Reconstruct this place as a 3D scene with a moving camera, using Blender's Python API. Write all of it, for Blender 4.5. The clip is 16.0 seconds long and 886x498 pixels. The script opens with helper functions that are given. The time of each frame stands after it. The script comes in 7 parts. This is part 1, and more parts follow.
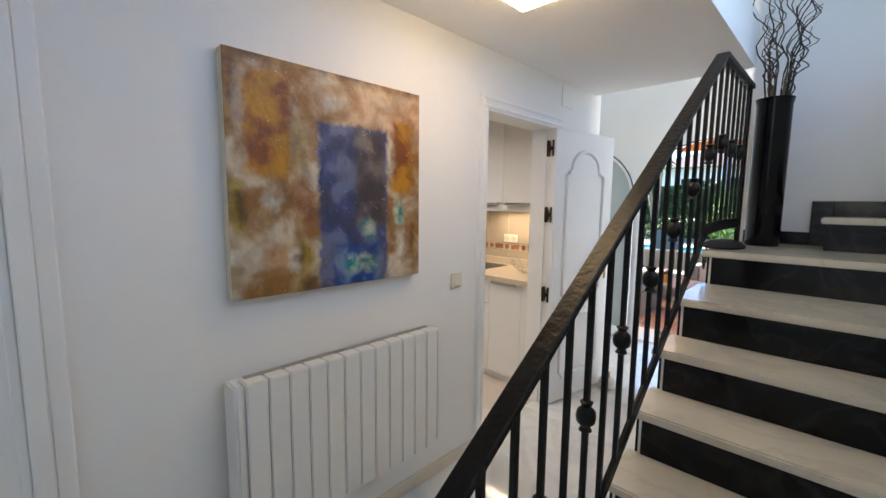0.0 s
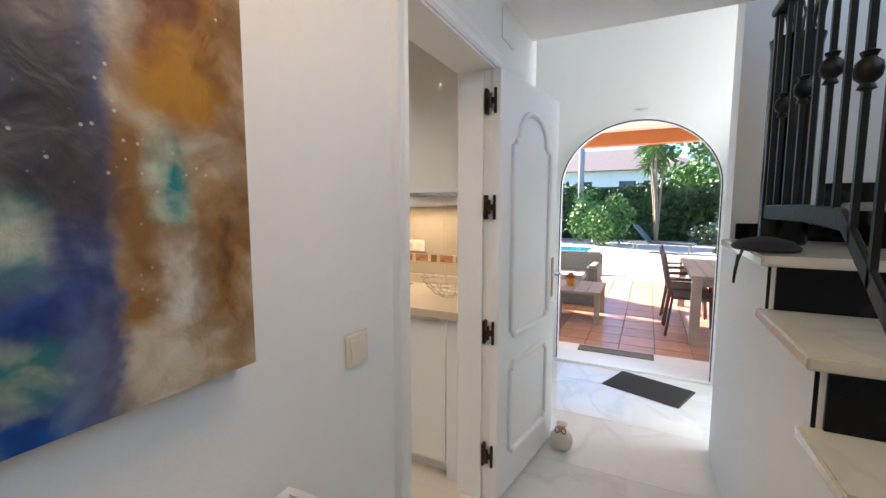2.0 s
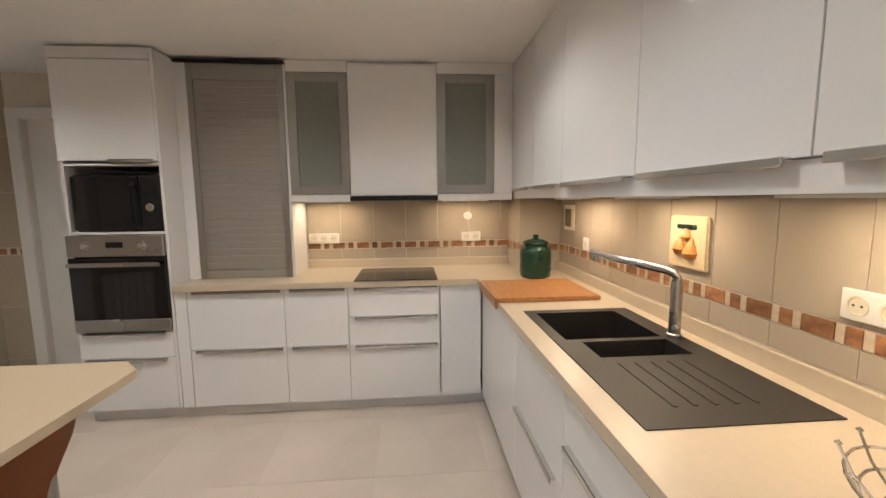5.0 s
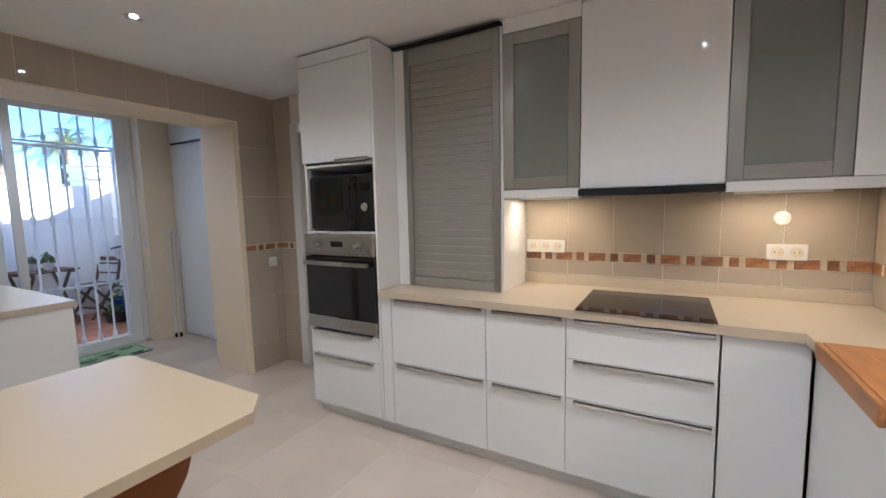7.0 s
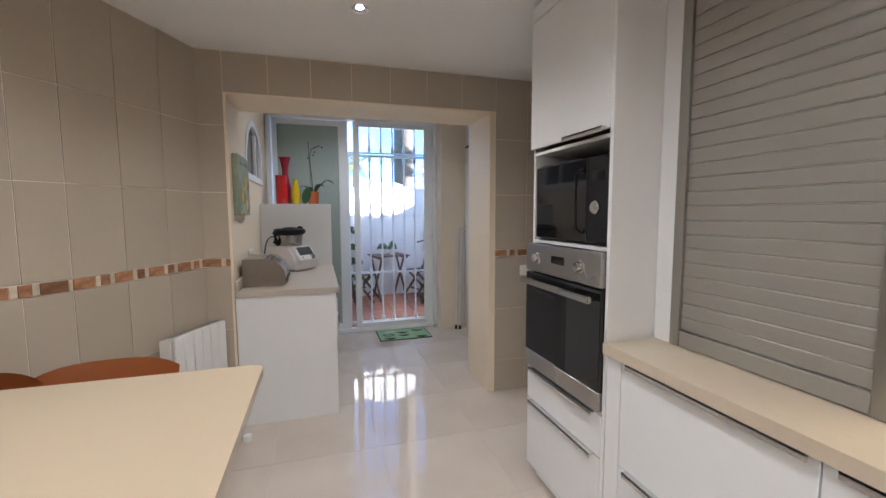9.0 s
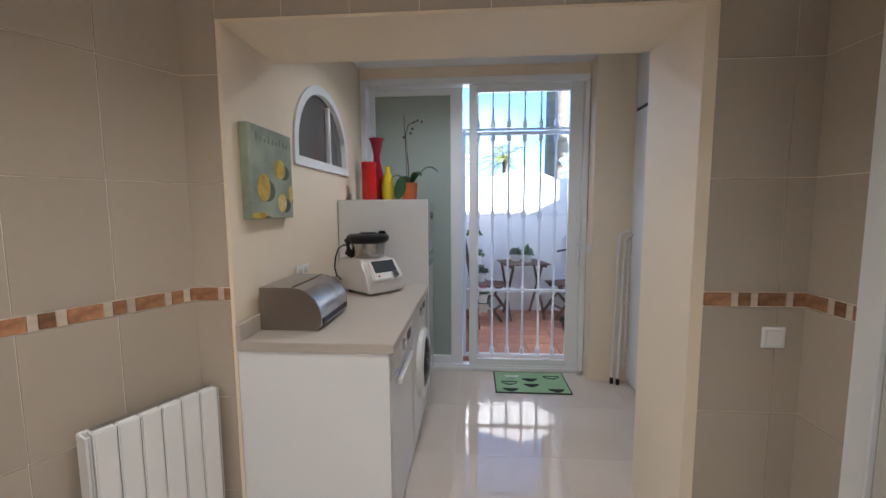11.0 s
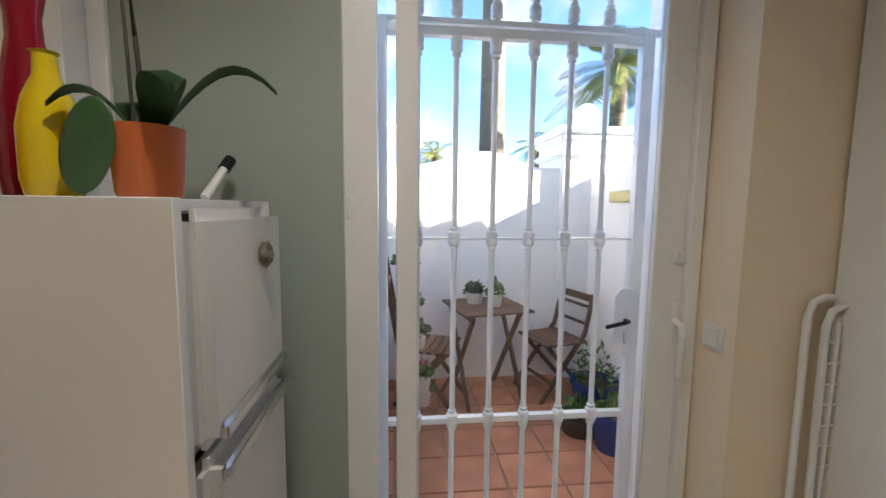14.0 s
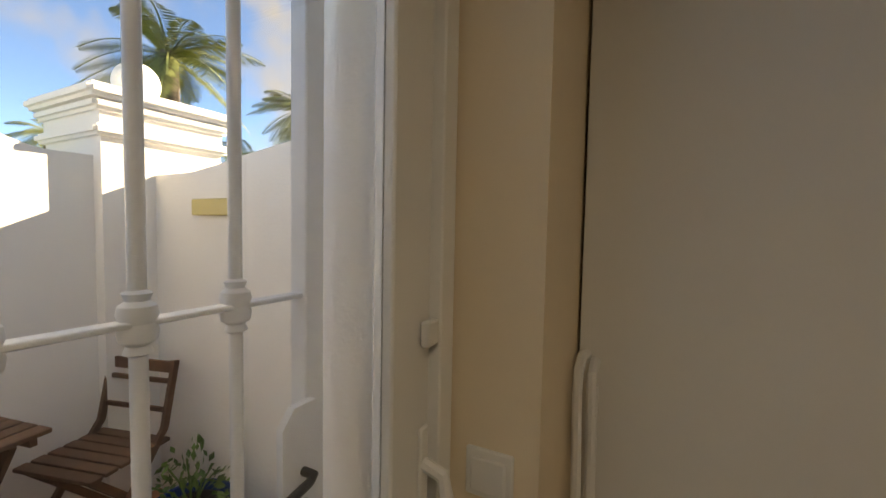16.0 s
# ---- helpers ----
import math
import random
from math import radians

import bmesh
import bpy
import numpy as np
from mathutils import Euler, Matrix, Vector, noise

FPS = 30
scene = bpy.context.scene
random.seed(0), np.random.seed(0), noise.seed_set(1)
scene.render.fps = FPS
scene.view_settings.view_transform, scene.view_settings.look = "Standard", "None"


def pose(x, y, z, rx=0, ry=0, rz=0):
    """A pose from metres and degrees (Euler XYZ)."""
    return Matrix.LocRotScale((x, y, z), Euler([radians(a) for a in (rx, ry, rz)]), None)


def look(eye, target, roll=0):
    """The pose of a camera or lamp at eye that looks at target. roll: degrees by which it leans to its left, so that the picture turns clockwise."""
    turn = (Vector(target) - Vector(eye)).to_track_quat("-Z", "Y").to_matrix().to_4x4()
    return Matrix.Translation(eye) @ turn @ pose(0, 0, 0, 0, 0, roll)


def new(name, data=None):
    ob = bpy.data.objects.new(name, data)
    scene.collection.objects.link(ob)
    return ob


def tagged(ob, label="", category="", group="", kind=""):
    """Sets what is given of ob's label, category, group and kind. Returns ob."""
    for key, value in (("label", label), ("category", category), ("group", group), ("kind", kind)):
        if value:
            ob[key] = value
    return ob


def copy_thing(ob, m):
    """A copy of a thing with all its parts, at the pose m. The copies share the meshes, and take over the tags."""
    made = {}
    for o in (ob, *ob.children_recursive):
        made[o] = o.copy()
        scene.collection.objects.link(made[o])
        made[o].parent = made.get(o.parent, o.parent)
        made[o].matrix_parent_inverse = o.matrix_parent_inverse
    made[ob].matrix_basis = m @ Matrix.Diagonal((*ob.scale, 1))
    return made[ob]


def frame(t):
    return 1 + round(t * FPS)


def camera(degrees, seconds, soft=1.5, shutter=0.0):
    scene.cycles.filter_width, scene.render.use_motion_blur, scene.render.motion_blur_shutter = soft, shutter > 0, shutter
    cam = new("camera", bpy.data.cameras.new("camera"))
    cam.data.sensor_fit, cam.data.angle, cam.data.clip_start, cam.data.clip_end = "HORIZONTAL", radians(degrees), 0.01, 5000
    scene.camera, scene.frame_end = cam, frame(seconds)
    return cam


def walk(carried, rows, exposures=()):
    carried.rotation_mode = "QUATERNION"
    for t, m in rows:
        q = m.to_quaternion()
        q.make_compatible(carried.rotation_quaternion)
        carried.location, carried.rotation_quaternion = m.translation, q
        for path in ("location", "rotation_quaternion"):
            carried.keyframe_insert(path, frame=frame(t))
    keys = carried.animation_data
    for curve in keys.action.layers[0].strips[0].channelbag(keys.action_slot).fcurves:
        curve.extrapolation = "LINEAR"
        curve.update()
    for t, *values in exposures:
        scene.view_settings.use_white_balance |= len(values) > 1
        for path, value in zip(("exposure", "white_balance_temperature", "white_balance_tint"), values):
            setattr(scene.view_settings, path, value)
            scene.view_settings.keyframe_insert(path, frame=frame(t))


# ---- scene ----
cam = camera(94.3, 16.0)
PATH = [
    (0, (1.754, 0.586, 1.498), (0.366, 2.008, 1.274), 0.6),
    (0.5, (1.52, 0.668, 1.464), (0.131, 2.088, 1.232), -0.2),
    (1, (1.266, 0.882, 1.465), (0.029, 2.439, 1.253), -0.1),
    (1.5, (1.008, 1.148, 1.441), (-0.006, 2.86, 1.233), 0.0),
    (2, (0.876, 1.454, 1.416), (-0.012, 3.235, 1.218), 0.0),
    (2.5, (0.822, 1.818, 1.418), (-0.061, 3.604, 1.241), 0.5),
    (3, (0.744, 2.124, 1.402), (-0.224, 3.867, 1.236), 0.3),
    (3.5, (0.651, 2.368, 1.407), (-0.577, 3.938, 1.245), -0.3),
    (4, (0.549, 2.595, 1.416), (-1.08, 3.738, 1.212), -0.6),
    (4.5, (0.462, 2.751, 1.423), (-1.439, 3.333, 1.202), 0.2),
    (4.7, (0.402, 2.789, 1.429), (-1.544, 3.187, 1.199), -0.1),
    (6.8, (-0.383, 2.827, 1.395), (-2.172, 1.957, 1.189), -1.1),
    (7, (-0.469, 2.813, 1.391), (-2.203, 1.837, 1.186), -1.3),
    (7.5, (-0.686, 2.795, 1.389), (-2.239, 1.549, 1.198), -1.4),
    (8, (-0.963, 2.808, 1.382), (-2.263, 1.299, 1.2), -1.2),
    (8.5, (-1.186, 2.761, 1.393), (-2.146, 1.016, 1.212), -0.9),
    (9, (-1.385, 2.537, 1.381), (-1.958, 0.629, 1.206), -0.2),
    (9.5, (-1.544, 2.293, 1.372), (-1.706, 0.307, 1.199), 0.3),
    (9.7, (-1.623, 2.164, 1.364), (-1.637, 0.172, 1.189), 0.4),
    (11.8, (-1.818, 0.621, 1.44), (-1.662, -1.36, 1.221), -0.4),
    (12, (-1.809, 0.462, 1.434), (-1.672, -1.521, 1.212), -0.2),
    (12.5, (-1.778, 0.094, 1.455), (-1.692, -1.891, 1.228), 0.2),
    (13, (-1.811, -0.293, 1.443), (-1.785, -2.28, 1.216), 0.5),
    (13.5, (-1.835, -0.638, 1.451), (-1.878, -2.626, 1.238), 0.4),
    (14, (-1.784, -1.018, 1.462), (-1.992, -2.996, 1.256), 0.6),
    (14.5, (-1.903, -1.325, 1.45), (-2.224, -3.288, 1.238), 0.4),
    (15, (-1.995, -1.603, 1.465), (-2.524, -3.523, 1.278), 0.9),
    (15.5, (-2.052, -1.819, 1.447), (-3.139, -3.492, 1.303), 2.0),
    (16, (-2.126, -1.924, 1.475), (-3.891, -2.856, 1.365), 1.1),
]
EXPOSURES = [(0.0, 2.8, 6500, 10), (1.5, 2.8, 6400, 10), (2.0, 2.65, 6500, 10), (2.5, 2.35, 6500, 10), (3.0, 2.1, 6500, 10), (3.5, 2.2, 6700, 10), (4.5, 2.65, 6500, 10), (7.0, 2.75, 5500, 10), (9.5, 3.0, 5600, 10),
             (12.0, 3.0, 5800, 10), (13.0, 2.95, 6500, 10), (14.0, 2.8, 6900, 10), (15.0, 2.3, 7200, 10), (15.5, 1.95, 7700, 10), (16.0, 1.9, 10000, 10)]
walk(cam, [(t, look(eye, target, roll)) for t, eye, target, roll in PATH], EXPOSURES)

# ---- daylight ----
SUN_AZ, SUN_EL = -65.0, 24.4      # degrees: from +y towards +x, and above the horizon
sky_world = bpy.data.worlds.new("sky_world")
scene.world = sky_world
sky_world.use_nodes = True
wn = sky_world.node_tree
bg = wn.nodes["Background"]
skyt = wn.nodes.new("ShaderNodeTexSky")
skyt.sky_type, skyt.sun_disc = "NISHITA", False
skyt.altitude, skyt.air_density, skyt.dust_density, skyt.ozone_density = 1500, 0.75, 0.1, 6.0
skyt.sun_elevation, skyt.sun_rotation = radians(SUN_EL), radians(SUN_AZ)
# broken white clouds drifting over the blue
wtc = wn.nodes.new("ShaderNodeTexCoord")
wno = wn.nodes.new("ShaderNodeTexNoise")
wno.inputs["Scale"].default_value, wno.inputs["Detail"].default_value = 5.0, 9
wra = wn.nodes.new("ShaderNodeValToRGB")
wra.color_ramp.elements[0].position, wra.color_ramp.elements[1].position = 0.49, 0.68
wmx = wn.nodes.new("ShaderNodeMix")
wmx.data_type = "RGBA"
wmx.inputs["B"].default_value = (1.6, 1.65, 1.72, 1)
wn.links.new(wtc.outputs["Generated"], wno.inputs["Vector"])
wn.links.new(wno.outputs["Fac"], wra.inputs["Fac"])
wn.links.new(wra.outputs["Color"], wmx.inputs["Factor"])
wn.links.new(skyt.outputs["Color"], wmx.inputs["A"])
wn.links.new(wmx.outputs["Result"], bg.inputs["Color"])
bg.inputs["Strength"].default_value = 0.12
sun = new("sun", bpy.data.lights.new("sun", "SUN"))
sun.data.energy, sun.data.angle, sun.data.color = 5.0, radians(0.5), (1.0, 0.95, 0.87)
se = radians(SUN_EL)
sa = radians(SUN_AZ)
sun.matrix_world = look((0, 0, 30), (-math.sin(sa) * math.cos(se), -math.cos(sa) * math.cos(se), 30 - math.sin(se)))


def lamp(name, kind, at, aim, watts, colour, size=0.1, size_y=None, spread=None, blend=0.6):
    """A lamp that the place has, or a fill light added in an unseen opening."""
    d = bpy.data.lights.new(name, kind)
    d.energy, d.color = watts, colour
    if kind == "AREA":
        d.shape = "RECTANGLE" if size_y else "DISK"
        d.size = size
        if size_y:
            d.size_y = size_y
    elif kind == "SPOT":
        d.spot_size, d.spot_blend, d.shadow_soft_size = radians(spread or 100), blend, size
    else:
        d.shadow_soft_size = size
    ob = new(name, d)
    ob.matrix_world = look(at, aim)
    return ob


# ---- materials ----
def mat(name, rgb, rough=0.5, metal=0.0, vary=0.06, scale=6.0, bump=0.0, bscale=60.0, spec=0.5, coat=0.0, each=0.0, rgb2=None, cut=(0.35, 0.65), stretch=None, detail=6.0):
    """A painted, stained or worn surface: two scales of colour variation, fine relief; each: difference from piece to piece."""
    m = bpy.data.materials.new(name)
    m.use_nodes = True
    n, l = m.node_tree.nodes, m.node_tree.links
    p = n["Principled BSDF"]
    p.inputs["Roughness"].default_value, p.inputs["Metallic"].default_value = rough, metal
    p.inputs["Specular IOR Level"].default_value, p.inputs["Coat Weight"].default_value = spec, coat
    tc, mp = n.new("ShaderNodeTexCoord"), n.new("ShaderNodeMapping")
    l.new(tc.outputs["Object"], mp.inputs["Vector"])
    if stretch:
        mp.inputs["Scale"].default_value = stretch
    n1, n2 = n.new("ShaderNodeTexNoise"), n.new("ShaderNodeTexNoise")
    n1.inputs["Scale"].default_value, n1.inputs["Detail"].default_value = scale, detail
    n2.inputs["Scale"].default_value, n2.inputs["Detail"].default_value = scale * 9, 4
    for q in (n1, n2):
        l.new(mp.outputs["Vector"], q.inputs["Vector"])
    r = n.new("ShaderNodeValToRGB")
    r.color_ramp.elements[0].position, r.color_ramp.elements[1].position = cut
    c2 = rgb2 or tuple(c * (1 - vary) for c in rgb)
    r.color_ramp.elements[0].color, r.color_ramp.elements[1].color = (*c2, 1), (*rgb, 1)
    l.new(n1.outputs["Fac"], r.inputs["Fac"])
    hsv = n.new("ShaderNodeHueSaturation")
    l.new(r.outputs["Color"], hsv.inputs["Color"])
    mr = n.new("ShaderNodeMapRange")
    mr.inputs["To Min"].default_value, mr.inputs["To Max"].default_value = 1 - vary, 1 + vary
    l.new(n2.outputs["Fac"], mr.inputs["Value"])
    last = mr.outputs["Result"]
    if each:
        oi, m2, mu = n.new("ShaderNodeObjectInfo"), n.new("ShaderNodeMapRange"), n.new("ShaderNodeMath")
        m2.inputs["To Min"].default_value, m2.inputs["To Max"].default_value = 1 - each, 1 + each
        mu.operation = "MULTIPLY"
        l.new(oi.outputs["Random"], m2.inputs["Value"])
        l.new(m2.outputs["Result"], mu.inputs[0])
        l.new(last, mu.inputs[1])
        last = mu.outputs["Value"]
    l.new(last, hsv.inputs["Value"])
    l.new(hsv.outputs["Color"], p.inputs["Base Color"])
    rr = n.new("ShaderNodeMapRange")
    rr.inputs["To Min"].default_value, rr.inputs["To Max"].default_value = rough * 0.85, min(1, rough * 1.2)
    l.new(n1.outputs["Fac"], rr.inputs["Value"])
    l.new(rr.outputs["Result"], p.inputs["Roughness"])
    if bump:
        n3, bp = n.new("ShaderNodeTexNoise"), n.new("ShaderNodeBump")
        n3.inputs["Scale"].default_value, n3.inputs["Detail"].default_value = bscale, 5
        l.new(mp.outputs["Vector"], n3.inputs["Vector"])
        bp.inputs["Strength"].default_value, bp.inputs["Distance"].default_value = bump, 0.004
        l.new(n3.outputs["Fac"], bp.inputs["Height"])
        l.new(bp.outputs["Normal"], p.inputs["Normal"])
    return m


def glass(name, rgb=(1, 1, 1), rough=0.0, trans=1.0, alpha=1.0):
    m = bpy.data.materials.new(name)
    m.use_nodes = True
    p = m.node_tree.nodes["Principled BSDF"]
    p.inputs["Base Color"].default_value, p.inputs["Roughness"].default_value = (*rgb, 1), rough
    p.inputs["Transmission Weight"].default_value, p.inputs["IOR"].default_value = trans, 1.45
    p.inputs["Alpha"].default_value = alpha
    return m


def glow(name, rgb, power):
    m = bpy.data.materials.new(name)
    m.use_nodes = True
    p = m.node_tree.nodes["Principled BSDF"]
    p.inputs["Base Color"].default_value = (*rgb, 1)
    p.inputs["Emission Color"].default_value, p.inputs["Emission Strength"].default_value = (*rgb, 1), power
    return m


def veined(name, rgb, vein, rough, scale=1.6, amount=0.5, each=0.0):
    """Polished marble: soft clouds and thin grey veins."""
    m = mat(name, rgb, rough, 0, 0.03, scale, rgb2=tuple(c * 0.86 for c in rgb), each=each)
    n, l = m.node_tree.nodes, m.node_tree.links
    p = n["Principled BSDF"]
    src = p.inputs["Base Color"].links[0].from_socket
    tc, no, wv, rp, mx = n.new("ShaderNodeTexCoord"), n.new("ShaderNodeTexNoise"), n.new("ShaderNodeTexNoise"), n.new("ShaderNodeValToRGB"), n.new("ShaderNodeMix")
    oi, ad = n.new("ShaderNodeObjectInfo"), n.new("ShaderNodeVectorMath")
    sc = n.new("ShaderNodeVectorMath")
    sc.operation = "SCALE"
    sc.inputs["Scale"].default_value = 37.0 if each else 0.0
    co = n.new("ShaderNodeCombineXYZ")
    l.new(oi.outputs["Random"], co.inputs[0])
    l.new(oi.outputs["Random"], co.inputs[1])
    l.new(co.outputs[0], sc.inputs[0])
    l.new(tc.outputs["Object"], ad.inputs[0])
    l.new(sc.outputs[0], ad.inputs[1])
    wv.inputs["Scale"].default_value, wv.inputs["Detail"].default_value, wv.inputs["Distortion"].default_value = scale * 1.2, 8, 1.4
    l.new(ad.outputs[0], wv.inputs["Vector"])
    e = rp.color_ramp.elements
    e[0].position, e[1].position = 0.46, 0.5
    e[0].color, e[1].color = (0, 0, 0, 1), (amount, amount, amount, 1)
    e2 = rp.color_ramp.elements.new(0.55)
    e2.color = (0, 0, 0, 1)
    l.new(wv.outputs["Fac"], rp.inputs["Fac"])
    mx.data_type = "RGBA"
    mx.inputs["B"].default_value = (*vein, 1)
    l.new(rp.outputs["Color"], mx.inputs["Factor"])
    l.new(src, mx.inputs["A"])
    l.new(mx.outputs["Result"], p.inputs["Base Color"])
    return m


WALL = mat("white_wall_paint", (0.80, 0.79, 0.77), 0.62, 0, 0.015, 2.5, 0.12, 90)
WALL_WARM = mat("cream_wall_paint", (0.82, 0.70, 0.53), 0.6, 0, 0.02, 2.5, 0.12, 90)
CEIL = mat("ceiling_paint", (0.87, 0.865, 0.855), 0.7, 0, 0.01, 2.0, 0.06, 80)
WOODWHITE = mat("white_lacquered_wood", (0.80, 0.80, 0.79), 0.32, 0, 0.015, 3.0, 0.03, 40)
GLOSS = mat("white_gloss_lacquer", (0.79, 0.79, 0.785), 0.045, 0, 0.01, 2.0)
CARCASS = mat("white_melamine", (0.78, 0.775, 0.765), 0.35, 0, 0.01, 2.0)
PVC = mat("white_frame_lacquer", (0.82, 0.83, 0.83), 0.3, 0, 0.012, 3)
TILE = mat("beige_glazed_tile", (0.46, 0.395, 0.31), 0.045, 0, 0.02, 3.0, 0.02, 8, each=0.03)
GROUT = mat("pale_grout", (0.76, 0.71, 0.63), 0.8, 0, 0.05, 9)
BAND = mat("terracotta_mosaic_band", (0.38, 0.19, 0.09), 0.3, 0, 0.2, 30, each=0.35, rgb2=(0.22, 0.10, 0.05))
BANDPALE = mat("pale_mosaic_band", (0.62, 0.52, 0.40), 0.3, 0, 0.15, 30, each=0.15)
COUNTER = mat("beige_worktop", (0.57, 0.48, 0.36), 0.3, 0, 0.04, 40, 0.02, 200)
COUNTER_GREY = mat("greige_worktop", (0.50, 0.44, 0.37), 0.32, 0, 0.04, 40, 0.02, 200)
KFLOOR = mat("polished_cream_floor_tile", (0.65, 0.57, 0.49), 0.03, 0, 0.02, 1.6, each=0.02, rgb2=(0.58, 0.50, 0.425), coat=0.3)
HFLOOR = veined("polished_white_marble", (0.74, 0.74, 0.73), (0.50, 0.52, 0.54), 0.07, 0.9, 0.45, each=0.02)
TREAD = veined("cream_marble_tread", (0.70, 0.64, 0.53), (0.45, 0.40, 0.33), 0.16, 2.0, 0.35)
RISER = veined("black_marble_riser", (0.006, 0.006, 0.007), (0.06, 0.06, 0.065), 0.12, 2.2, 0.2)
IRON = mat("black_wrought_iron", (0.006, 0.006, 0.006), 0.4, 0.0, 0.1, 30, 0.25, 70, spec=0.25)
RISER.node_tree.nodes["Principled BSDF"].inputs["Specular IOR Level"].default_value = 0.2
IRON_WHITE = mat("white_painted_iron", (0.80, 0.81, 0.82), 0.35, 0, 0.03, 20, 0.05, 60)
STEEL = mat("brushed_steel", (0.45, 0.44, 0.42), 0.27, 1.0, 0.012, 0.7, 0.0, 300)
CHROME = mat("chrome", (0.72, 0.72, 0.72), 0.12, 1.0, 0.02, 10)
BLACKGLASS = mat("black_glass", (0.008, 0.008, 0.009), 0.05, 0, 0.0, 5)
BLACK = mat("black_plastic", (0.012, 0.012, 0.013), 0.38, 0, 0.05, 20, spec=0.28)
SINK = mat("black_composite_stone", (0.028, 0.025, 0.022), 0.5, 0, 0.15, 120, 0.05, 200)
OAK = mat("oiled_oak_board", (0.44, 0.20, 0.07), 0.4, 0, 0.08, 5, 0.06, 60, rgb2=(0.33, 0.14, 0.045), stretch=(1.5, 14, 14))
TEAK = mat("weathered_teak", (0.17, 0.085, 0.045), 0.6, 0, 0.15, 8, 0.15, 60, rgb2=(0.10, 0.05, 0.03), each=0.12)
FRIDGEW = mat("white_fridge_enamel", (0.78, 0.775, 0.755), 0.12, 0, 0.01, 4, coat=0.3)
PLASTICW = mat("white_plastic", (0.78, 0.77, 0.74), 0.3, 0, 0.01, 4)
IVORY = mat("ivory_plastic", (0.72, 0.66, 0.53), 0.35, 0, 0.02, 4)
HINGE = mat("dark_bronze_hinge", (0.045, 0.025, 0.017), 0.4, 0.7, 0.1, 40)
BRASS = mat("aged_brass", (0.42, 0.32, 0.17), 0.3, 1.0, 0.1, 30)
SHELL = mat("terracotta_moulded_shell", (0.36, 0.105, 0.025), 0.38, 0, 0.04, 4)
TERRA = mat("terracotta_floor_tile", (0.58, 0.24, 0.125), 0.5, 0, 0.10, 5, 0.12, 40, each=0.14, rgb2=(0.42, 0.155, 0.08))
# terracotta again, smoother, with the sky's pale sheen put into its colour
TERRACE = mat("sheen_paled_terrace_tile", (0.62, 0.34, 0.23), 0.3, 0, 0.08, 5, 0.06, 40, each=0.1, rgb2=(0.52, 0.26, 0.165))
MORTAR = mat("sandy_mortar", (0.36, 0.27, 0.19), 0.9, 0, 0.1, 20, 0.2, 90)
STUCCO = mat("white_stucco", (0.91, 0.885, 0.845), 0.85, 0, 0.03, 1.4, 0.4, 55)
DARK = mat("dim_room_shade", (0.10, 0.09, 0.08), 0.8, 0, 0.05, 3)
RUBBER = mat("dark_grey_mat", (0.055, 0.055, 0.058), 0.9, 0, 0.15, 60, 0.5, 250)
HANDLE = mat("polished_aluminium_pull", (0.72, 0.72, 0.70), 0.25, 0.9, 0.02, 6)
GREYMET = mat("satin_aluminium", (0.36, 0.35, 0.32), 0.35, 0.85, 0.02, 6)
CLEAR = glass("clear_glass")
FROST = mat("frosted_green_glass", (0.36, 0.42, 0.38), 0.25, 0, 0.02, 2)
FROSTGREY = mat("frosted_grey_glass", (0.21, 0.225, 0.20), 0.18, 0, 0.03, 2)


# ---- building helpers ----
def B():
    return bmesh.new()


def box(bm, x0, x1, y0, y1, z0, z1, bev=0.0, seg=1, m=None):
    g = bmesh.ops.create_cube(bm, size=1)
    vs = g["verts"]
    t = Matrix.Translation(((x0 + x1) / 2, (y0 + y1) / 2, (z0 + z1) / 2)) @ Matrix.Diagonal((abs(x1 - x0), abs(y1 - y0), abs(z1 - z0), 1))
    bmesh.ops.transform(bm, matrix=t, verts=vs)
    if bev > 0:
        es = list({e for v in vs for e in v.link_edges})
        r = bmesh.ops.bevel(bm, geom=es, offset=bev, segments=seg, affect="EDGES", clamp_overlap=True)
        vs = list({v for f in r["faces"] for v in f.verts} | {v for v in vs if v.is_valid})
    if m is not None:
        bmesh.ops.transform(bm, matrix=m, verts=vs)
    return bm


def cyl(bm, p0, p1, r, r2=None, seg=16, caps=True):
    p0, p1 = Vector(p0), Vector(p1)
    d = p1 - p0
    m = Matrix.Translation((p0 + p1) / 2) @ d.to_track_quat("Z", "Y").to_matrix().to_4x4()
    bmesh.ops.create_cone(bm, cap_ends=caps, segments=seg, radius1=r, radius2=r if r2 is None else r2, depth=d.length, matrix=m)
    return bm


def lathe(bm, prof, at=(0, 0, 0), seg=24, m=None):
    """A turned body: prof is a run of (radius, height)."""
    at = Vector(at)
    rings = []
    for r, z in prof:
        ring = []
        for k in range(seg):
            a = 2 * math.pi * k / seg
            v = Vector((r * math.cos(a), r * math.sin(a), z))
            if m is not None:
                v = m @ v
            ring.append(bm.verts.new(at + v))
        rings.append(ring)
    for a, b in zip(rings, rings[1:]):
        for k in range(seg):
            bm.faces.new((a[k], a[(k + 1) % seg], b[(k + 1) % seg], b[k]))
    if prof[0][0] > 1e-5:
        bm.faces.new(list(reversed(rings[0])))
    if prof[-1][0] > 1e-5:
        bm.faces.new(rings[-1])
    return bm


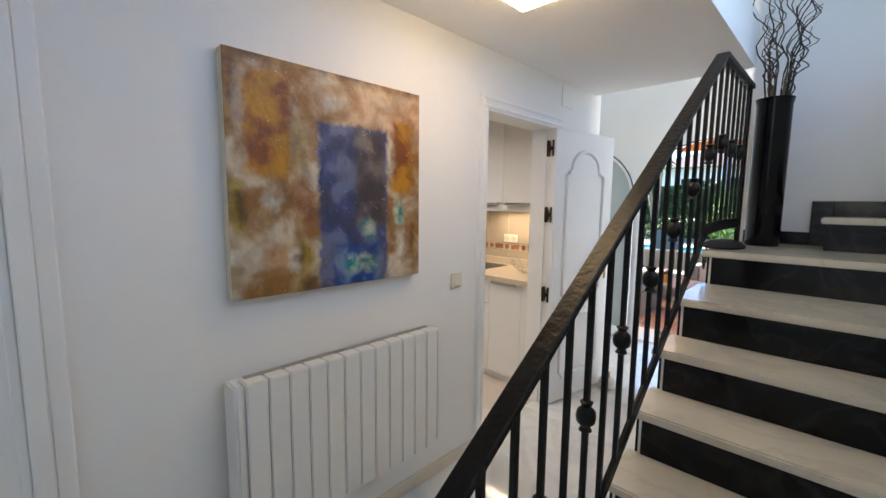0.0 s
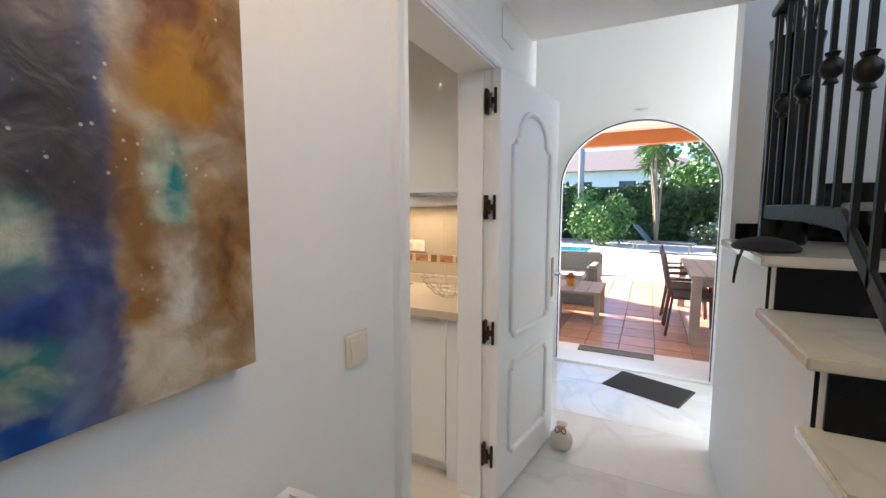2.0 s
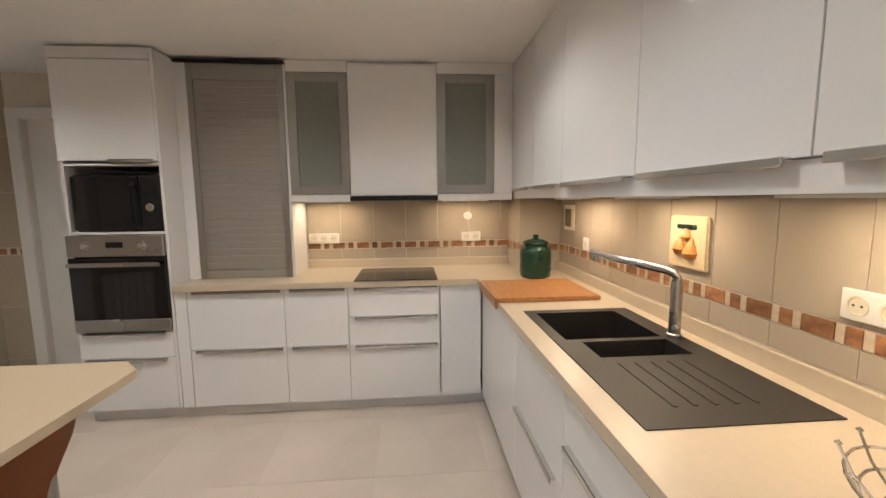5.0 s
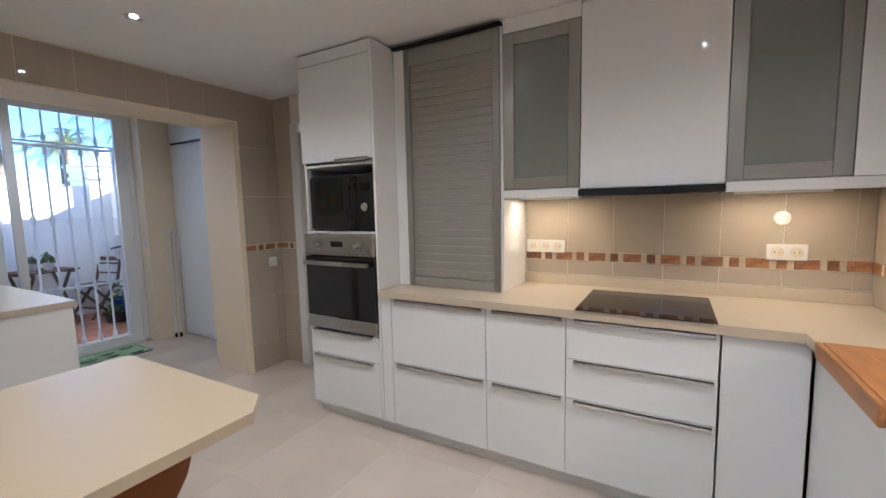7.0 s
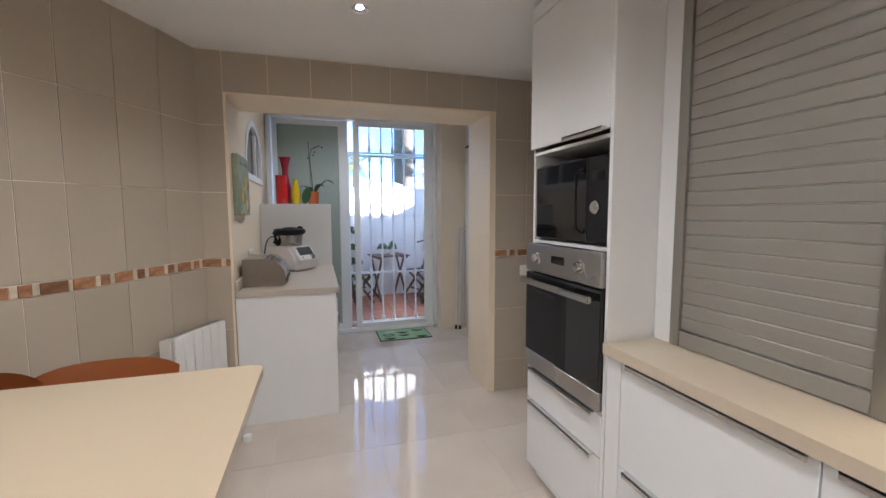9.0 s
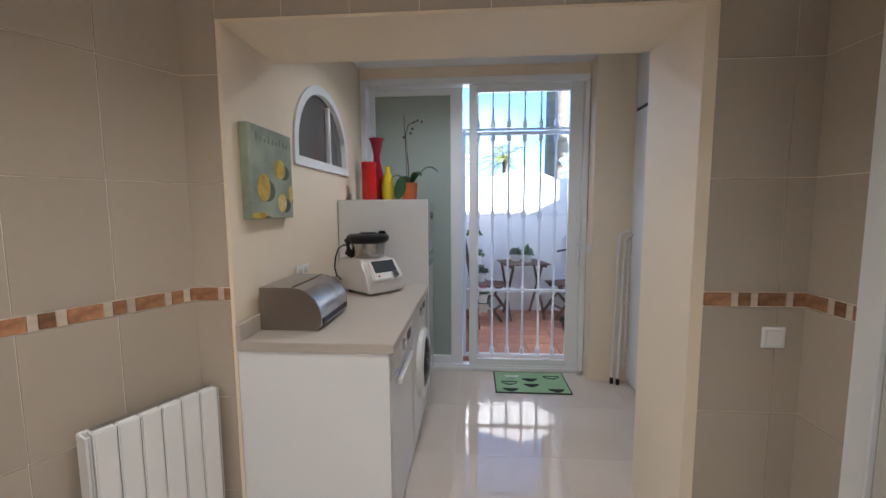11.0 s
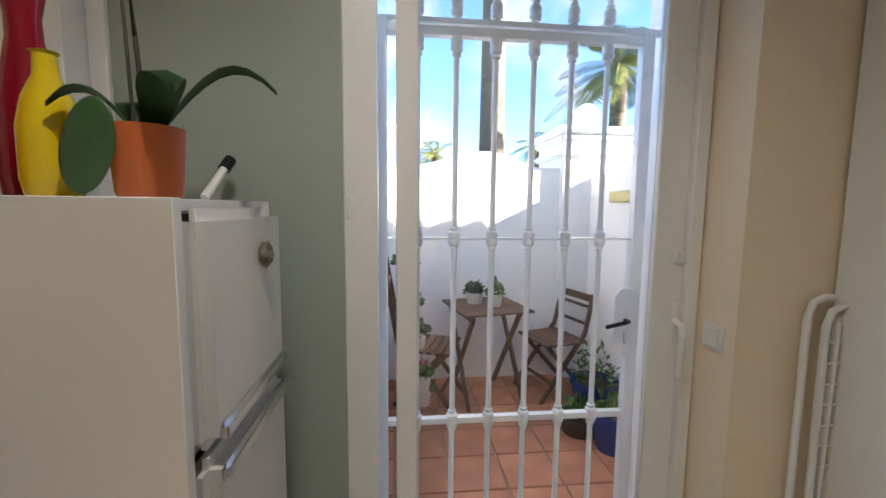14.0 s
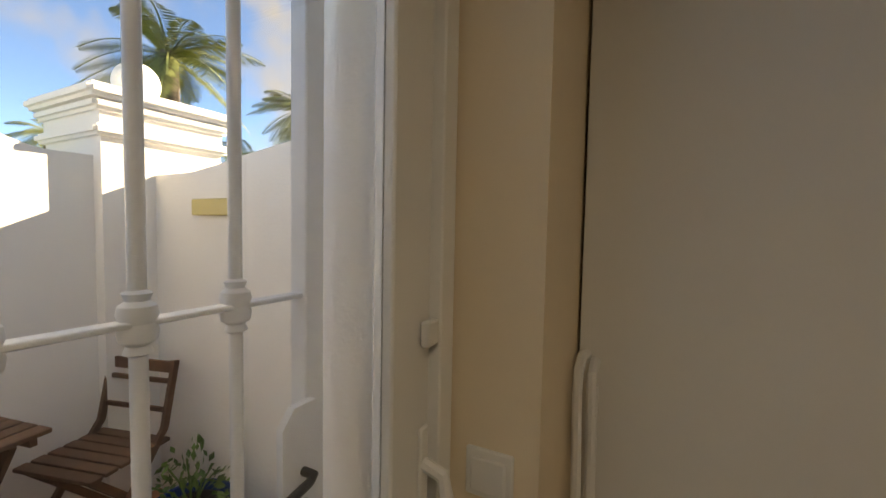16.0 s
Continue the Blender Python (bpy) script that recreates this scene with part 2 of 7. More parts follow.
def tube(bm, pts, r, seg=8, closed=False, r_end=None):
    """A round bar bent through pts."""
    pts = [Vector(p) for p in pts]
    n = len(pts)
    rings = []
    up = Vector((0, 0, 1))
    for i, p in enumerate(pts):
        a = pts[(i - 1) % n] if (i or closed) else p
        b = pts[(i + 1) % n] if (i < n - 1 or closed) else p
        d = (b - a).normalized()
        s = d.cross(up)
        if s.length < 0.05:
            s = d.cross(Vector((1, 0, 0)))
        s.normalize()
        u = s.cross(d)
        rr = r if r_end is None else r + (r_end - r) * i / (n - 1)
        rings.append([bm.verts.new(p + rr * (math.cos(2 * math.pi * k / seg) * s + math.sin(2 * math.pi * k / seg) * u)) for k in range(seg)])
    pairs = list(zip(rings, rings[1:])) + ([(rings[-1], rings[0])] if closed else [])
    for a, b in pairs:
        for k in range(seg):
            bm.faces.new((a[k], a[(k + 1) % seg], b[(k + 1) % seg], b[k]))
    if not closed:
        bm.faces.new(list(reversed(rings[0])))
        bm.faces.new(rings[-1])
    return bm


def prism(bm, outline, axis, a, b):
    """An outline of (u, v) pushed from a to b along axis: x takes (y, z), y takes (x, z), z takes (x, y)."""
    def at(u, v, w):
        return {"x": (w, u, v), "y": (u, w, v), "z": (u, v, w)}[axis]
    lo = [bm.verts.new(at(u, v, a)) for u, v in outline]
    hi = [bm.verts.new(at(u, v, b)) for u, v in outline]
    n = len(outline)
    bm.faces.new(lo)
    bm.faces.new(list(reversed(hi)))
    for k in range(n):
        bm.faces.new((lo[(k + 1) % n], lo[k], hi[k], hi[(k + 1) % n]))
    bmesh.ops.recalc_face_normals(bm, faces=bm.faces[:])
    return bm


def mesh(name, bm, material, smooth=None):
    bmesh.ops.recalc_face_normals(bm, faces=bm.faces[:])
    if smooth:
        for f in bm.faces:
            f.smooth = True
        for e in bm.edges:
            if len(e.link_faces) == 2 and e.calc_face_angle(0) > radians(smooth):
                e.smooth = False
    me = bpy.data.meshes.new(name)
    bm.to_mesh(me)
    bm.free()
    me.materials.append(material)
    return me


def base_of(ob):
    return ob.location.copy() if ob.parent is None else base_of(ob.parent) + ob.location


def part(name, bm, material, parent, label="", smooth=40):
    """One mesh under a thing or a part; the bmesh is in the world's metres."""
    off = base_of(parent)
    bmesh.ops.translate(bm, vec=-off, verts=bm.verts[:])
    ob = new(name, mesh(name, bm, material, smooth))
    ob.parent = parent
    if label:
        tagged(ob, label)
    return ob


def thing(name, label, category, at=(0, 0, 0), group=""):
    ob = new(name)
    ob.empty_display_size = 0.05
    ob.location = at
    return tagged(ob, label, category, group)


def solo(name, bm, material, label, category, at=None, group="", smooth=40):
    """A thing that is one mesh."""
    if at is not None:
        bmesh.ops.translate(bm, vec=-Vector(at), verts=bm.verts[:])
    ob = new(name, mesh(name, bm, material, smooth))
    if at is not None:
        ob.location = at
    return tagged(ob, label, category, group)


def struct(name, bm, material, label="", smooth=None):
    return tagged(new(name, mesh(name, bm, material, smooth)), label, "", "", "structure")


def sub(bm_fn):
    bm = B()
    bm_fn(bm)
    return bm


def bx(*a, **k):
    return box(B(), *a, **k)


def arc(cx, cz, rx, rz, a0, a1, n):
    return [(cx + rx * math.cos(radians(a0 + (a1 - a0) * k / n)), cz + rz * math.sin(radians(a0 + (a1 - a0) * k / n))) for k in range(n + 1)]

# ---- the setting ----
HX, KX = 0.24, 0.075            # hall and kitchen faces of the wall between them
KC = 2.36                       # kitchen and hall ceiling
LC = 2.56                       # laundry ceiling
# floors
struct("floor_kitchen", bx(-3.7, 0.16, -2.32, 3.95, -0.12, -0.0012), GROUT, "cream polished tile floor")
struct("floor_hall", bx(0.16, 3.4, -1.2, 5.40, -0.12, -0.0012), GROUT, "white polished marble floor")
struct("floor_passage", bx(-1.4, 0.16, 4.05, 5.40, -0.12, -0.0012), GROUT, "white polished marble floor")


def wall_with_hole(name, axis, a, b, u0, u1, z0, z1, hole, material, label=""):
    """A wall across axis from a to b, with one hole (u0, u1, z1) that reaches the floor."""
    bm = B()
    h0, h1, hz = hole
    for s0, s1, t0, t1 in ((u0, h0, z0, z1), (h1, u1, z0, z1), (h0, h1, hz, z1)):
        if s1 - s0 > 1e-4 and t1 - t0 > 1e-4:
            if axis == "x":
                box(bm, a, b, s0, s1, t0, t1)
            else:
                box(bm, s0, s1, a, b, t0, t1)
    return struct(name, bm, material, label)


DY0, DY1, DZ = 2.47, 3.262, 2.05   # rough opening of the kitchen door
wall_with_hole("wall_hall_west", "x", KX, HX, -1.2, 3.97, 0, KC + 0.3, (DY0, DY1, DZ), WALL, "white painted plaster wall")
# unseen opening, added to let a fill lamp into the hall
bm = B()
for a in ((-0.3, 0.5, 0, 3.9), (2.2, 3.4, 0, 3.9), (0.5, 2.2, 2.4, 3.9)):
    box(bm, a[0], a[1], -1.35, -1.2, a[2], a[3])
struct("wall_hall_south_end", bm, WALL)
bm = B()
for a in ((-1.2, 0.6, 0, 3.9), (3.2, 3.97, 0, 3.9), (0.6, 3.2, 0, 2.3), (0.6, 3.2, 3.6, 3.9)):
    box(bm, 2.45, 2.6, a[0], a[1], a[2], a[3])
struct("wall_stair_east", bm, WALL)
struct("wall_landing", bx(1.25, 3.4, 3.97, 4.185, 0, 3.9), WALL, "white painted plaster wall behind the landing")
# unseen opening, added for the lamp that brightens the arch wall
bm = B()
for a in ((0, 0.6), (2.4, 3.9)):
    box(bm, 3.25, 3.4, 4.185, 5.28, a[0], a[1])
for a in ((4.185, 4.35), (5.12, 5.28)):
    box(bm, 3.25, 3.4, a[0], a[1], 0.6, 2.4)
struct("wall_hall_east", bm, WALL)
struct("wall_passage_west", bx(-1.4, -1.25, 4.05, 5.3, 0, 3.9), WALL)
struct("wall_upper_west", bx(-0.15, 0.1, -1.2, 3.9, KC + 0.3, 3.9), WALL)
struct("wall_passage_south", bx(-1.25, 0.20, 3.905, 4.05, KC, 3.9), WALL)
struct("ceiling_hall", bx(KX, 1.27, -1.2, 3.87, KC, KC + 0.3), CEIL, "white hall ceiling")
struct("ceiling_upper", bx(-1.4, 3.4, -1.35, 5.3, 3.9, 5.05), CEIL)
# arched opening to the terrace
AX0, AX1, ASP, ATOP = 0.13, 1.405, 1.59, 2.165
acx, arx = (AX0 + AX1) / 2, (AX1 - AX0) / 2
bm = B()
out = [(-1.4, 0), (AX0, 0), (AX0, ASP)] + arc(acx, ASP, arx, ATOP - ASP, 180, 0, 40)[1:-1] + [(AX1, ASP), (AX1, 0), (3.4, 0), (3.4, 3.9), (-1.4, 3.9)]
prism(bm, out, "y", 5.28, 5.52)
struct("wall_arch", bm, WALL, "white wall with an arched garden door")
# kitchen walls
struct("wall_hob", bx(-3.15, -3.0, 0.58, 4.05, 0, KC), GROUT, "tiled wall behind the hob")
wall_with_hole("wall_kitchen_west", "x", -3.15, -3.0, -0.75, 0.58, 0, KC, (0.0, 0.55, 2.04), GROUT, "tiled wall with a side door")
struct("wall_sink", bx(-3.0, 0.20, 3.905, 4.05, 0, KC), GROUT, "tiled wall behind the sink")
struct("column_corner", bx(-3.0, -2.64, 3.60, 3.905, 0, KC), TILE, "tiled corner column")
OX0, OX1, OZ = -2.60, -0.86, 2.105
wall_with_hole("wall_opening", "y", -0.75, -0.30, -3.15, -0.70, 0, LC + 0.1, (OX0, OX1, OZ), WALL_WARM, "cream wall with a wide opening")
# slanting tiled wall by the table
P0, P1, P2 = Vector((-0.70, -0.30, 0)), Vector((-0.36, 0.40, 0)), Vector((KX, 0.92, 0))
bm = B()
prism(bm, [(P0.x, P0.y), (P1.x, P1.y), (P2.x, P2.y), (P2.x + 0.16, P2.y), (P1.x + 0.2, P1.y - 0.05), (P0.x + 0.3, P0.y)], "z", 0, KC)
struct("wall_slant", bm, GROUT, "slanting tiled wall")
struct("ceiling_kitchen", bx(-3.15, 0.1, -0.30, 4.05, KC, KC + 0.2), CEIL, "white kitchen ceiling")
struct("ceiling_laundry", bx(-3.75, -0.7, -2.5, -0.75, LC, LC + 0.2), CEIL, "white laundry ceiling")
# laundry walls
bm = B()
# half-moon window hole in the laundry's long wall
MY0, MY1, MZ0, MZS, MZ1 = -1.83, -0.90, 1.65, 1.76, 2.16
mcy, mry = (MY0 + MY1) / 2, (MY1 - MY0) / 2
moon = [(MY0, MZ0), (MY0, MZS)] + arc(mcy, MZS, mry, MZ1 - MZS, 180, 0, 24)[1:-1] + [(MY1, MZS), (MY1, MZ0)]
half = len(moon) // 2
prism(bm, [(-2.5, 0), (-0.75, 0), (-0.75, MZ0), (-2.5, MZ0)], "x", -0.86, -0.70)
prism(bm, [(-2.5, MZ0), (MY0, MZ0)] + moon[1:half + 1] + [(moon[half][0], LC), (-2.5, LC)], "x", -0.86, -0.70)
prism(bm, [(MY1, MZ0), (-0.75, MZ0), (-0.75, LC), (moon[half][0], LC)] + moon[half:-1], "x", -0.86, -0.70)
struct("wall_laundry_east", bm, WALL_WARM, "cream wall with a half-moon window")
# added dark panel; its colour stands in for the unlit room behind
struct("room_behind_moon_window", bx(-0.5, -0.4, -2.4, -0.4, 0.9, 2.56), DARK)
struct("wall_laundry_west", bx(-3.75, -3.65, -2.3, -0.75, 0, LC), WALL_WARM)
struct("wall_laundry_end", bx(-3.75, -2.745, -2.36, -2.075, 0, LC), WALL_WARM, "cream wall beside the garden door")
struct("wall_door_head", bx(-2.745, -0.86, -2.5, -2.24, 2.47, LC), WALL_WARM)
# house shell over and behind, so that daylight enters by the openings alone
struct("roof_slab", bx(-4.0, -1.4, -2.62, 5.5, 3.02, 3.12), STUCCO)
# unseen wall, added to block the low sun from the patio
struct("wall_house_north_west", bx(-8.5, -4.0, -2.62, -2.3, -0.2, 3.12), STUCCO, "unseen white wall added to cast the patio shadow")
# unseen tile row, added to give the shadow its wavy edge
bm = B()
for k in range(30):
    x = -8.4 + k * 0.25
    cyl(bm, (x, -2.66, 3.12), (x, -2.1, 3.22), 0.10, seg=12)
struct("roof_eave_tiles", bm, TERRA, "unseen row of rounded tiles added to scallop the patio shadow")
struct("roof_slab_north", bx(-1.4, 3.6, -2.62, -1.35, 3.02, 3.2), STUCCO)
struct("wall_house_north", bx(-4.0, 3.6, -2.62, -2.5, LC, 3.12), STUCCO, "white house wall over the patio door")
struct("wall_house_north_side", bx(-4.0, -2.76, -2.62, -2.5, 0, LC), STUCCO)
struct("wall_house_north_east", bx(-0.86, 3.6, -2.62, -2.5, 0, LC), STUCCO)
struct("wall_house_west", bx(-4.0, -3.75, -2.6, 5.5, 0, 3.02), STUCCO)
struct("wall_house_terrace", bx(-4.0, -1.4, 5.28, 5.52, 0, 3.02), STUCCO)
struct("wall_house_terrace_east", bx(3.4, 6.0, 5.28, 5.52, 0, 3.2), STUCCO)
struct("wall_house_reveal", bx(-2.9, -2.7455, -2.5, -2.361, 0, LC), STUCCO)

# ---- lamps ----
SPOTGLOW = glow("lit_spot_lens", (1.0, 0.95, 0.88), 14.0)


def downlight(x, y, z, watts, colour=(1.0, 0.92, 0.82)):
    t = thing("ceiling_spot", "small round recessed ceiling spot, lit", "ceiling light", (x, y, z), "recessed ceiling spots")
    part("trim_ring", lathe(B(), [(0.017, 0.001), (0.030, -0.003), (0.042, -0.006), (0.044, -0.001), (0.044, 0.002)], (x, y, z), 24), CHROME, t)
    part("lens", lathe(B(), [(0.018, 0.0005), (0.014, -0.001), (0.0, -0.002)], (x, y, z), 24), SPOTGLOW, t)
    lamp("spot_lamp", "SPOT", (x, y, z - 0.02), (x, y, 0), watts, colour, 0.012, spread=150, blend=0.9)


for x, y in ((-1.6, 0.452), (-1.6, 1.75), (-1.6, 2.95), (-0.6, 2.7), (-0.6, 1.5)):
    downlight(x, y, KC, 4.4)
downlight(-1.656, -1.40, LC, 4.8, (1.0, 0.97, 0.94))
# strip lights under the wall cabinets
for x, y, w, aim in ((-2.80, 2.2, 0.34, 0), (-2.80, 3.22, 0.34, 0)):
    t = thing("under_cabinet_light", "slim warm strip light under the wall cabinet", "strip light", (x, y, 1.425))
    part("housing", bx(x - 0.03, x + 0.03, y - w / 2, y + w / 2, 1.417, 1.4245), PLASTICW, t)
    lamp("strip_lamp", "AREA", (x, y, 1.414), (x, y, 0), 0.30, (1.0, 0.76, 0.5), 0.05, w)
for x in (-2.0, -1.25, -0.45):
    t = thing("under_cabinet_light", "slim warm strip light under the wall cabinet", "strip light", (x, 3.72, 1.43))
    part("housing", bx(x - 0.2, x + 0.2, 3.70, 3.76, 1.424, 1.4315), PLASTICW, t)
    lamp("strip_lamp", "AREA", (x, 3.73, 1.421), (x, 3.73, 0), 0.46, (1.0, 0.76, 0.5), 0.4, 0.05)
# square flush lamp in the hall
t = thing("flush_ceiling_lamp", "square warm glass flush lamp on the hall ceiling", "ceiling light", (0.86, 1.97, KC))
part("base_plate", bx(0.74, 0.98, 1.85, 2.09, KC - 0.02, KC - 0.001, 0.003), BRASS, t)
part("shade", bx(0.70, 1.02, 1.81, 2.13, KC - 0.065, KC - 0.03, 0.012, 2), glow("warm_lamp_glass", (1.0, 0.74, 0.42), 1.6), t, "glowing warm glass shade")
for dx, dy in ((-0.1, -0.1), (0.1, -0.1), (-0.1, 0.1), (0.1, 0.1)):
    part("clip", cyl(B(), (0.86 + dx, 1.97 + dy, KC - 0.035), (0.86 + dx, 1.97 + dy, KC - 0.015), 0.008, seg=8), BRASS, t)
lamp("hall_lamp", "POINT", (0.86, 1.97, KC - 0.11), (0.86, 1.97, 0), 0.55, (1.0, 0.76, 0.5), 0.06)
t = thing("alarm_contact", "small white contact sensor over the arched door", "sensor", (0.80, 5.28, 2.24))
part("housing", bx(0.745, 0.855, 5.262, 5.279, 2.225, 2.25, 0.004, 2), PLASTICW, t)
part("magnet_block", bx(0.775, 0.83, 5.266, 5.279, 2.206, 2.222, 0.003), PLASTICW, t)
# daylight lamps in unseen openings; south and east ones added to brighten the hall
DAY = (0.90, 0.96, 1.0)
lamp("window_daylight", "AREA", (1.35, -1.27, 1.2), (1.35, 0, 1.2), 0.7, DAY, 1.6, 2.2)
lamp("window_daylight", "AREA", (2.52, 1.9, 2.95), (1.5, 1.9, 2.6), 2.0, DAY, 2.4, 1.2)
lamp("window_daylight", "AREA", (3.32, 4.73, 1.5), (0, 4.73, 1.5), 13.0, DAY, 0.7, 1.7)

# ---- kitchen ----
WARM = (1.0, 0.72, 0.42)


def bar_handle(parent, x0, x1, y0, y1, z, axis):
    """A slim edge pull along a front's upper edge."""
    bm = B()
    if axis == "x":       # front looks along +x, the pull runs along y
        box(bm, x0 - 0.012, x0 + 0.022, y0, y1, z - 0.004, z + 0.004, 0.0015)
        box(bm, x0 + 0.016, x0 + 0.022, y0, y1, z - 0.016, z + 0.004, 0.0015)
    else:                 # front looks along -y, the pull runs along x
        box(bm, x0, x1, y0 - 0.022, y0 + 0.012, z - 0.004, z + 0.004, 0.0015)
        box(bm, x0, x1, y0 - 0.022, y0 - 0.016, z - 0.016, z + 0.004, 0.0015)
    return part("handle", bm, HANDLE, parent, "slim satin metal edge pull")


def base_unit_x(name, y0, y1, splits, label, back=-2.98, front=-2.39, inset=0.1):
    """A base cabinet whose fronts look along +x; splits: heights between fronts."""
    t = thing(name, label, "cabinet", ((back + front) / 2, (y0 + y1) / 2, 0), "kitchen base cabinets")
    part("body", bx(back, front - 0.02, y0, y1, 0.085, 0.862), CARCASS, t)
    part("plinth", bx(back, front - 0.06, y0, y1, 0.0, 0.085), CARCASS, t)
    for z0, z1 in zip(splits, splits[1:]):
        d = part("drawer_front", bx(front - 0.018, front, y0 + 0.002, y1 - 0.002, z0 + 0.002, z1 - 0.002, 0.0015), GLOSS, t)
        bar_handle(d, front, front, y0 + inset, y1 - inset * 0.4, z1 - 0.002, "x")
    return t


base_unit_x("drawer_cabinet", 1.37, 1.975, (0.085, 0.475, 0.862), "glossy white cabinet with two wide drawers under the worktop", inset=0.04)
base_unit_x("drawer_cabinet", 1.975, 2.385, (0.085, 0.475, 0.862), "glossy white narrow cabinet with two drawers", inset=0.04)
base_unit_x("drawer_cabinet", 2.385, 2.99, (0.085, 0.47, 0.665, 0.862), "glossy white cabinet with three drawers under the hob", inset=0.04)
t = thing("corner_cabinet", "glossy white blank cabinet front in the base corner", "cabinet", (-2.7, 3.1, 0))
part("front", bx(-2.408, -2.39, 2.996, 3.27, 0.087, 0.862, 0.0015), GLOSS, t)
part("plinth", bx(-2.98, -2.45, 2.99, 3.3, 0, 0.085), CARCASS, t)
t = thing("filler_panel", "narrow glossy white filler strip beside the oven column", "panel", (-2.6, 1.33, 0))
part("front", bx(-2.408, -2.39, 1.296, 1.368, 0.087, 0.862, 0.0015), GLOSS, t)
part("plinth", bx(-2.98, -2.45, 1.296, 1.37, 0, 0.085), CARCASS, t)

# oven column
t = thing("oven_cabinet", "tall glossy white cabinet housing oven and microwave", "cabinet", (-2.7, 0.99, 0))
TY0, TY1, TF = 0.695, 1.292, -2.39
part("side_board", bx(-2.969, TF - 0.02, TY0, TY0 + 0.018, 0.085, KC - 0.015), CARCASS, t)
part("side_board", bx(-2.969, TF, TY1 - 0.018, TY1, 0.085, KC - 0.015, 0.001), CARCASS, t)
for z in (0.085, 0.60, 1.235, 1.655, KC - 0.03):
    part("shelf", bx(-2.969, TF - 0.02, TY0 + 0.0185, TY1 - 0.0185, z, z + 0.0145), CARCASS, t)
part("back_board", bx(-2.98, -2.97, TY0, TY1, 0.085, KC - 0.015), CARCASS, t)
part("plinth", bx(-2.98, TF - 0.06, TY0, TY1, 0, 0.085), CARCASS, t)
d = part("door", bx(TF - 0.018, TF, TY0 + 0.002, TY1 - 0.02, 1.685, 2.275, 0.0015), GLOSS, t, "glossy white flap door")
bar_handle(d, TF, TF, TY0 + 0.3, TY1 - 0.04, 1.69, "x")
part("cornice", bx(TF - 0.018, TF, TY0 + 0.002, TY1 - 0.02, 2.279, KC - 0.014, 0.001), GLOSS, t)
for z0, z1 in ((0.09, 0.435), (0.44, 0.605)):
    d = part("drawer_front", bx(TF - 0.018, TF, TY0 + 0.002, TY1 - 0.02, z0, z1, 0.0015), GLOSS, t)
    bar_handle(d, TF, TF, TY0 + 0.04, TY1 - 0.06, z1, "x")
# oven
t = thing("oven", "stainless steel built-in oven with black glass door", "oven", (-2.65, 0.99, 0.62))
part("housing", bx(-2.9, TF - 0.004, TY0 + 0.03, TY1 - 0.03, 0.62, 1.23), BLACK, t)
c = part("control_panel", bx(TF - 0.004, TF + 0.018, TY0 + 0.004, TY1 - 0.022, 1.10, 1.232, 0.003), STEEL, t, "brushed steel control strip")
part("display", bx(TF + 0.017, TF + 0.020, 0.93, 1.03, 1.155, 1.190, 0.001), BLACKGLASS, c)
for y in (0.82, 1.15):
    part("knob", lathe(B(), [(0.026, 0), (0.026, 0.004), (0.021, 0.006), (0.020, 0.026), (0.017, 0.030)], (TF + 0.018, y, 1.168), 20, Matrix.Rotation(radians(90), 4, "Y")), CHROME, c)
d = part("door", bx(TF - 0.004, TF + 0.016, TY0 + 0.004, TY1 - 0.022, 0.70, 1.092, 0.003), BLACKGLASS, t, "black glass oven door")
part("lower_trim", bx(TF - 0.004, TF + 0.018, TY0 + 0.004, TY1 - 0.022, 0.622, 0.698, 0.002), STEEL, t)
bm = B()
box(bm, TF + 0.042, TF + 0.060, TY0 + 0.02, TY1 - 0.04, 1.040, 1.066, 0.004, 2)
for y in (TY0 + 0.06, TY1 - 0.08):
    box(bm, TF + 0.014, TF + 0.046, y - 0.008, y + 0.008, 1.044, 1.062)
part("handle", bm, STEEL, d, "flat steel bar handle")
# microwave
t = thing("microwave_oven", "black built-in microwave with round dial", "microwave", (-2.6, 0.99, 1.251))
part("housing", bx(-2.85, TF - 0.03, TY0 + 0.05, TY1 - 0.03, 1.2515, 1.60, 0.004), BLACK, t)
d = part("door", bx(TF - 0.03, TF - 0.008, TY0 + 0.05, 1.135, 1.262, 1.592, 0.004), BLACKGLASS, t, "black glass door")
part("window", bx(TF - 0.009, TF - 0.006, TY0 + 0.09, 1.06, 1.31, 1.55, 0.001), BLACKGLASS, d)
part("handle", tube(B(), [(TF - 0.008, 1.11, 1.30), (TF + 0.022, 1.11, 1.32), (TF + 0.022, 1.11, 1.53), (TF - 0.008, 1.11, 1.55)], 0.008), BLACK, d)
c = part("control_panel", bx(TF - 0.03, TF - 0.008, 1.139, TY1 - 0.03, 1.262, 1.592, 0.004), BLACK, t)
part("dial", lathe(B(), [(0.026, 0), (0.026, 0.012), (0.022, 0.016)], (TF - 0.008, 1.2, 1.40), 20, Matrix.Rotation(radians(90), 4, "Y")), CHROME, c, "chrome-ringed round dial")
part("display", bx(TF - 0.009, TF - 0.006, 1.16, 1.24, 1.50, 1.54), BLACKGLASS, c)

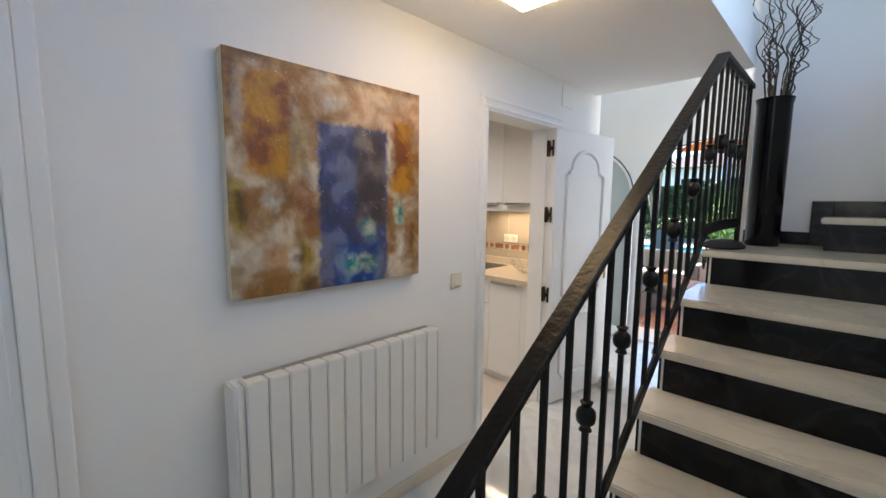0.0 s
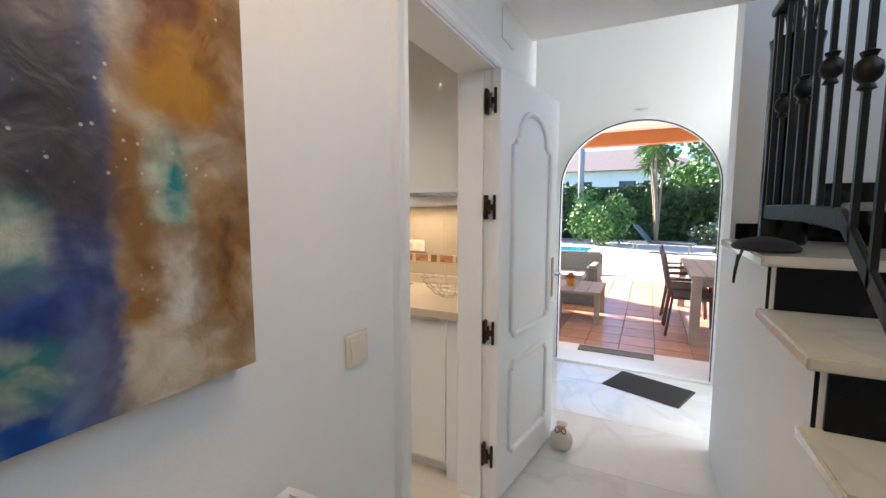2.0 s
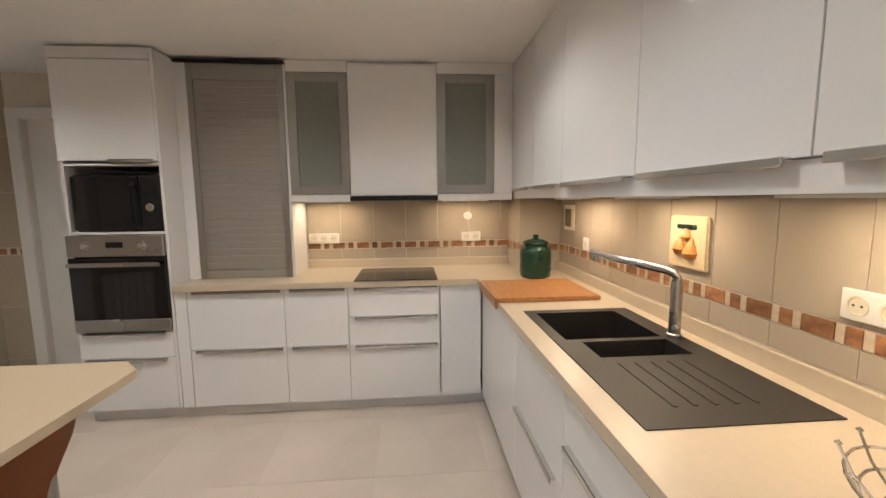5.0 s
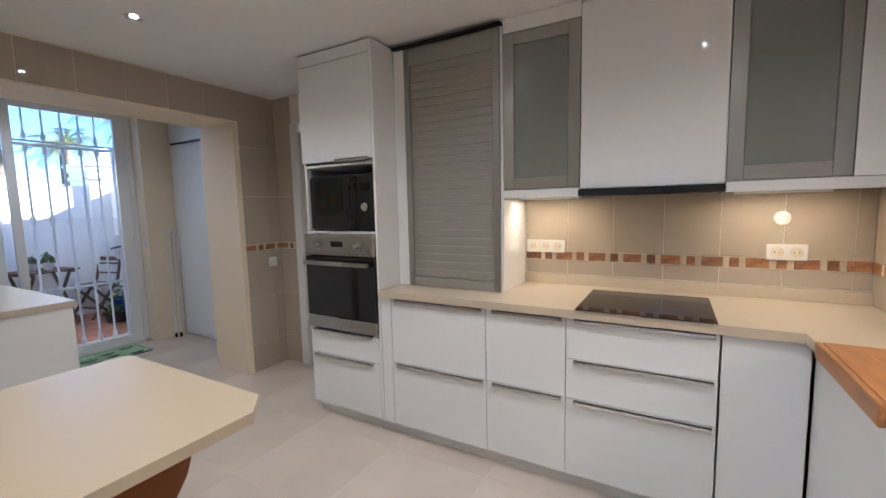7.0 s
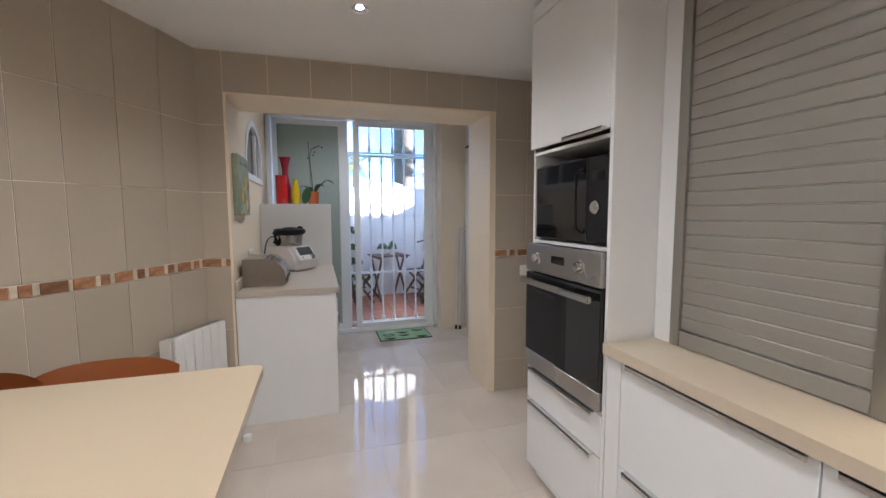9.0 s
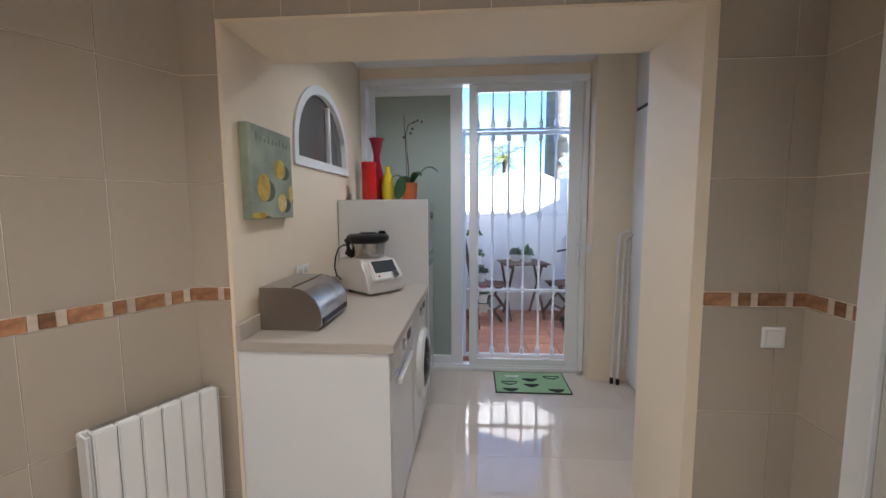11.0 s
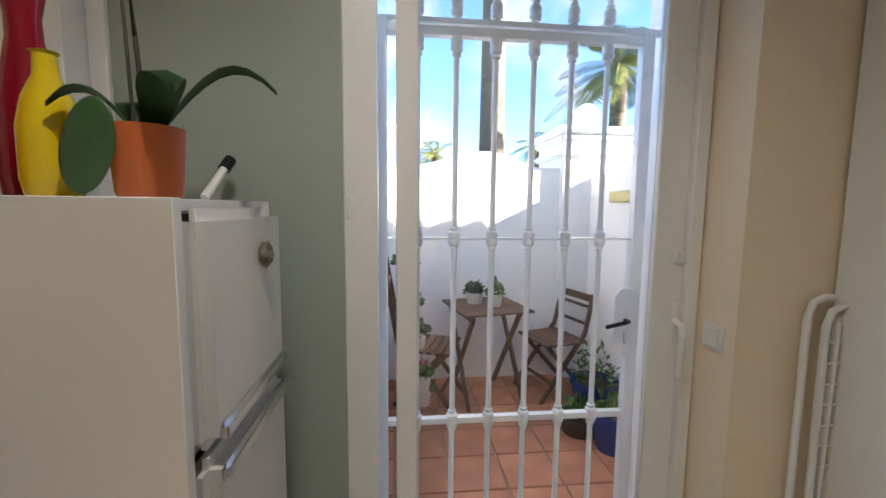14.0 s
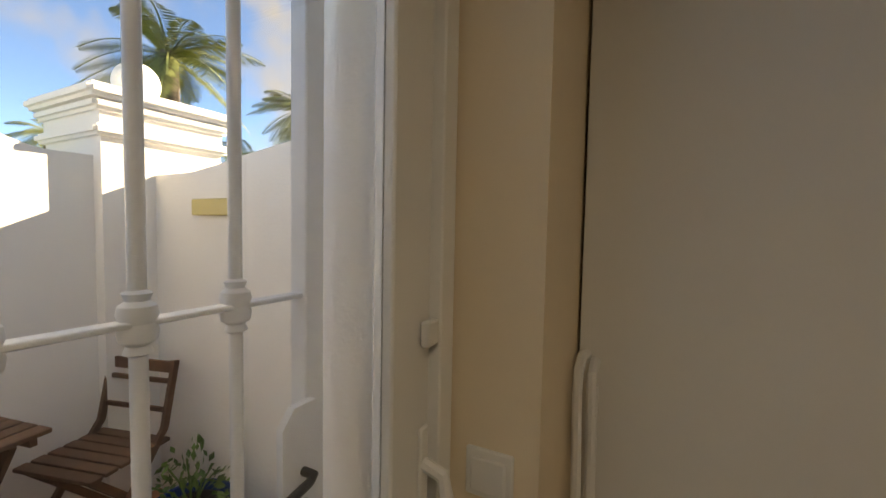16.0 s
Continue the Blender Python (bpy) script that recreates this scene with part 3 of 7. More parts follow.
# roller-shutter cabinet standing on the worktop
t = thing("roller_cabinet", "grey aluminium roller-shutter cabinet standing on the worktop", "cabinet", (-2.75, 1.66, 0.90))
RY0, RY1, RF = 1.335, 1.978, -2.60
bm = B()
box(bm, -2.98, RF, RY0 - 0.04, RY0 + 0.035, 0.905, 2.335)
box(bm, -2.98, RF - 0.01, RY1 - 0.018, RY1, 0.905, 2.335)
box(bm, -2.98, RF - 0.01, RY0 + 0.03, RY1 - 0.018, 2.30, 2.335)
part("body", bm, GLOSS, t)
bm = B()
box(bm, RF - 0.012, RF + 0.006, RY0 + 0.036, RY0 + 0.075, 0.906, 2.325, 0.002)
box(bm, RF - 0.012, RF + 0.006, RY1 - 0.035, RY1 + 0.004, 0.906, 2.325, 0.002)
box(bm, RF - 0.012, RF + 0.006, RY0 + 0.075, RY1 - 0.035, 2.22, 2.325, 0.002)
part("frame", bm, GREYMET, t, "satin grey frame")
part("top_trim", bx(RF - 0.3, RF + 0.03, RY0 - 0.03, RY1 + 0.02, 2.327, 2.338), BLACK, t, "thin dark top strip")
bm = B()
for k in range(26):
    z = 0.965 + k * 0.0485
    prism(bm, [(RF - 0.0075, z), (RF - 0.006, z + 0.004), (RF - 0.0055, z + 0.026), (RF - 0.006, z + 0.044), (RF - 0.0085, z + 0.0475)], "y", RY0 + 0.075, RY1 - 0.035)
SHUT = mat("grey_shutter_slats", (0.33, 0.31, 0.275), 0.4, 0.25, 0.02, 6)
part("slats", bm, SHUT, t, "ribbed grey slats", smooth=None)
part("bottom_bar", bx(RF - 0.012, RF + 0.004, RY0 + 0.075, RY1 - 0.035, 0.908, 0.962, 0.002), SHUT, t)


def glass_wall_unit(y0, y1):
    t = thing("glass_cabinet", "wall cabinet with frosted glass in an aluminium frame", "cabinet", (-2.8, (y0 + y1) / 2, 1.47), "glass wall cabinets")
    part("body", bx(-2.98, -2.622, y0, y1, 1.472, 2.28), CARCASS, t)
    d = thing("tmp", "", "")
    bpy.data.objects.remove(d)
    bm = B()
    for a in ((y0 + 0.002, y0 + 0.06, 1.474, 2.278), (y1 - 0.06, y1 - 0.002, 1.474, 2.278), (y0 + 0.06, y1 - 0.06, 1.474, 1.535), (y0 + 0.06, y1 - 0.06, 2.217, 2.278)):
        box(bm, -2.62, -2.60, a[0], a[1], a[2], a[3], 0.0015)
    d = part("door", bm, GREYMET, t, "satin aluminium door frame")
    part("pane", bx(-2.614, -2.608, y0 + 0.058, y1 - 0.058, 1.533, 2.219), FROSTGREY, d, "frosted grey glass pane")
    return t


glass_wall_unit(2.0, 2.4)
glass_wall_unit(3.0, 3.4)
t = thing("hood_cabinet", "glossy white wall cabinet hiding the cooker hood", "cabinet", (-2.8, 2.7, 1.46))
part("body", bx(-2.98, -2.622, 2.402, 2.998, 1.462, 2.33), CARCASS, t)
part("door", bx(-2.62, -2.60, 2.402, 2.998, 1.464, 2.335, 0.0015), GLOSS, t)
h = part("hood", bx(-2.97, -2.56, 2.405, 2.995, 1.43, 1.460, 0.003), BLACK, t, "black slide-out cooker hood")
part("visor", bx(-2.565, -2.545, 2.402, 2.998, 1.428, 1.458, 0.003), BLACK, h)
for y0, y1 in ((2.0, 2.4), (3.0, 3.53)):
    solo("light_pelmet", bx(-2.98, -2.60, y0, y1, 1.425, 1.470, 0.001), GLOSS, "white pelmet board under the wall cabinets", "pelmet", (-2.8, y0, 1.425))
    solo("cornice_panel", bx(-2.98, -2.605, y0, y1, 2.282, KC - 0.003, 0.001), GLOSS, "white filler panel up to the ceiling", "panel", (-2.8, y0, 2.282))
solo("cornice_panel", bx(-2.98, -2.63, 1.30, 2.0, 2.340, KC - 0.003), GLOSS, "white filler panel over the roller cabinet", "panel", (-2.8, 1.6, 2.34))
solo("cornice_panel", bx(-2.98, -2.63, 2.402, 2.998, 2.338, KC - 0.003), GLOSS, "white filler panel over the hood cabinet", "panel", (-2.8, 2.7, 2.338))
solo("corner_filler", bx(-2.98, -2.60, 3.402, 3.53, 1.472, 2.28), GLOSS, "white filler between the two runs of wall cabinets", "panel", (-2.8, 3.45, 1.472))
solo("side_panel", bx(-2.98, -2.605, 1.980, 1.998, 0.906, 2.33), GLOSS, "white side panel beside the roller cabinet", "panel", (-2.8, 1.99, 0.906))

# worktop, L-shaped, with the sink cut out
wt = thing("worktop", "L-shaped beige stone worktop with rounded edge", "worktop", (-2.0, 3.5, 0.865))
CZ0, CZ1 = 0.866, 0.905
SX0, SX1, SY0, SY1 = -1.54, -0.53, 3.325, 3.82
hx0, hx1, hy0, hy1 = SX0 + 0.01, SX1 - 0.01, SY0 + 0.01, SY1 - 0.01
bm = prism(B(), [(-2.98, 1.30), (-2.365, 1.30), (-2.365, 3.245), (hx0, 3.245), (hx0, hy0), (hx0, hy1), (hx1, hy1), (hx1, hy0), (hx0 + 0.0005, hy0), (hx0 + 0.0005, 3.245), (0.07, 3.245), (0.07, 3.90), (-2.98, 3.90)], "z", CZ0, CZ1)
part("slab", bm, COUNTER, wt)
part("upstand", bx(-2.995, -2.975, 2.0, 3.6, CZ1, CZ1 + 0.06, 0.002), COUNTER, wt)
part("upstand", bx(-2.64, 0.07, 3.88, 3.90, CZ1, CZ1 + 0.06, 0.002), COUNTER, wt)


def base_unit_y(name, x0, x1, splits, label, h0, h1):
    t = thing(name, label, "cabinet", ((x0 + x1) / 2, 3.6, 0), "kitchen base cabinets")
    bm = B()
    box(bm, x0, x0 + 0.016, 3.30, 3.88, 0.085, 0.66)
    box(bm, x1 - 0.016, x1, 3.30, 3.88, 0.085, 0.66)
    box(bm, x0 + 0.016, x1 - 0.016, 3.30, 3.88, 0.085, 0.10)
    part("body", bm, CARCASS, t)
    part("plinth", bx(x0, x1, 3.34, 3.88, 0, 0.085), CARCASS, t)
    for z0, z1 in zip(splits, splits[1:]):
        d = part("drawer_front", bx(x0 + 0.002, x1 - 0.002, 3.28, 3.298, z0 + 0.002, z1 - 0.002, 0.0015), GLOSS, t)
        bar_handle(d, x0 + h0, x1 - h1, 3.28, 3.28, z1 - 0.002, "y")


base_unit_y("drawer_cabinet", -1.50, -0.90, (0.085, 0.48, 0.862), "glossy white cabinet with two drawers beside the sink", 0.04, 0.06)
base_unit_y("sink_cabinet", -0.90, -0.328, (0.085, 0.665, 0.862), "glossy white sink cabinet with drawer fronts", 0.04, 0.04)
base_unit_y("door_cabinet", -0.328, -0.018, (0.085, 0.862), "glossy white narrow door cabinet beside the doorway", 0.03, 0.03)
t = thing("blank_panel", "glossy white blank front in the base corner", "panel", (-1.95, 3.4, 0))
part("front", bx(-2.388, -1.502, 3.28, 3.298, 0.087, 0.862, 0.0015), GLOSS, t)
part("plinth", bx(-2.40, -1.502, 3.34, 3.5, 0, 0.085), CARCASS, t)
t = thing("end_filler", "white filler strip at the end of the base units", "panel", (0.03, 3.4, 0))
part("front", bx(-0.016, 0.072, 3.28, 3.298, 0.0, 0.862, 0.001), GLOSS, t)
# wall cabinets over the sink
for x0, x1 in ((-2.598, -2.10), (-2.10, -1.64), (-1.64, -0.99), (-0.99, -0.40), (-0.40, 0.07)):
    t = thing("wall_cabinet", "tall glossy white wall cabinet over the sink run", "cabinet", ((x0 + x1) / 2, 3.7, 1.49), "glossy wall cabinets")
    part("body", bx(x0, x1, 3.552, 3.9, 1.502, KC - 0.004), CARCASS, t)
    d = part("door", bx(x0 + 0.0015, x1 - 0.0015, 3.53, 3.55, 1.500, KC - 0.006, 0.0015), GLOSS, t)
    bar_handle(d, x0 + 0.04, x1 - 0.04, 3.53, 3.53, 1.500, "y")
solo("light_pelmet", bx(-2.598, 0.07, 3.545, 3.9, 1.432, 1.498, 0.001), GLOSS, "white pelmet board under the wall cabinets", "pelmet", (-1.2, 3.7, 1.432))

# sink
t = thing("kitchen_sink", "black composite sink with one and a half bowls and drainer", "sink", (-1.03, 3.57, 0.9))
RIM = 0.9085
B1 = (-1.49, -1.13, 3.37, 3.74)      # bowl
B2 = (-1.10, -0.95, 3.42, 3.74)      # half bowl
bm = B()
xs = (SX0, B1[0], B1[1], B2[0], B2[1], SX1)
vy = (SY0, B1[2], B2[2], B1[3], SY1)
for a in range(5):
    for b in range(4):
        if (a == 1 and b in (1, 2)) or (a == 3 and b == 2):
            continue
        box(bm, xs[a], xs[a + 1], vy[b], vy[b + 1], RIM - 0.003, RIM)
part("rim", bm, SINK, t, smooth=None)
for k in range(5):
    y = 3.45 + k * 0.055
    part("drainer_rib", bx(-0.90, -0.62, y, y + 0.012, RIM - 0.001, RIM + 0.0025, 0.001), SINK, t)
for nm, (x0, x1, y0, y1), dz in (("bowl", B1, 0.715), ("half_bowl", B2, 0.79)):
    bm = B()
    up_ = [bm.verts.new(v) for v in ((x0, y0, RIM - 0.002), (x1, y0, RIM - 0.002), (x1, y1, RIM - 0.002), (x0, y1, RIM - 0.002))]
    dn = [bm.verts.new(v) for v in ((x0 + 0.02, y0 + 0.02, dz), (x1 - 0.02, y0 + 0.02, dz), (x1 - 0.02, y1 - 0.02, dz), (x0 + 0.02, y1 - 0.02, dz))]
    for k in range(4):
        bm.faces.new((up_[k], up_[(k + 1) % 4], dn[(k + 1) % 4], dn[k]))
    bm.faces.new(dn)
    bmesh.ops.solidify(bm, geom=bm.faces[:], thickness=0.004)
    part(nm, bm, SINK, t, smooth=None)
part("drain", lathe(B(), [(0.04, 0), (0.04, 0.003), (0.03, 0.004), (0.0, 0.002)], (-1.31, 3.56, 0.716)), CHROME, t)
# tap
t = thing("kitchen_tap", "brushed steel tap with a long angular spout", "tap", (-1.12, 3.785, RIM))
part("body", lathe(B(), [(0.027, 0), (0.027, 0.012), (0.021, 0.016), (0.021, 0.20), (0.018, 0.215)], (-1.12, 3.785, RIM)), STEEL, t)
part("spout", tube(B(), [(-1.12, 3.785, 1.08), (-1.12, 3.785, 1.135), (-1.125, 3.775, 1.15), (-1.15, 3.76, 1.158), (-1.43, 3.62, 1.185), (-1.455, 3.61, 1.187)], 0.016, 12), STEEL, t)
part("lever", tube(B(), [(-1.10, 3.785, 0.96), (-1.06, 3.75, 0.965), (-1.0, 3.70, 0.985)], 0.007, 8), STEEL, t)
part("nozzle", cyl(B(), (-1.44, 3.615, 1.186), (-1.44, 3.615, 1.155), 0.013), STEEL, t)
# board, jar
bm = B()
box(bm, -2.215, -1.735, 3.20, 3.74, 0.906, 0.930, 0.004, 2)
box(bm, -2.215, -1.735, 3.185, 3.20, 0.875, 0.930, 0.003)
board = solo("chopping_board", bm, OAK, "warm oak chopping board lying on the worktop corner", "chopping board", (-1.97, 3.46, 0.906))
board.location = (-1.94, 3.50, 0.906)
GREEN = mat("green_glazed_ceramic", (0.015, 0.05, 0.028), 0.12, 0, 0.25, 8, 0.05, 30, rgb2=(0.008, 0.028, 0.016))
t = thing("storage_jar", "dark green glazed ceramic jar with lid", "jar", (-2.38, 3.64, 0.905))
part("body", lathe(B(), [(0.088, 0), (0.1, 0.012), (0.104, 0.06), (0.104, 0.16), (0.098, 0.195), (0.082, 0.212), (0.075, 0.218), (0.08, 0.226)], (-2.38, 3.64, 0.906), 32), GREEN, t)
part("lid", lathe(B(), [(0.084, 0), (0.086, 0.008), (0.06, 0.024), (0.022, 0.032), (0.015, 0.040), (0.022, 0.052), (0.012, 0.060), (0.0, 0.061)], (-2.38, 3.64, 1.133), 32), GREEN, t)
for s in (-1, 1):
    part("ear", tube(B(), [(-2.38 + s * 0.1, 3.64, 1.09), (-2.38 + s * 0.128, 3.64, 1.085), (-2.38 + s * 0.13, 3.64, 1.05), (-2.38 + s * 0.102, 3.64, 1.04)], 0.009), GREEN, t)
# hob
t = thing("ceramic_hob", "black glass ceramic hob set in the worktop", "hob", (-2.6, 2.7, 0.905))
part("glass", bx(-2.85, -2.362, 2.43, 2.975, 0.9055, 0.912, 0.002), BLACKGLASS, t)
part("trim", bx(-2.855, -2.358, 2.426, 2.979, 0.9045, 0.908, 0.001), STEEL, t)
# wire basket
t = thing("wire_fruit_basket", "oval chrome wire fruit basket on the worktop", "basket", (-0.13, 3.57, 0.906))
bcx, bcy = -0.13, 3.57
for k, (rx, ry, z) in enumerate(((0.07, 0.06, 0.913), (0.115, 0.09, 0.930), (0.145, 0.11, 0.955), (0.165, 0.125, 0.982))):
    part("ring", tube(B(), [(bcx + rx * math.cos(a), bcy + ry * math.sin(a), z + 0.02 * math.cos(a) ** 2) for a in np.linspace(0, 2 * math.pi, 33)[:-1]], 0.0028, 6, True), CHROME, t)
for k in range(12):
    a = 2 * math.pi * k / 12
    ca, sn = math.cos(a), math.sin(a)
    e = 0.02 * ca * ca
    part("rib", tube(B(), [(bcx + 0.06 * ca, bcy + 0.05 * sn, 0.909), (bcx + 0.115 * ca, bcy + 0.09 * sn, 0.929 + e), (bcx + 0.152 * ca, bcy + 0.115 * sn, 0.963 + e), (bcx + 0.175 * ca, bcy + 0.132 * sn, 1.005 + e)], 0.0025, 6), CHROME, t)
    part("bead", lathe(B(), [(0, -0.006), (0.006, 0), (0, 0.006)], (bcx + 0.175 * ca, bcy + 0.132 * sn, 1.007 + e), 8), CHROME, t)


def socket_plate(at, axis, n, label="double white wall socket"):
    """Wall plate with n round recessed sockets; axis is the way it looks."""
    x, y, z = at
    t = thing("wall_socket", label, "socket", at, "wall sockets")
    w, hh = 0.079 * n, 0.078
    if axis == "-y":
        part("plate", bx(x - w / 2, x + w / 2, y - 0.010, y, z - hh / 2, z + hh / 2, 0.003), PLASTICW, t)
        rot = Matrix.Rotation(radians(90), 4, "X")
        pos = [(x + (k - (n - 1) / 2) * 0.075, y - 0.010, z) for k in range(n)]
    else:
        s = 1 if axis == "+x" else -1
        part("plate", bx(x, x + s * 0.010, y - w / 2, y + w / 2, z - hh / 2, z + hh / 2, 0.003), PLASTICW, t)
        rot = Matrix.Rotation(radians(90 * s), 4, "Y")
        pos = [(x + s * 0.010, y + (k - (n - 1) / 2) * 0.075, z) for k in range(n)]
    for p in pos:
        r = part("socket_ring", lathe(B(), [(0.026, 0), (0.026, 0.003), (0.021, 0.003), (0.020, 0.0005), (0.0, 0.0005)], p, 20, rot), IVORY, t)
        q = Vector(p)
        for s2 in (-1, 1):
            o = Vector((0, s2 * 0.0095, 0)) if axis != "-y" else Vector((s2 * 0.0095, 0, 0))
            d = rot @ Vector((0, 0, 1))
            part("pin_hole", cyl(B(), q + o + d * 0.0005, q + o + d * 0.0012, 0.003, seg=8), BLACK, r)
    return t


socket_plate((-0.558, 3.902, 1.160), "-y", 2)
socket_plate((-2.17, 3.902, 1.147), "-y", 1, "single white wall socket")
socket_plate((-2.996, 2.125, 1.135), "+x", 3, "triple white wall socket")
socket_plate((-2.996, 3.292, 1.135), "+x", 2)
solo("round_wall_disc", lathe(B(), [(0.034, 0), (0.034, 0.010), (0.028, 0.014), (0, 0.015)], (-2.997, 3.267, 1.30), 24, Matrix.Rotation(radians(90), 4, "Y")), PLASTICW, "small round white magnet disc on the tiles", "wall disc", (-2.997, 3.267, 1.30))
# relief tile and small framed picture
t = thing("relief_tile", "cream ceramic tile with a raised pear relief", "wall tile", (-1.22, 3.9, 1.255))
CREAMCER = mat("cream_ceramic", (0.72, 0.58, 0.36), 0.3, 0, 0.08, 12)
PEAR = mat("glazed_pear_orange", (0.52, 0.22, 0.05), 0.3, 0, 0.2, 20)
part("slab", bx(-1.33, -1.11, 3.884, 3.902, 1.150, 1.357, 0.006, 2), CREAMCER, t)
for dx, dz, r in ((-0.035, -0.02, 0.032), (0.03, -0.03, 0.034), (0.0, 0.03, 0.026)):
    bm = lathe(B(), [(0, -r), (r * 0.7, -r * 0.8), (r, -r * 0.2), (r * 0.75, r * 0.5), (r * 0.4, r * 1.1), (r * 0.25, r * 1.5), (0, r * 1.6)], (-1.22 + dx, 3.886, 1.25 + dz), 16)
    part("pear", bm, PEAR, t)
part("leaves", bx(-1.275, -1.165, 3.876, 3.886, 1.305, 1.325, 0.004), GREEN, t)
t = thing("small_picture", "small dark framed picture on the tiles", "picture", (-2.44, 3.9, 1.3))
part("frame", bx(-2.52, -2.365, 3.885, 3.902, 1.215, 1.385, 0.003), IVORY, t)
part("image", bx(-2.495, -2.39, 3.882, 3.8855, 1.24, 1.36), mat("olive_print", (0.16, 0.13, 0.05), 0.4, 0, 0.4, 25), t)

# breakfast table and chairs
t = thing("breakfast_table", "cream laminate breakfast table with clipped corners", "table", (-0.6, 1.45, 0))
prism(bm := B(), [(-1.19, 1.075), (-1.165, 1.05), (KX - 0.004, 1.05), (KX - 0.004, 1.868), (-1.115, 1.868), (-1.19, 1.79)], "z", 0.838, 0.868)
part("tabletop", bm, mat("cream_laminate", (0.52, 0.42, 0.295), 0.3, 0, 0.015, 3), t)
for x, y in ((-0.95, 1.25), (-0.95, 1.68)):
    part("leg", cyl(B(), (x, y, 0), (x, y, 0.838), 0.028), GREYMET, t)


def chair():
    """A one-piece moulded shell on four splayed chrome legs; it looks along +y, origin on the floor under the seat."""
    c = thing("shell_chair", "terracotta moulded shell chair on chrome legs", "chair", (0, 0, 0), "chairs round the table")
    bm = B()
    nu, nv = 12, 16
    g = []
    for j in range(nv + 1):
        v = j / nv
        row = []
        for i in range(nu + 1):
            u = -1 + 2 * i / nu
            if v < 0.5:            # seat, from front to back
                s = v / 0.5
                y, z = 0.21 - 0.40 * s, 0.455 - 0.015 * math.sin(math.pi * s) + 0.02 * u * u
                if s > 0.8:
                    z += 0.03 * ((s - 0.8) / 0.2) ** 2
                hw = 0.20 + 0.015 * math.sin(math.pi * s)
            else:                  # back, rising
                s = (v - 0.5) / 0.5
                y, z = -0.19 - 0.10 * s + 0.05 * u * u * s, 0.485 + 0.335 * s - 0.035 * abs(u) ** 4 * s
                hw = 0.20 - 0.075 * math.sin(math.pi * min(1, s * 1.25)) * (1 - s) + 0.035 * s
            row.append(bm.verts.new((u * hw, y, z)))
        g.append(row)
    for j in range(nv):
        for i in range(nu):
            bm.faces.new((g[j][i], g[j][i + 1], g[j + 1][i + 1], g[j + 1][i]))
    bmesh.ops.solidify(bm, geom=bm.faces[:], thickness=0.012)
    part("shell", bm, SHELL, c)
    for sx in (-1, 1):
        for sy in (-1, 1):
            part("leg", tube(B(), [(sx * 0.10, sy * 0.08, 0.435), (sx * 0.16, sy * 0.15, 0.40), (sx * 0.21, sy * 0.21, 0.0)], 0.010, 8), CHROME, c)
    part("frame_ring", tube(B(), [(0.12 * math.cos(a), 0.10 * math.sin(a), 0.432) for a in np.linspace(0, 2 * math.pi, 17)[:-1]], 0.009, 6, True), CHROME, c)
    return c


c0 = chair()
c0.matrix_world = pose(-0.62, 0.97, 0, 0, 0, 4)
copy_thing(c0, pose(-0.18, 1.0, 0, 0, 0, -4))
copy_thing(c0, pose(-0.80, 1.49, 0, 0, 0, 178))


def panel_radiator(name, label, w, z0, z1, n, m, deep=0.085):
    """An electric radiator of n fins, built along +x and looking along -y, then set by m."""
    t = thing(name, label, "radiator", (0, 0, 0))
    part("back_panel", bx(0, w, -0.03, 0.0, z0 + 0.01, z1 - 0.012, 0.004), PLASTICW, t)
    f = w * 0.93 / n
    for k in range(n):
        x = w * 0.07 / 2 + k * f
        part("fin", bx(x + 0.0014, x + f - 0.0014, -deep, -0.03, z0, z1, 0.004, 2), PLASTICW, t)
    part("end_cap", bx(0, w * 0.035, -deep + 0.008, -0.02, z0 + 0.01, z1 - 0.006, 0.008, 2), PLASTICW, t)
    e = part("end_cap", bx(w * 0.965, w, -deep + 0.008, -0.02, z0 + 0.01, z1 - 0.006, 0.008, 2), PLASTICW, t)
    part("thermostat", bx(w - 0.012, w + 0.003, -deep + 0.02, -0.03, z1 - 0.09, z1 - 0.075, 0.002), BLACK, e)
    part("top_grille", bx(w * 0.05, w * 0.95, -0.06, -0.035, z1 - 0.004, z1 + 0.0015), GREYMET, t, "grey slotted outlet")
    t.matrix_world = m
    return t


dv = (P1 - P0).normalized()
ang = math.degrees(math.atan2(dv.y, dv.x))
st = P0 + dv * 0.005 + Vector((-dv.y, dv.x, 0)) * 0.055
t = thing("floor_puck", "small round white puck with dark top on the floor", "sensor", (-0.75, -0.2, 0))
part("base", lathe(B(), [(0.0, 0.001), (0.036, 0.001), (0.038, 0.006), (0.036, 0.026), (0.030, 0.030), (0.0, 0.030)], (-0.75, -0.2, 0.001), 24), PLASTICW, t)
part("top_disc", lathe(B(), [(0.026, 0.0), (0.024, 0.002), (0.0, 0.002)], (-0.75, -0.2, 0.031), 20), BLACK, t, "dark round top")
panel_radiator("electric_radiator", "white electric fin radiator on the tiled wall", 0.42, 0.11, 0.73, 6, Matrix.Translation((*(st + dv * 0.42).xy, 0)) @ Matrix.Rotation(radians(ang + 180), 4, "Z"))

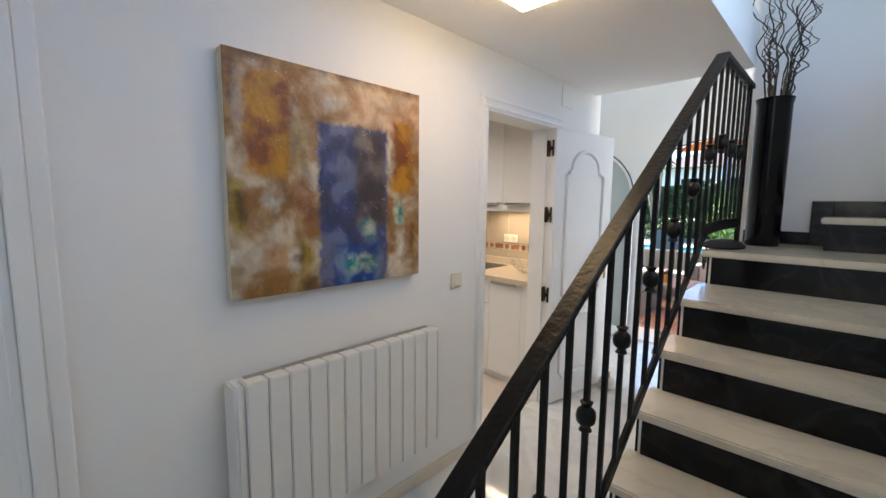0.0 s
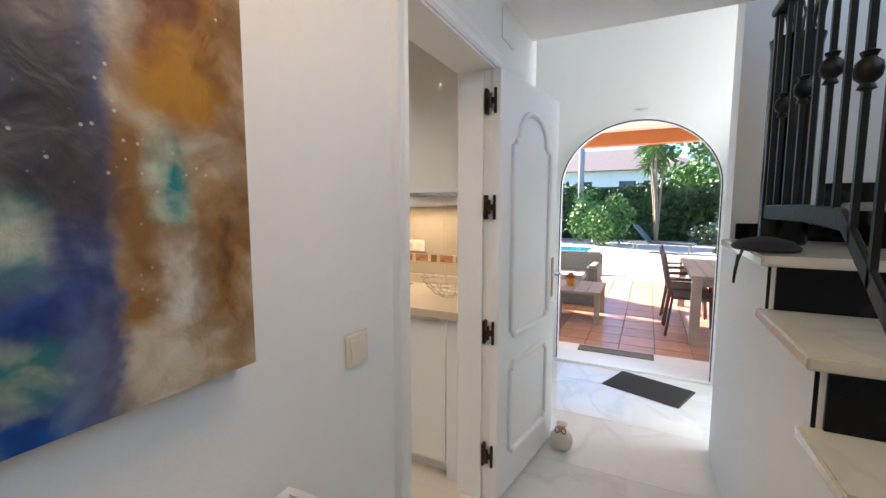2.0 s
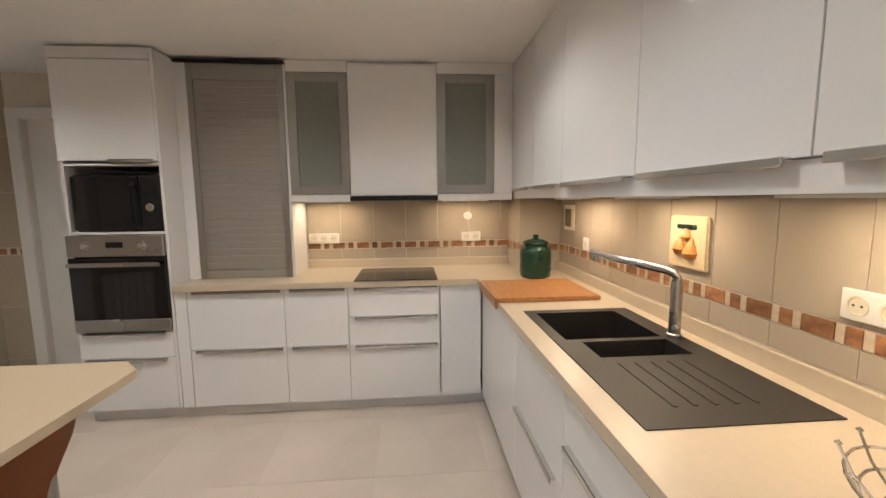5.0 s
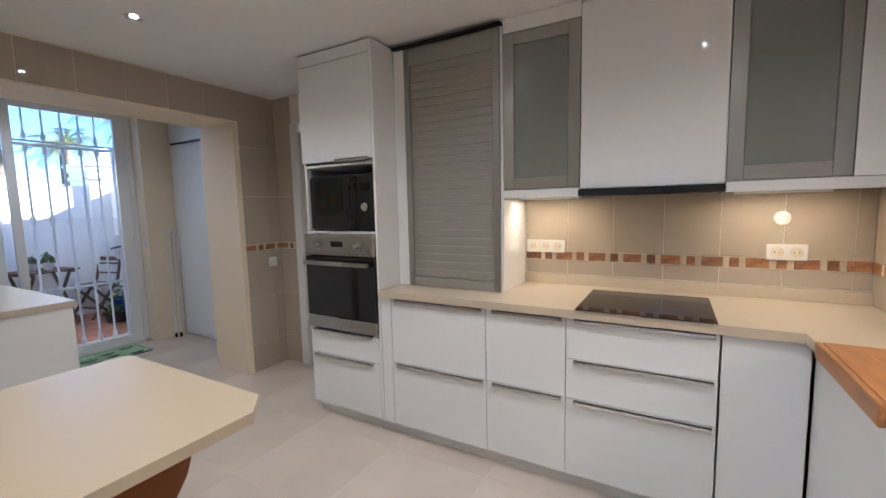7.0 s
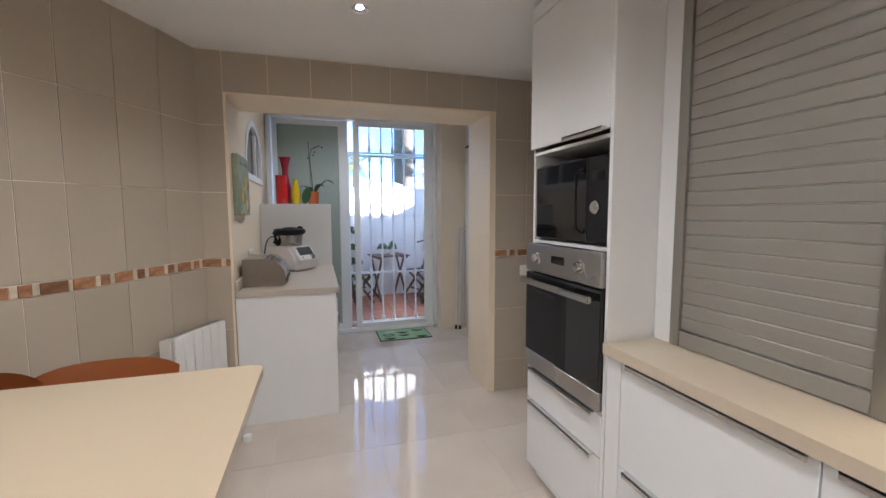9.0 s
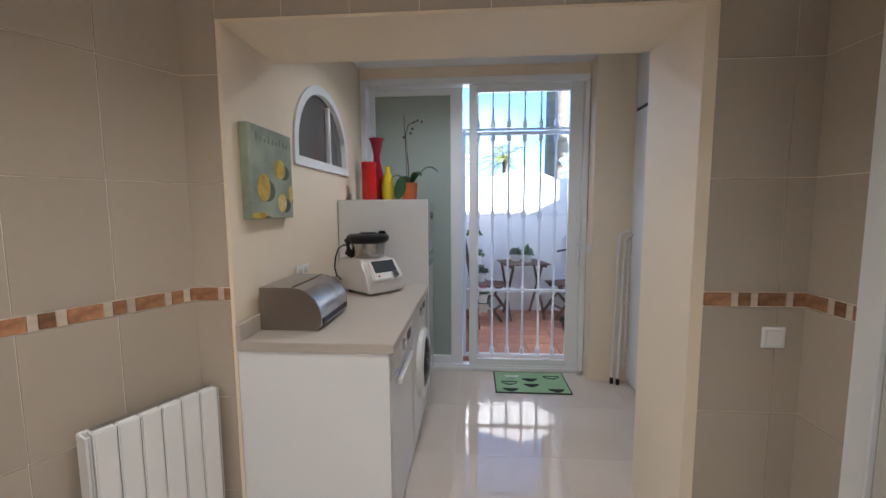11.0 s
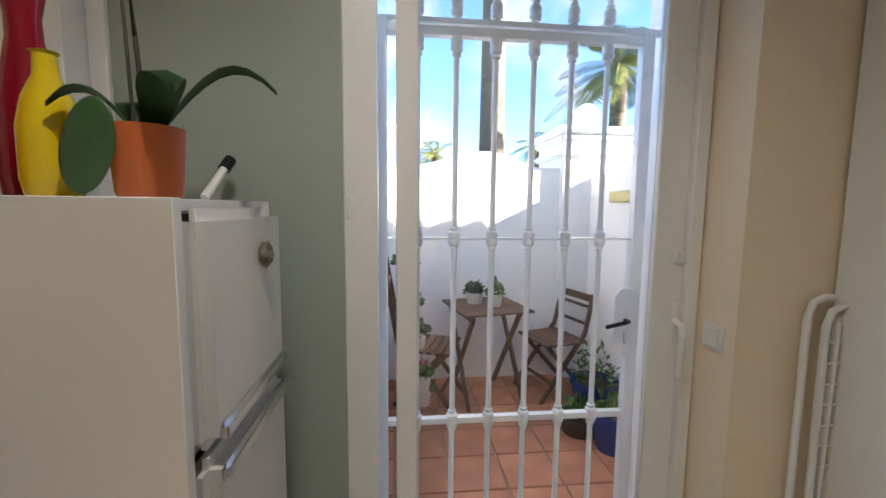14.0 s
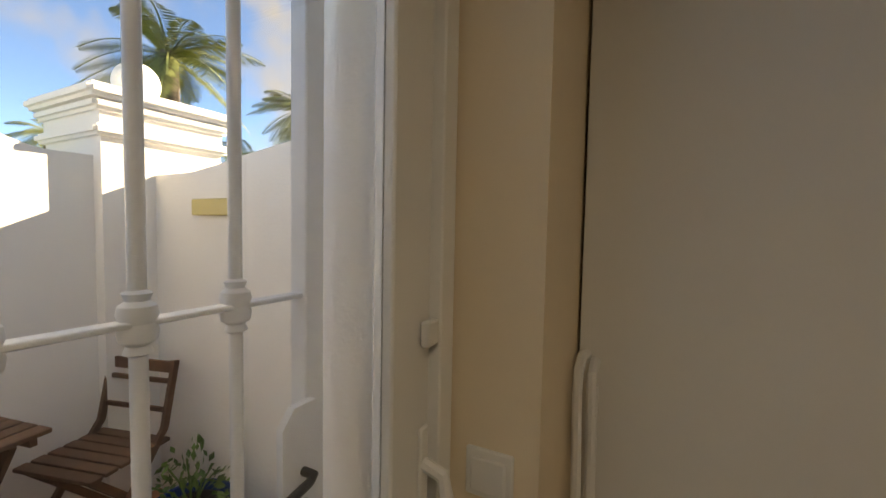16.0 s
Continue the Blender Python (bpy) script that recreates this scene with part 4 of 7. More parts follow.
# ---- hall ----
# kitchen door: lining, moulded architraves, open leaf
t = tagged(new("door_frame_kitchen"), "white moulded door frame", "", "", "structure")
bm = B()
box(bm, KX - 0.005, HX + 0.005, DY0, DY0 + 0.025, 0, DZ)
box(bm, KX - 0.005, HX + 0.005, DY1 - 0.025, DY1, 0, DZ)
box(bm, KX - 0.005, HX + 0.005, DY0 + 0.025, DY1 - 0.025, DZ - 0.025, DZ)
for y0, y1 in ((DY0 + 0.025, DY0 + 0.037), (DY1 - 0.037, DY1 - 0.025)):
    box(bm, KX, HX - 0.045, y0, y1, 0, DZ - 0.025)
part("lining", bm, WOODWHITE, t)
bm = B()
for face, s in ((HX, 1), (KX, -1)):
    prof = [(0.0, 0.0), (0.0, 0.012), (0.012, 0.020), (0.024, 0.014), (0.040, 0.016), (0.056, 0.024), (0.068, 0.022), (0.074, 0.0)]
    for y, d in ((DY0 + 0.016, -1), (DY1 - 0.016, 1)):
        thin = 0.2 if (s, d) == (1, 1) else 1.0      # the open leaf lies over this one
        prism(bm, [(face + s * v * thin, y + d * u) for u, v in prof], "z", 0, DZ + 0.06)
    prism(bm, [(face + s * v, DZ - 0.016 + u) for u, v in prof], "y", DY0 - 0.058, DY1 + 0.058)
part("architrave", bm, WOODWHITE, t, smooth=None)
LEAFW, LEAFH, LT = 0.715, 2.02, 0.038
leaf = tagged(new("door_kitchen"), "open white panelled door with raised mouldings and dark hinges", "", "", "structure")
part("leaf", bx(0.004, LEAFW, -LT, 0, 0.012, LEAFH, 0.002), WOODWHITE, leaf)


def moulding(x0, x1, z0, z1, crown, y):
    """Raised bead round a panel; crown: how far its shaped head rises."""
    pts = [(x0 + 0.03, z0), (x1 - 0.03, z0)] + arc(x1, z0, 0.03, 0.03, 180, 90, 4)[1:] + [(x1, z1 - 0.03)]
    if crown:
        pts += [(x1, z1)] + [(x1 - 0.03, z1 + 0.012), (x1 - 0.06, z1 + 0.03)]
        pts += arc((x0 + x1) / 2, z1 + 0.03, (x1 - x0) / 2 - 0.06, crown, 0, 180, 14)
        pts += [(x0 + 0.03, z1 + 0.012), (x0, z1)]
    else:
        pts += arc(x1, z1, 0.03, 0.03, 270, 180, 4) + arc(x0, z1, 0.03, 0.03, 0, -90, 4)
    pts += [(x0, z0 + 0.03)] + arc(x0, z0, 0.03, 0.03, 90, 0, 4)
    return tube(B(), [(u, y, v) for u, v in pts], 0.016, 8, True)


for yy in (-LT - 0.001, 0.001):
    part("panel_moulding", moulding(0.13, LEAFW - 0.13, 0.80, 1.71, 0.14, yy), WOODWHITE, leaf)
    part("panel_moulding", moulding(0.13, LEAFW - 0.13, 0.20, 0.66, 0, yy), WOODWHITE, leaf)
for yy, s in ((-LT, -1), (0, 1)):
    h = part("handle_plate", bx(LEAFW - 0.062, LEAFW - 0.034, yy - 0.006 if s < 0 else yy, yy if s < 0 else yy + 0.006, 0.90, 1.13, 0.003), BRASS, leaf, "long brass handle plate")
    part("lever", tube(B(), [(LEAFW - 0.048, yy, 1.04), (LEAFW - 0.048, yy + s * 0.045, 1.04), (LEAFW - 0.065, yy + s * 0.052, 1.04), (LEAFW - 0.155, yy + s * 0.05, 1.045)], 0.009), CHROME, h)
leaf.matrix_world = pose(0.243, 3.212, 0, 0, 0, 81.0)
for z in (0.236, 0.84, 1.42, 1.885):
    bm = B()
    box(bm, 0.206, 0.219, 3.206, 3.238, z - 0.055, z + 0.055, 0.002)
    box(bm, 0.250, 0.263, 3.206, 3.218, z - 0.055, z + 0.055, 0.002)
    box(bm, 0.216, 0.252, 3.204, 3.211, z - 0.013, z + 0.013)
    cyl(bm, (0.234, 3.205, z - 0.032), (0.234, 3.205, z + 0.032), 0.007, seg=10)
    part("hinge", bm, HINGE, t, "dark bronze H hinge")

# painting
def canvas_paint():
    m = bpy.data.materials.new("abstract_canvas")
    m.use_nodes = True
    n, l = m.node_tree.nodes, m.node_tree.links
    p = n["Principled BSDF"]
    p.inputs["Roughness"].default_value = 0.45
    tc = n.new("ShaderNodeTexCoord")

    def noise_fac(scale, detail, dist=0.0, off=0.0):
        mp, q = n.new("ShaderNodeMapping"), n.new("ShaderNodeTexNoise")
        mp.inputs["Location"].default_value = (off, off, off)
        l.new(tc.outputs["Object"], mp.inputs["Vector"])
        q.inputs["Scale"].default_value, q.inputs["Detail"].default_value, q.inputs["Distortion"].default_value = scale, detail, dist
        l.new(mp.outputs["Vector"], q.inputs["Vector"])
        return q.outputs["Fac"]

    def ramp(fac, stops):
        r = n.new("ShaderNodeValToRGB")
        while len(r.color_ramp.elements) < len(stops):
            r.color_ramp.elements.new(0.5)
        for e, (ps, c) in zip(r.color_ramp.elements, stops):
            e.position, e.color = ps, (*c, 1)
        l.new(fac, r.inputs["Fac"])
        return r.outputs["Color"]

    def mix(f, a, b):
        x = n.new("ShaderNodeMix")
        x.data_type = "RGBA"
        for s, v in (("Factor", f), ("A", a), ("B", b)):
            if isinstance(v, tuple):
                x.inputs[s].default_value = v
            else:
                l.new(v, x.inputs[s])
        return x.outputs["Result"]

    sep = n.new("ShaderNodeSeparateXYZ")
    wob, vm = n.new("ShaderNodeTexNoise"), n.new("ShaderNodeVectorMath")
    wob.inputs["Scale"].default_value, wob.inputs["Detail"].default_value = 26, 10
    l.new(tc.outputs["Object"], wob.inputs["Vector"])
    sc = n.new("ShaderNodeVectorMath")
    sc.operation = "SCALE"
    sc.inputs["Scale"].default_value = 0.06
    l.new(wob.outputs["Color"], sc.inputs[0])
    l.new(tc.outputs["Object"], vm.inputs[0])
    l.new(sc.outputs[0], vm.inputs[1])
    l.new(vm.outputs[0], sep.inputs[0])

    def band(axis, a, b, soft=0.05):
        """One within a..b along an axis of the canvas, fading over soft."""
        lo, hi, mu = n.new("ShaderNodeMapRange"), n.new("ShaderNodeMapRange"), n.new("ShaderNodeMath")
        mu.operation = "MULTIPLY"
        for q, u, v in ((lo, a, a + soft), (hi, b, b - soft)):
            q.interpolation_type = "SMOOTHSTEP"
            l.new(sep.outputs[axis], q.inputs["Value"])
            q.inputs["From Min"].default_value, q.inputs["From Max"].default_value = min(u, v), max(u, v)
            if u > v:
                q.inputs["To Min"].default_value, q.inputs["To Max"].default_value = 1, 0
        l.new(lo.outputs["Result"], mu.inputs[0])
        l.new(hi.outputs["Result"], mu.inputs[1])
        return mu.outputs["Value"]

    def both(a, b):
        mu = n.new("ShaderNodeMath")
        mu.operation = "MULTIPLY"
        l.new(a, mu.inputs[0])
        l.new(b, mu.inputs[1])
        return mu.outputs["Value"]

    # the canvas hangs round its middle: y to the side (-0.425..0.425), z upwards
    def paint(off, dark, mid, light, scale=9):
        return ramp(noise_fac(scale, 9, 0.35, off), [(0.42, dark), (0.50, mid), (0.585, light)])

    def patch_of(c, y0, y1, z0, z1, colour, soft=0.05):
        w, soft = 0.03, soft * 0.9
        return mix(both(band(1, y0 + w, y1 + w, soft), band(2, z0 + w, z1 + w, soft)), c, colour)

    ground = paint(0.0, (0.30, 0.17, 0.08), (0.47, 0.33, 0.21), (0.66, 0.58, 0.47), 6)
    umber = paint(4.4, (0.07, 0.035, 0.02), (0.20, 0.10, 0.04), (0.36, 0.22, 0.10))
    ochre = paint(3.1, (0.22, 0.07, 0.015), (0.40, 0.17, 0.025), (0.50, 0.27, 0.07))
    peach = paint(6.3, (0.40, 0.24, 0.14), (0.56, 0.37, 0.24), (0.68, 0.52, 0.38), 7)
    rust = paint(8.8, (0.16, 0.05, 0.035), (0.30, 0.13, 0.08), (0.46, 0.30, 0.20))
    olive = paint(2.6, (0.10, 0.07, 0.02), (0.28, 0.20, 0.05), (0.44, 0.34, 0.14))
    slate = paint(1.1, (0.05, 0.04, 0.045), (0.10, 0.085, 0.09), (0.21, 0.18, 0.16), 8)
    blue = paint(7.7, (0.05, 0.06, 0.12), (0.075, 0.095, 0.20), (0.17, 0.19, 0.29), 7)
    bright = paint(9.9, (0.03, 0.06, 0.22), (0.06, 0.13, 0.36), (0.22, 0.30, 0.44))
    mint = paint(1.7, (0.04, 0.24, 0.26), (0.36, 0.47, 0.38), (0.60, 0.62, 0.50), 12)
    white = paint(5.2, (0.46, 0.36, 0.26), (0.66, 0.60, 0.51), (0.80, 0.77, 0.70))
    dirt = ramp(noise_fac(11, 7, 0.8, 9.3), [(0.46, (0, 0, 0)), (0.60, (1, 1, 1))])
    c = patch_of(ground, 0.0, 0.50, 0.16, 0.50, peach, 0.10)
    c = patch_of(c, -0.50, 0.50, 0.37, 0.50, umber, 0.07)
    c = patch_of(c, -0.50, -0.36, 0.10, 0.45, umber, 0.06)
    c = patch_of(c, -0.40, -0.16, -0.02, 0.40, ochre, 0.07)
    c = patch_of(c, -0.24, -0.10, -0.02, 0.26, olive, 0.10)
    c = patch_of(c, -0.22, -0.10, -0.20, 0.04, rust, 0.08)
    c = patch_of(c, -0.44, -0.35, -0.22, 0.02, olive, 0.05)
    c = patch_of(c, -0.33, -0.22, -0.14, 0.02, white, 0.06)
    c = patch_of(c, -0.50, -0.36, -0.50, -0.16, white, 0.07)
    c = patch_of(c, -0.34, -0.18, -0.36, -0.20, peach, 0.07)
    c = patch_of(c, -0.24, -0.16, -0.36, -0.24, white, 0.04)
    c = patch_of(c, -0.22, -0.09, -0.50, -0.18, olive, 0.08)
    c = patch_of(c, -0.20, -0.07, -0.50, -0.33, umber, 0.07)
    c = patch_of(c, -0.10, 0.08, 0.25, 0.35, white, 0.08)
    c = patch_of(c, -0.11, 0.25, -0.50, 0.24, blue, 0.03)
    c = patch_of(c, 0.05, 0.252, -0.20, 0.245, slate, 0.06)
    c = patch_of(c, -0.06, 0.22, -0.50, -0.22, bright, 0.07)
    c = patch_of(c, 0.08, 0.19, -0.26, -0.12, mint, 0.06)
    c = patch_of(c, 0.0, 0.20, -0.39, -0.28, mint, 0.05)
    c = patch_of(c, 0.25, 0.40, -0.06, 0.30, ochre, 0.05)
    c = patch_of(c, 0.34, 0.41, 0.0, 0.13, umber, 0.05)
    c = patch_of(c, 0.265, 0.345, -0.20, -0.04, mint, 0.04)
    c = patch_of(c, 0.26, 0.37, -0.40, -0.18, white, 0.06)
    c = patch_of(c, 0.36, 0.40, -0.30, -0.14, umber, 0.03)
    k = n.new("ShaderNodeMath")
    k.operation = "MULTIPLY"
    k.inputs[1].default_value = 0.28
    l.new(dirt, k.inputs[0])
    c = mix(k.outputs["Value"], c, (0.10, 0.06, 0.045, 1))
    spk, vr = n.new("ShaderNodeTexVoronoi"), n.new("ShaderNodeValToRGB")
    spk.inputs["Scale"].default_value = 60
    l.new(tc.outputs["Object"], spk.inputs["Vector"])
    vr.color_ramp.elements[0].position, vr.color_ramp.elements[1].position = 0.10, 0.16
    vr.color_ramp.elements[0].color, vr.color_ramp.elements[1].color = (1, 1, 1, 1), (0, 0, 0, 1)
    l.new(spk.outputs["Distance"], vr.inputs["Fac"])
    patch = ramp(noise_fac(6, 4, 0, 12.0), [(0.56, (0, 0, 0)), (0.62, (1, 1, 1))])
    c = mix(both(vr.outputs["Color"], patch), c, (0.66, 0.62, 0.56, 1))
    deep = n.new("ShaderNodeHueSaturation")
    deep.inputs["Saturation"].default_value, deep.inputs["Value"].default_value = 1.22, 0.80
    l.new(c, deep.inputs["Color"])
    l.new(deep.outputs["Color"], p.inputs["Base Color"])
    bp = n.new("ShaderNodeBump")
    bp.inputs["Strength"].default_value, bp.inputs["Distance"].default_value = 0.9, 0.006
    l.new(noise_fac(22, 10, 0.7, 2.0), bp.inputs["Height"])
    l.new(bp.outputs["Normal"], p.inputs["Normal"])
    return m


t = thing("abstract_painting", "large unframed abstract canvas in ochre, rust and blue", "painting", (HX, 1.49, 1.575))
cv = part("canvas", bx(HX + 0.006, HX + 0.048, 1.065, 1.918, 1.155, 1.992, 0.004), mat("raw_canvas_edge", (0.66, 0.60, 0.48), 0.8, 0, 0.1, 30), t)
bm = B()
box(bm, HX + 0.0475, HX + 0.051, 1.066, 1.917, 1.156, 1.991, 0.001)
bmesh.ops.translate(bm, vec=(0, 0, 0), verts=bm.verts[:])
part("painted_front", bm, canvas_paint(), t)
panel_radiator("electric_radiator", "long white electric fin radiator under the painting", 0.965, 0.30, 0.89, 12, Matrix.Translation((HX + 0.03, 1.03, 0)) @ Matrix.Rotation(radians(90), 4, "Z"), 0.115)
t = thing("light_switch", "ivory rocker switch by the kitchen door", "switch", (HX, 2.24, 1.07))
part("plate", bx(HX, HX + 0.010, 2.200, 2.282, 1.030, 1.112, 0.003), IVORY, t)
part("rocker", bx(HX + 0.009, HX + 0.016, 2.212, 2.270, 1.042, 1.100, 0.003), IVORY, t)
solo("cover_plate", bx(HX, HX + 0.006, 3.33, 3.50, 2.19, 2.33, 0.002), WALL, "painted cover plate high on the wall", "cover plate", (HX, 3.41, 2.19))
# skirting
bm = B()
box(bm, HX, HX + 0.012, 0.66, DY0 - 0.06, 0, 0.075, 0.003)
box(bm, HX, HX + 0.012, DY1 + 0.06, 3.97, 0, 0.075, 0.003)
struct("baseboard_hall", bm, TREAD, "cream marble baseboard")
# white door casing at the near end of the wall
bm = B()
for y0, y1, d in ((0.60, 0.645, 0.018), (0.555, 0.600, 0.030), (0.53, 0.555, 0.012)):
    box(bm, HX, HX + d, y0, y1, 0, 2.13, 0.004)
struct("trim_near_door", bm, WOODWHITE, "white door casing")
struct("door_near", bx(HX + 0.001, HX + 0.008, -0.25, 0.53, 0.01, 2.1), WOODWHITE, "white closed door")

# arched garden door: fixed frame and two leaves folded back against the wall
ARCHW = arc(acx, ASP, arx, ATOP - ASP, 0, 180, 36)


def arch_strip(off_out, off_in, y0, y1):
    bm = B()
    o = [(AX1 - off_out, 0)] + arc(acx, ASP, arx - off_out, ATOP - ASP - off_out, 0, 180, 36) + [(AX0 + off_out, 0)]
    i = [(AX1 - off_in, 0)] + arc(acx, ASP, arx - off_in, ATOP - ASP - off_in, 0, 180, 36) + [(AX0 + off_in, 0)]
    for k in range(len(o) - 1):
        q = [bm.verts.new((p[0], yy, p[1])) for yy in (y0, y1) for p in (o[k], o[k + 1], i[k + 1], i[k])]
        for f in ((0, 1, 2, 3), (7, 6, 5, 4), (0, 4, 5, 1), (3, 2, 6, 7)):
            bm.faces.new([q[j] for j in f])
    bmesh.ops.remove_doubles(bm, verts=bm.verts[:], dist=1e-5)
    return bm


t = tagged(new("window_arch_frame"), "white arched door frame with black seal", "", "", "structure")
part("frame", arch_strip(0.0, 0.028, 5.27, 5.37), PVC, t)
part("seal", arch_strip(0.026, 0.033, 5.268, 5.285), BLACK, t, "black rubber seal")
part("threshold", bx(AX0, AX1, 5.26, 5.55, -0.002, 0.022, 0.004), PVC, t)


def arch_leaf(s, hx):
    """Half of the arched double door, swung right back; s: which way it reaches from its hinge at hx."""
    w = arx - 0.03
    o = [(0, 0.025)] + [(0, ASP)] + [(w - w * math.cos(radians(a)), ASP + (ATOP - ASP - 0.03) * math.sin(radians(a))) for a in range(5, 91, 5)] + [(w, 0.025)]
    t = tagged(new("door_arch_leaf"), "glazed arched garden door leaf folded back", "", "", "structure")
    e = 0.032
    wi = w - 2 * e
    i = [(e, 0.13)] + [(e, ASP)] + [(e + (wi + e) * (1 - math.cos(radians(a))), ASP + (ATOP - ASP - 0.03 - e) * math.sin(radians(a))) for a in range(5, 91, 5)] + [(w - e, 0.13)]
    i = [(min(u, w - e), v) for u, v in i]
    bm = B()
    for k in range(len(o)):
        k2 = (k + 1) % len(o)
        q = [bm.verts.new((hx + s * p[0], yy, p[1])) for yy in (5.195, 5.245) for p in (o[k], o[k2], i[k2], i[k])]
        for f in ((0, 1, 2, 3), (7, 6, 5, 4), (0, 4, 5, 1), (3, 2, 6, 7)):
            bm.faces.new([q[j] for j in f])
    bmesh.ops.remove_doubles(bm, verts=bm.verts[:], dist=1e-5)
    part("frame", bm, PVC, t)
    part("pane", prism(B(), [(hx + s * u, v) for u, v in i], "y", 5.212, 5.218), mat("grey_reflective_glass", (0.45, 0.50, 0.50), 0.08, 0, 0.02, 2), t, "pale grey glass pane")
    edge = [(hx + s * u, 5.20, v) for u, v in o[:-1]]
    part("seal", tube(B(), edge, 0.008, 6), BLACK, t, "black rubber seal")
    bm = B()
    for z in (0.55, 1.4):
        box(bm, hx - s * 0.03, hx + s * 0.012, 5.18, 5.20, z - 0.04, z + 0.04, 0.003)
    part("hinge", bm, PVC, t)


arch_leaf(-1, AX0 - 0.03)
arch_leaf(1, AX1 + 0.03)
t = thing("door_mat", "dark grey ribbed doormat lying askew on the marble", "doormat", (0.93, 4.96, 0))
mm = Matrix.Translation((0.93, 4.965, 0)) @ Matrix.Rotation(radians(-21), 4, "Z")
part("mat", box(B(), -0.285, 0.285, -0.185, 0.185, 0.001, 0.010, 0.003, 1, mm), RUBBER, t)
bm = B()
for k in range(26):
    box(bm, -0.27, 0.27, -0.172 + k * 0.0138, -0.166 + k * 0.0138, 0.009, 0.0125, 0, 1, mm)
part("ribs", bm, RUBBER, t)
# stuffed door stop
t = thing("door_stop", "white cloth bag door stop tied with a bow", "door stop", (0.47, 3.84, 0))
CLOTH = mat("off_white_cloth", (0.70, 0.66, 0.60), 0.9, 0, 0.08, 20, 0.4, 120)
part("bag", lathe(B(), [(0.03, 0), (0.058, 0.012), (0.066, 0.05), (0.055, 0.085), (0.025, 0.108), (0.014, 0.118), (0.02, 0.13), (0.036, 0.15), (0.02, 0.155)], (0.47, 3.84, 0.001), 16), CLOTH, t)
part("bow", tube(B(), [(0.47 + 0.03 * math.cos(a), 3.81, 0.12 + 0.018 * math.sin(2 * a)) for a in np.linspace(0, 2 * math.pi, 17)[:-1]], 0.005, 6, True), OAK, t)

# stairs
FR = (1.42, 1.68, 1.94, 2.17, 2.40, 2.64, 3.12)     # nosings
RISE = 0.18
struct("wall_stair_side", prism(B(), [(1.45, 0)] + [p for k, y in enumerate(FR) for p in ((y + 0.03, RISE * k), (y + 0.03, RISE * (k + 1) - 0.035))] + [(3.97, RISE * 7 - 0.035), (3.97, 0)], "x", 1.25, 2.45), WALL, "white plastered stair flank")
stairs = tagged(new("staircase"), "marble staircase with cream treads and black risers", "", "", "structure")
for k, y in enumerate(FR):
    z = RISE * (k + 1)
    y1 = (FR[k + 1] + 0.04) if k < 6 else 3.97
    part("tread", bx(1.215, 2.45, y, y1, z - 0.035, z, 0.006, 2), TREAD, stairs)
    part("riser", bx(1.262, 2.45, y + 0.022, y + 0.032, z - RISE, z - 0.035), RISER, stairs)
    part("riser_end", bx(1.240, 1.2495, y + 0.03, y + 0.032, z - RISE, z - 0.036), RISER, stairs)
for k, (x0, y0) in enumerate(((1.66, 3.60), (2.02, 3.40))):
    z = 1.26 + RISE * (k + 1)
    part("tread", bx(x0, 2.45, y0, 3.97, z - 0.035, z, 0.006, 2), TREAD, stairs)
    part("riser", bx(x0 + 0.02, 2.45, y0 + 0.022, y0 + 0.034, z - RISE, z - 0.035), RISER, stairs)
    part("side_riser", bx(x0 + 0.02, x0 + 0.034, y0 + 0.034, 3.97, z - RISE, z - 0.035), RISER, stairs)
bm = B()
box(bm, 1.27, 1.60, 3.955, 3.969, 1.261, 1.34, 0.002)
box(bm, 1.60, 1.70, 3.953, 3.969, 1.261, 1.53, 0.002)
box(bm, 1.70, 2.45, 3.953, 3.969, 1.4405, 1.53, 0.002)
struct("baseboard_stair", bm, RISER, "black marble stepped skirting")
# railing
RX = 1.30
rail = thing("stair_railing", "black wrought-iron stair railing with hammered handrail", "railing", (RX, 1.1, 0))


def rail_z(y):
    return 0.98 + (y - 1.08) * 0.677 if y < 2.83 else 2.165


def sill_z(y):
    return 0.27 + (y - 1.30) * 0.735 + 0.03 if y < 2.78 else 1.36


def bar(pts, w, hh):
    """A flat bar along points of the y-z plane."""
    bm = B()
    rings = []
    for y, z in pts:
        rings.append([bm.verts.new((RX + a * w / 2, y, z + b * hh / 2)) for a, b in ((-1, -1), (1, -1), (1, 1), (-1, 1))])
    for a, b in zip(rings, rings[1:]):
        for k in range(4):
            bm.faces.new((a[k], a[(k + 1) % 4], b[(k + 1) % 4], b[k]))
    bm.faces.new(rings[0])
    bm.faces.new(list(reversed(rings[-1])))
    bmesh.ops.bevel(bm, geom=[e for e in bm.edges], offset=0.004, segments=1, affect="EDGES")
    return bm


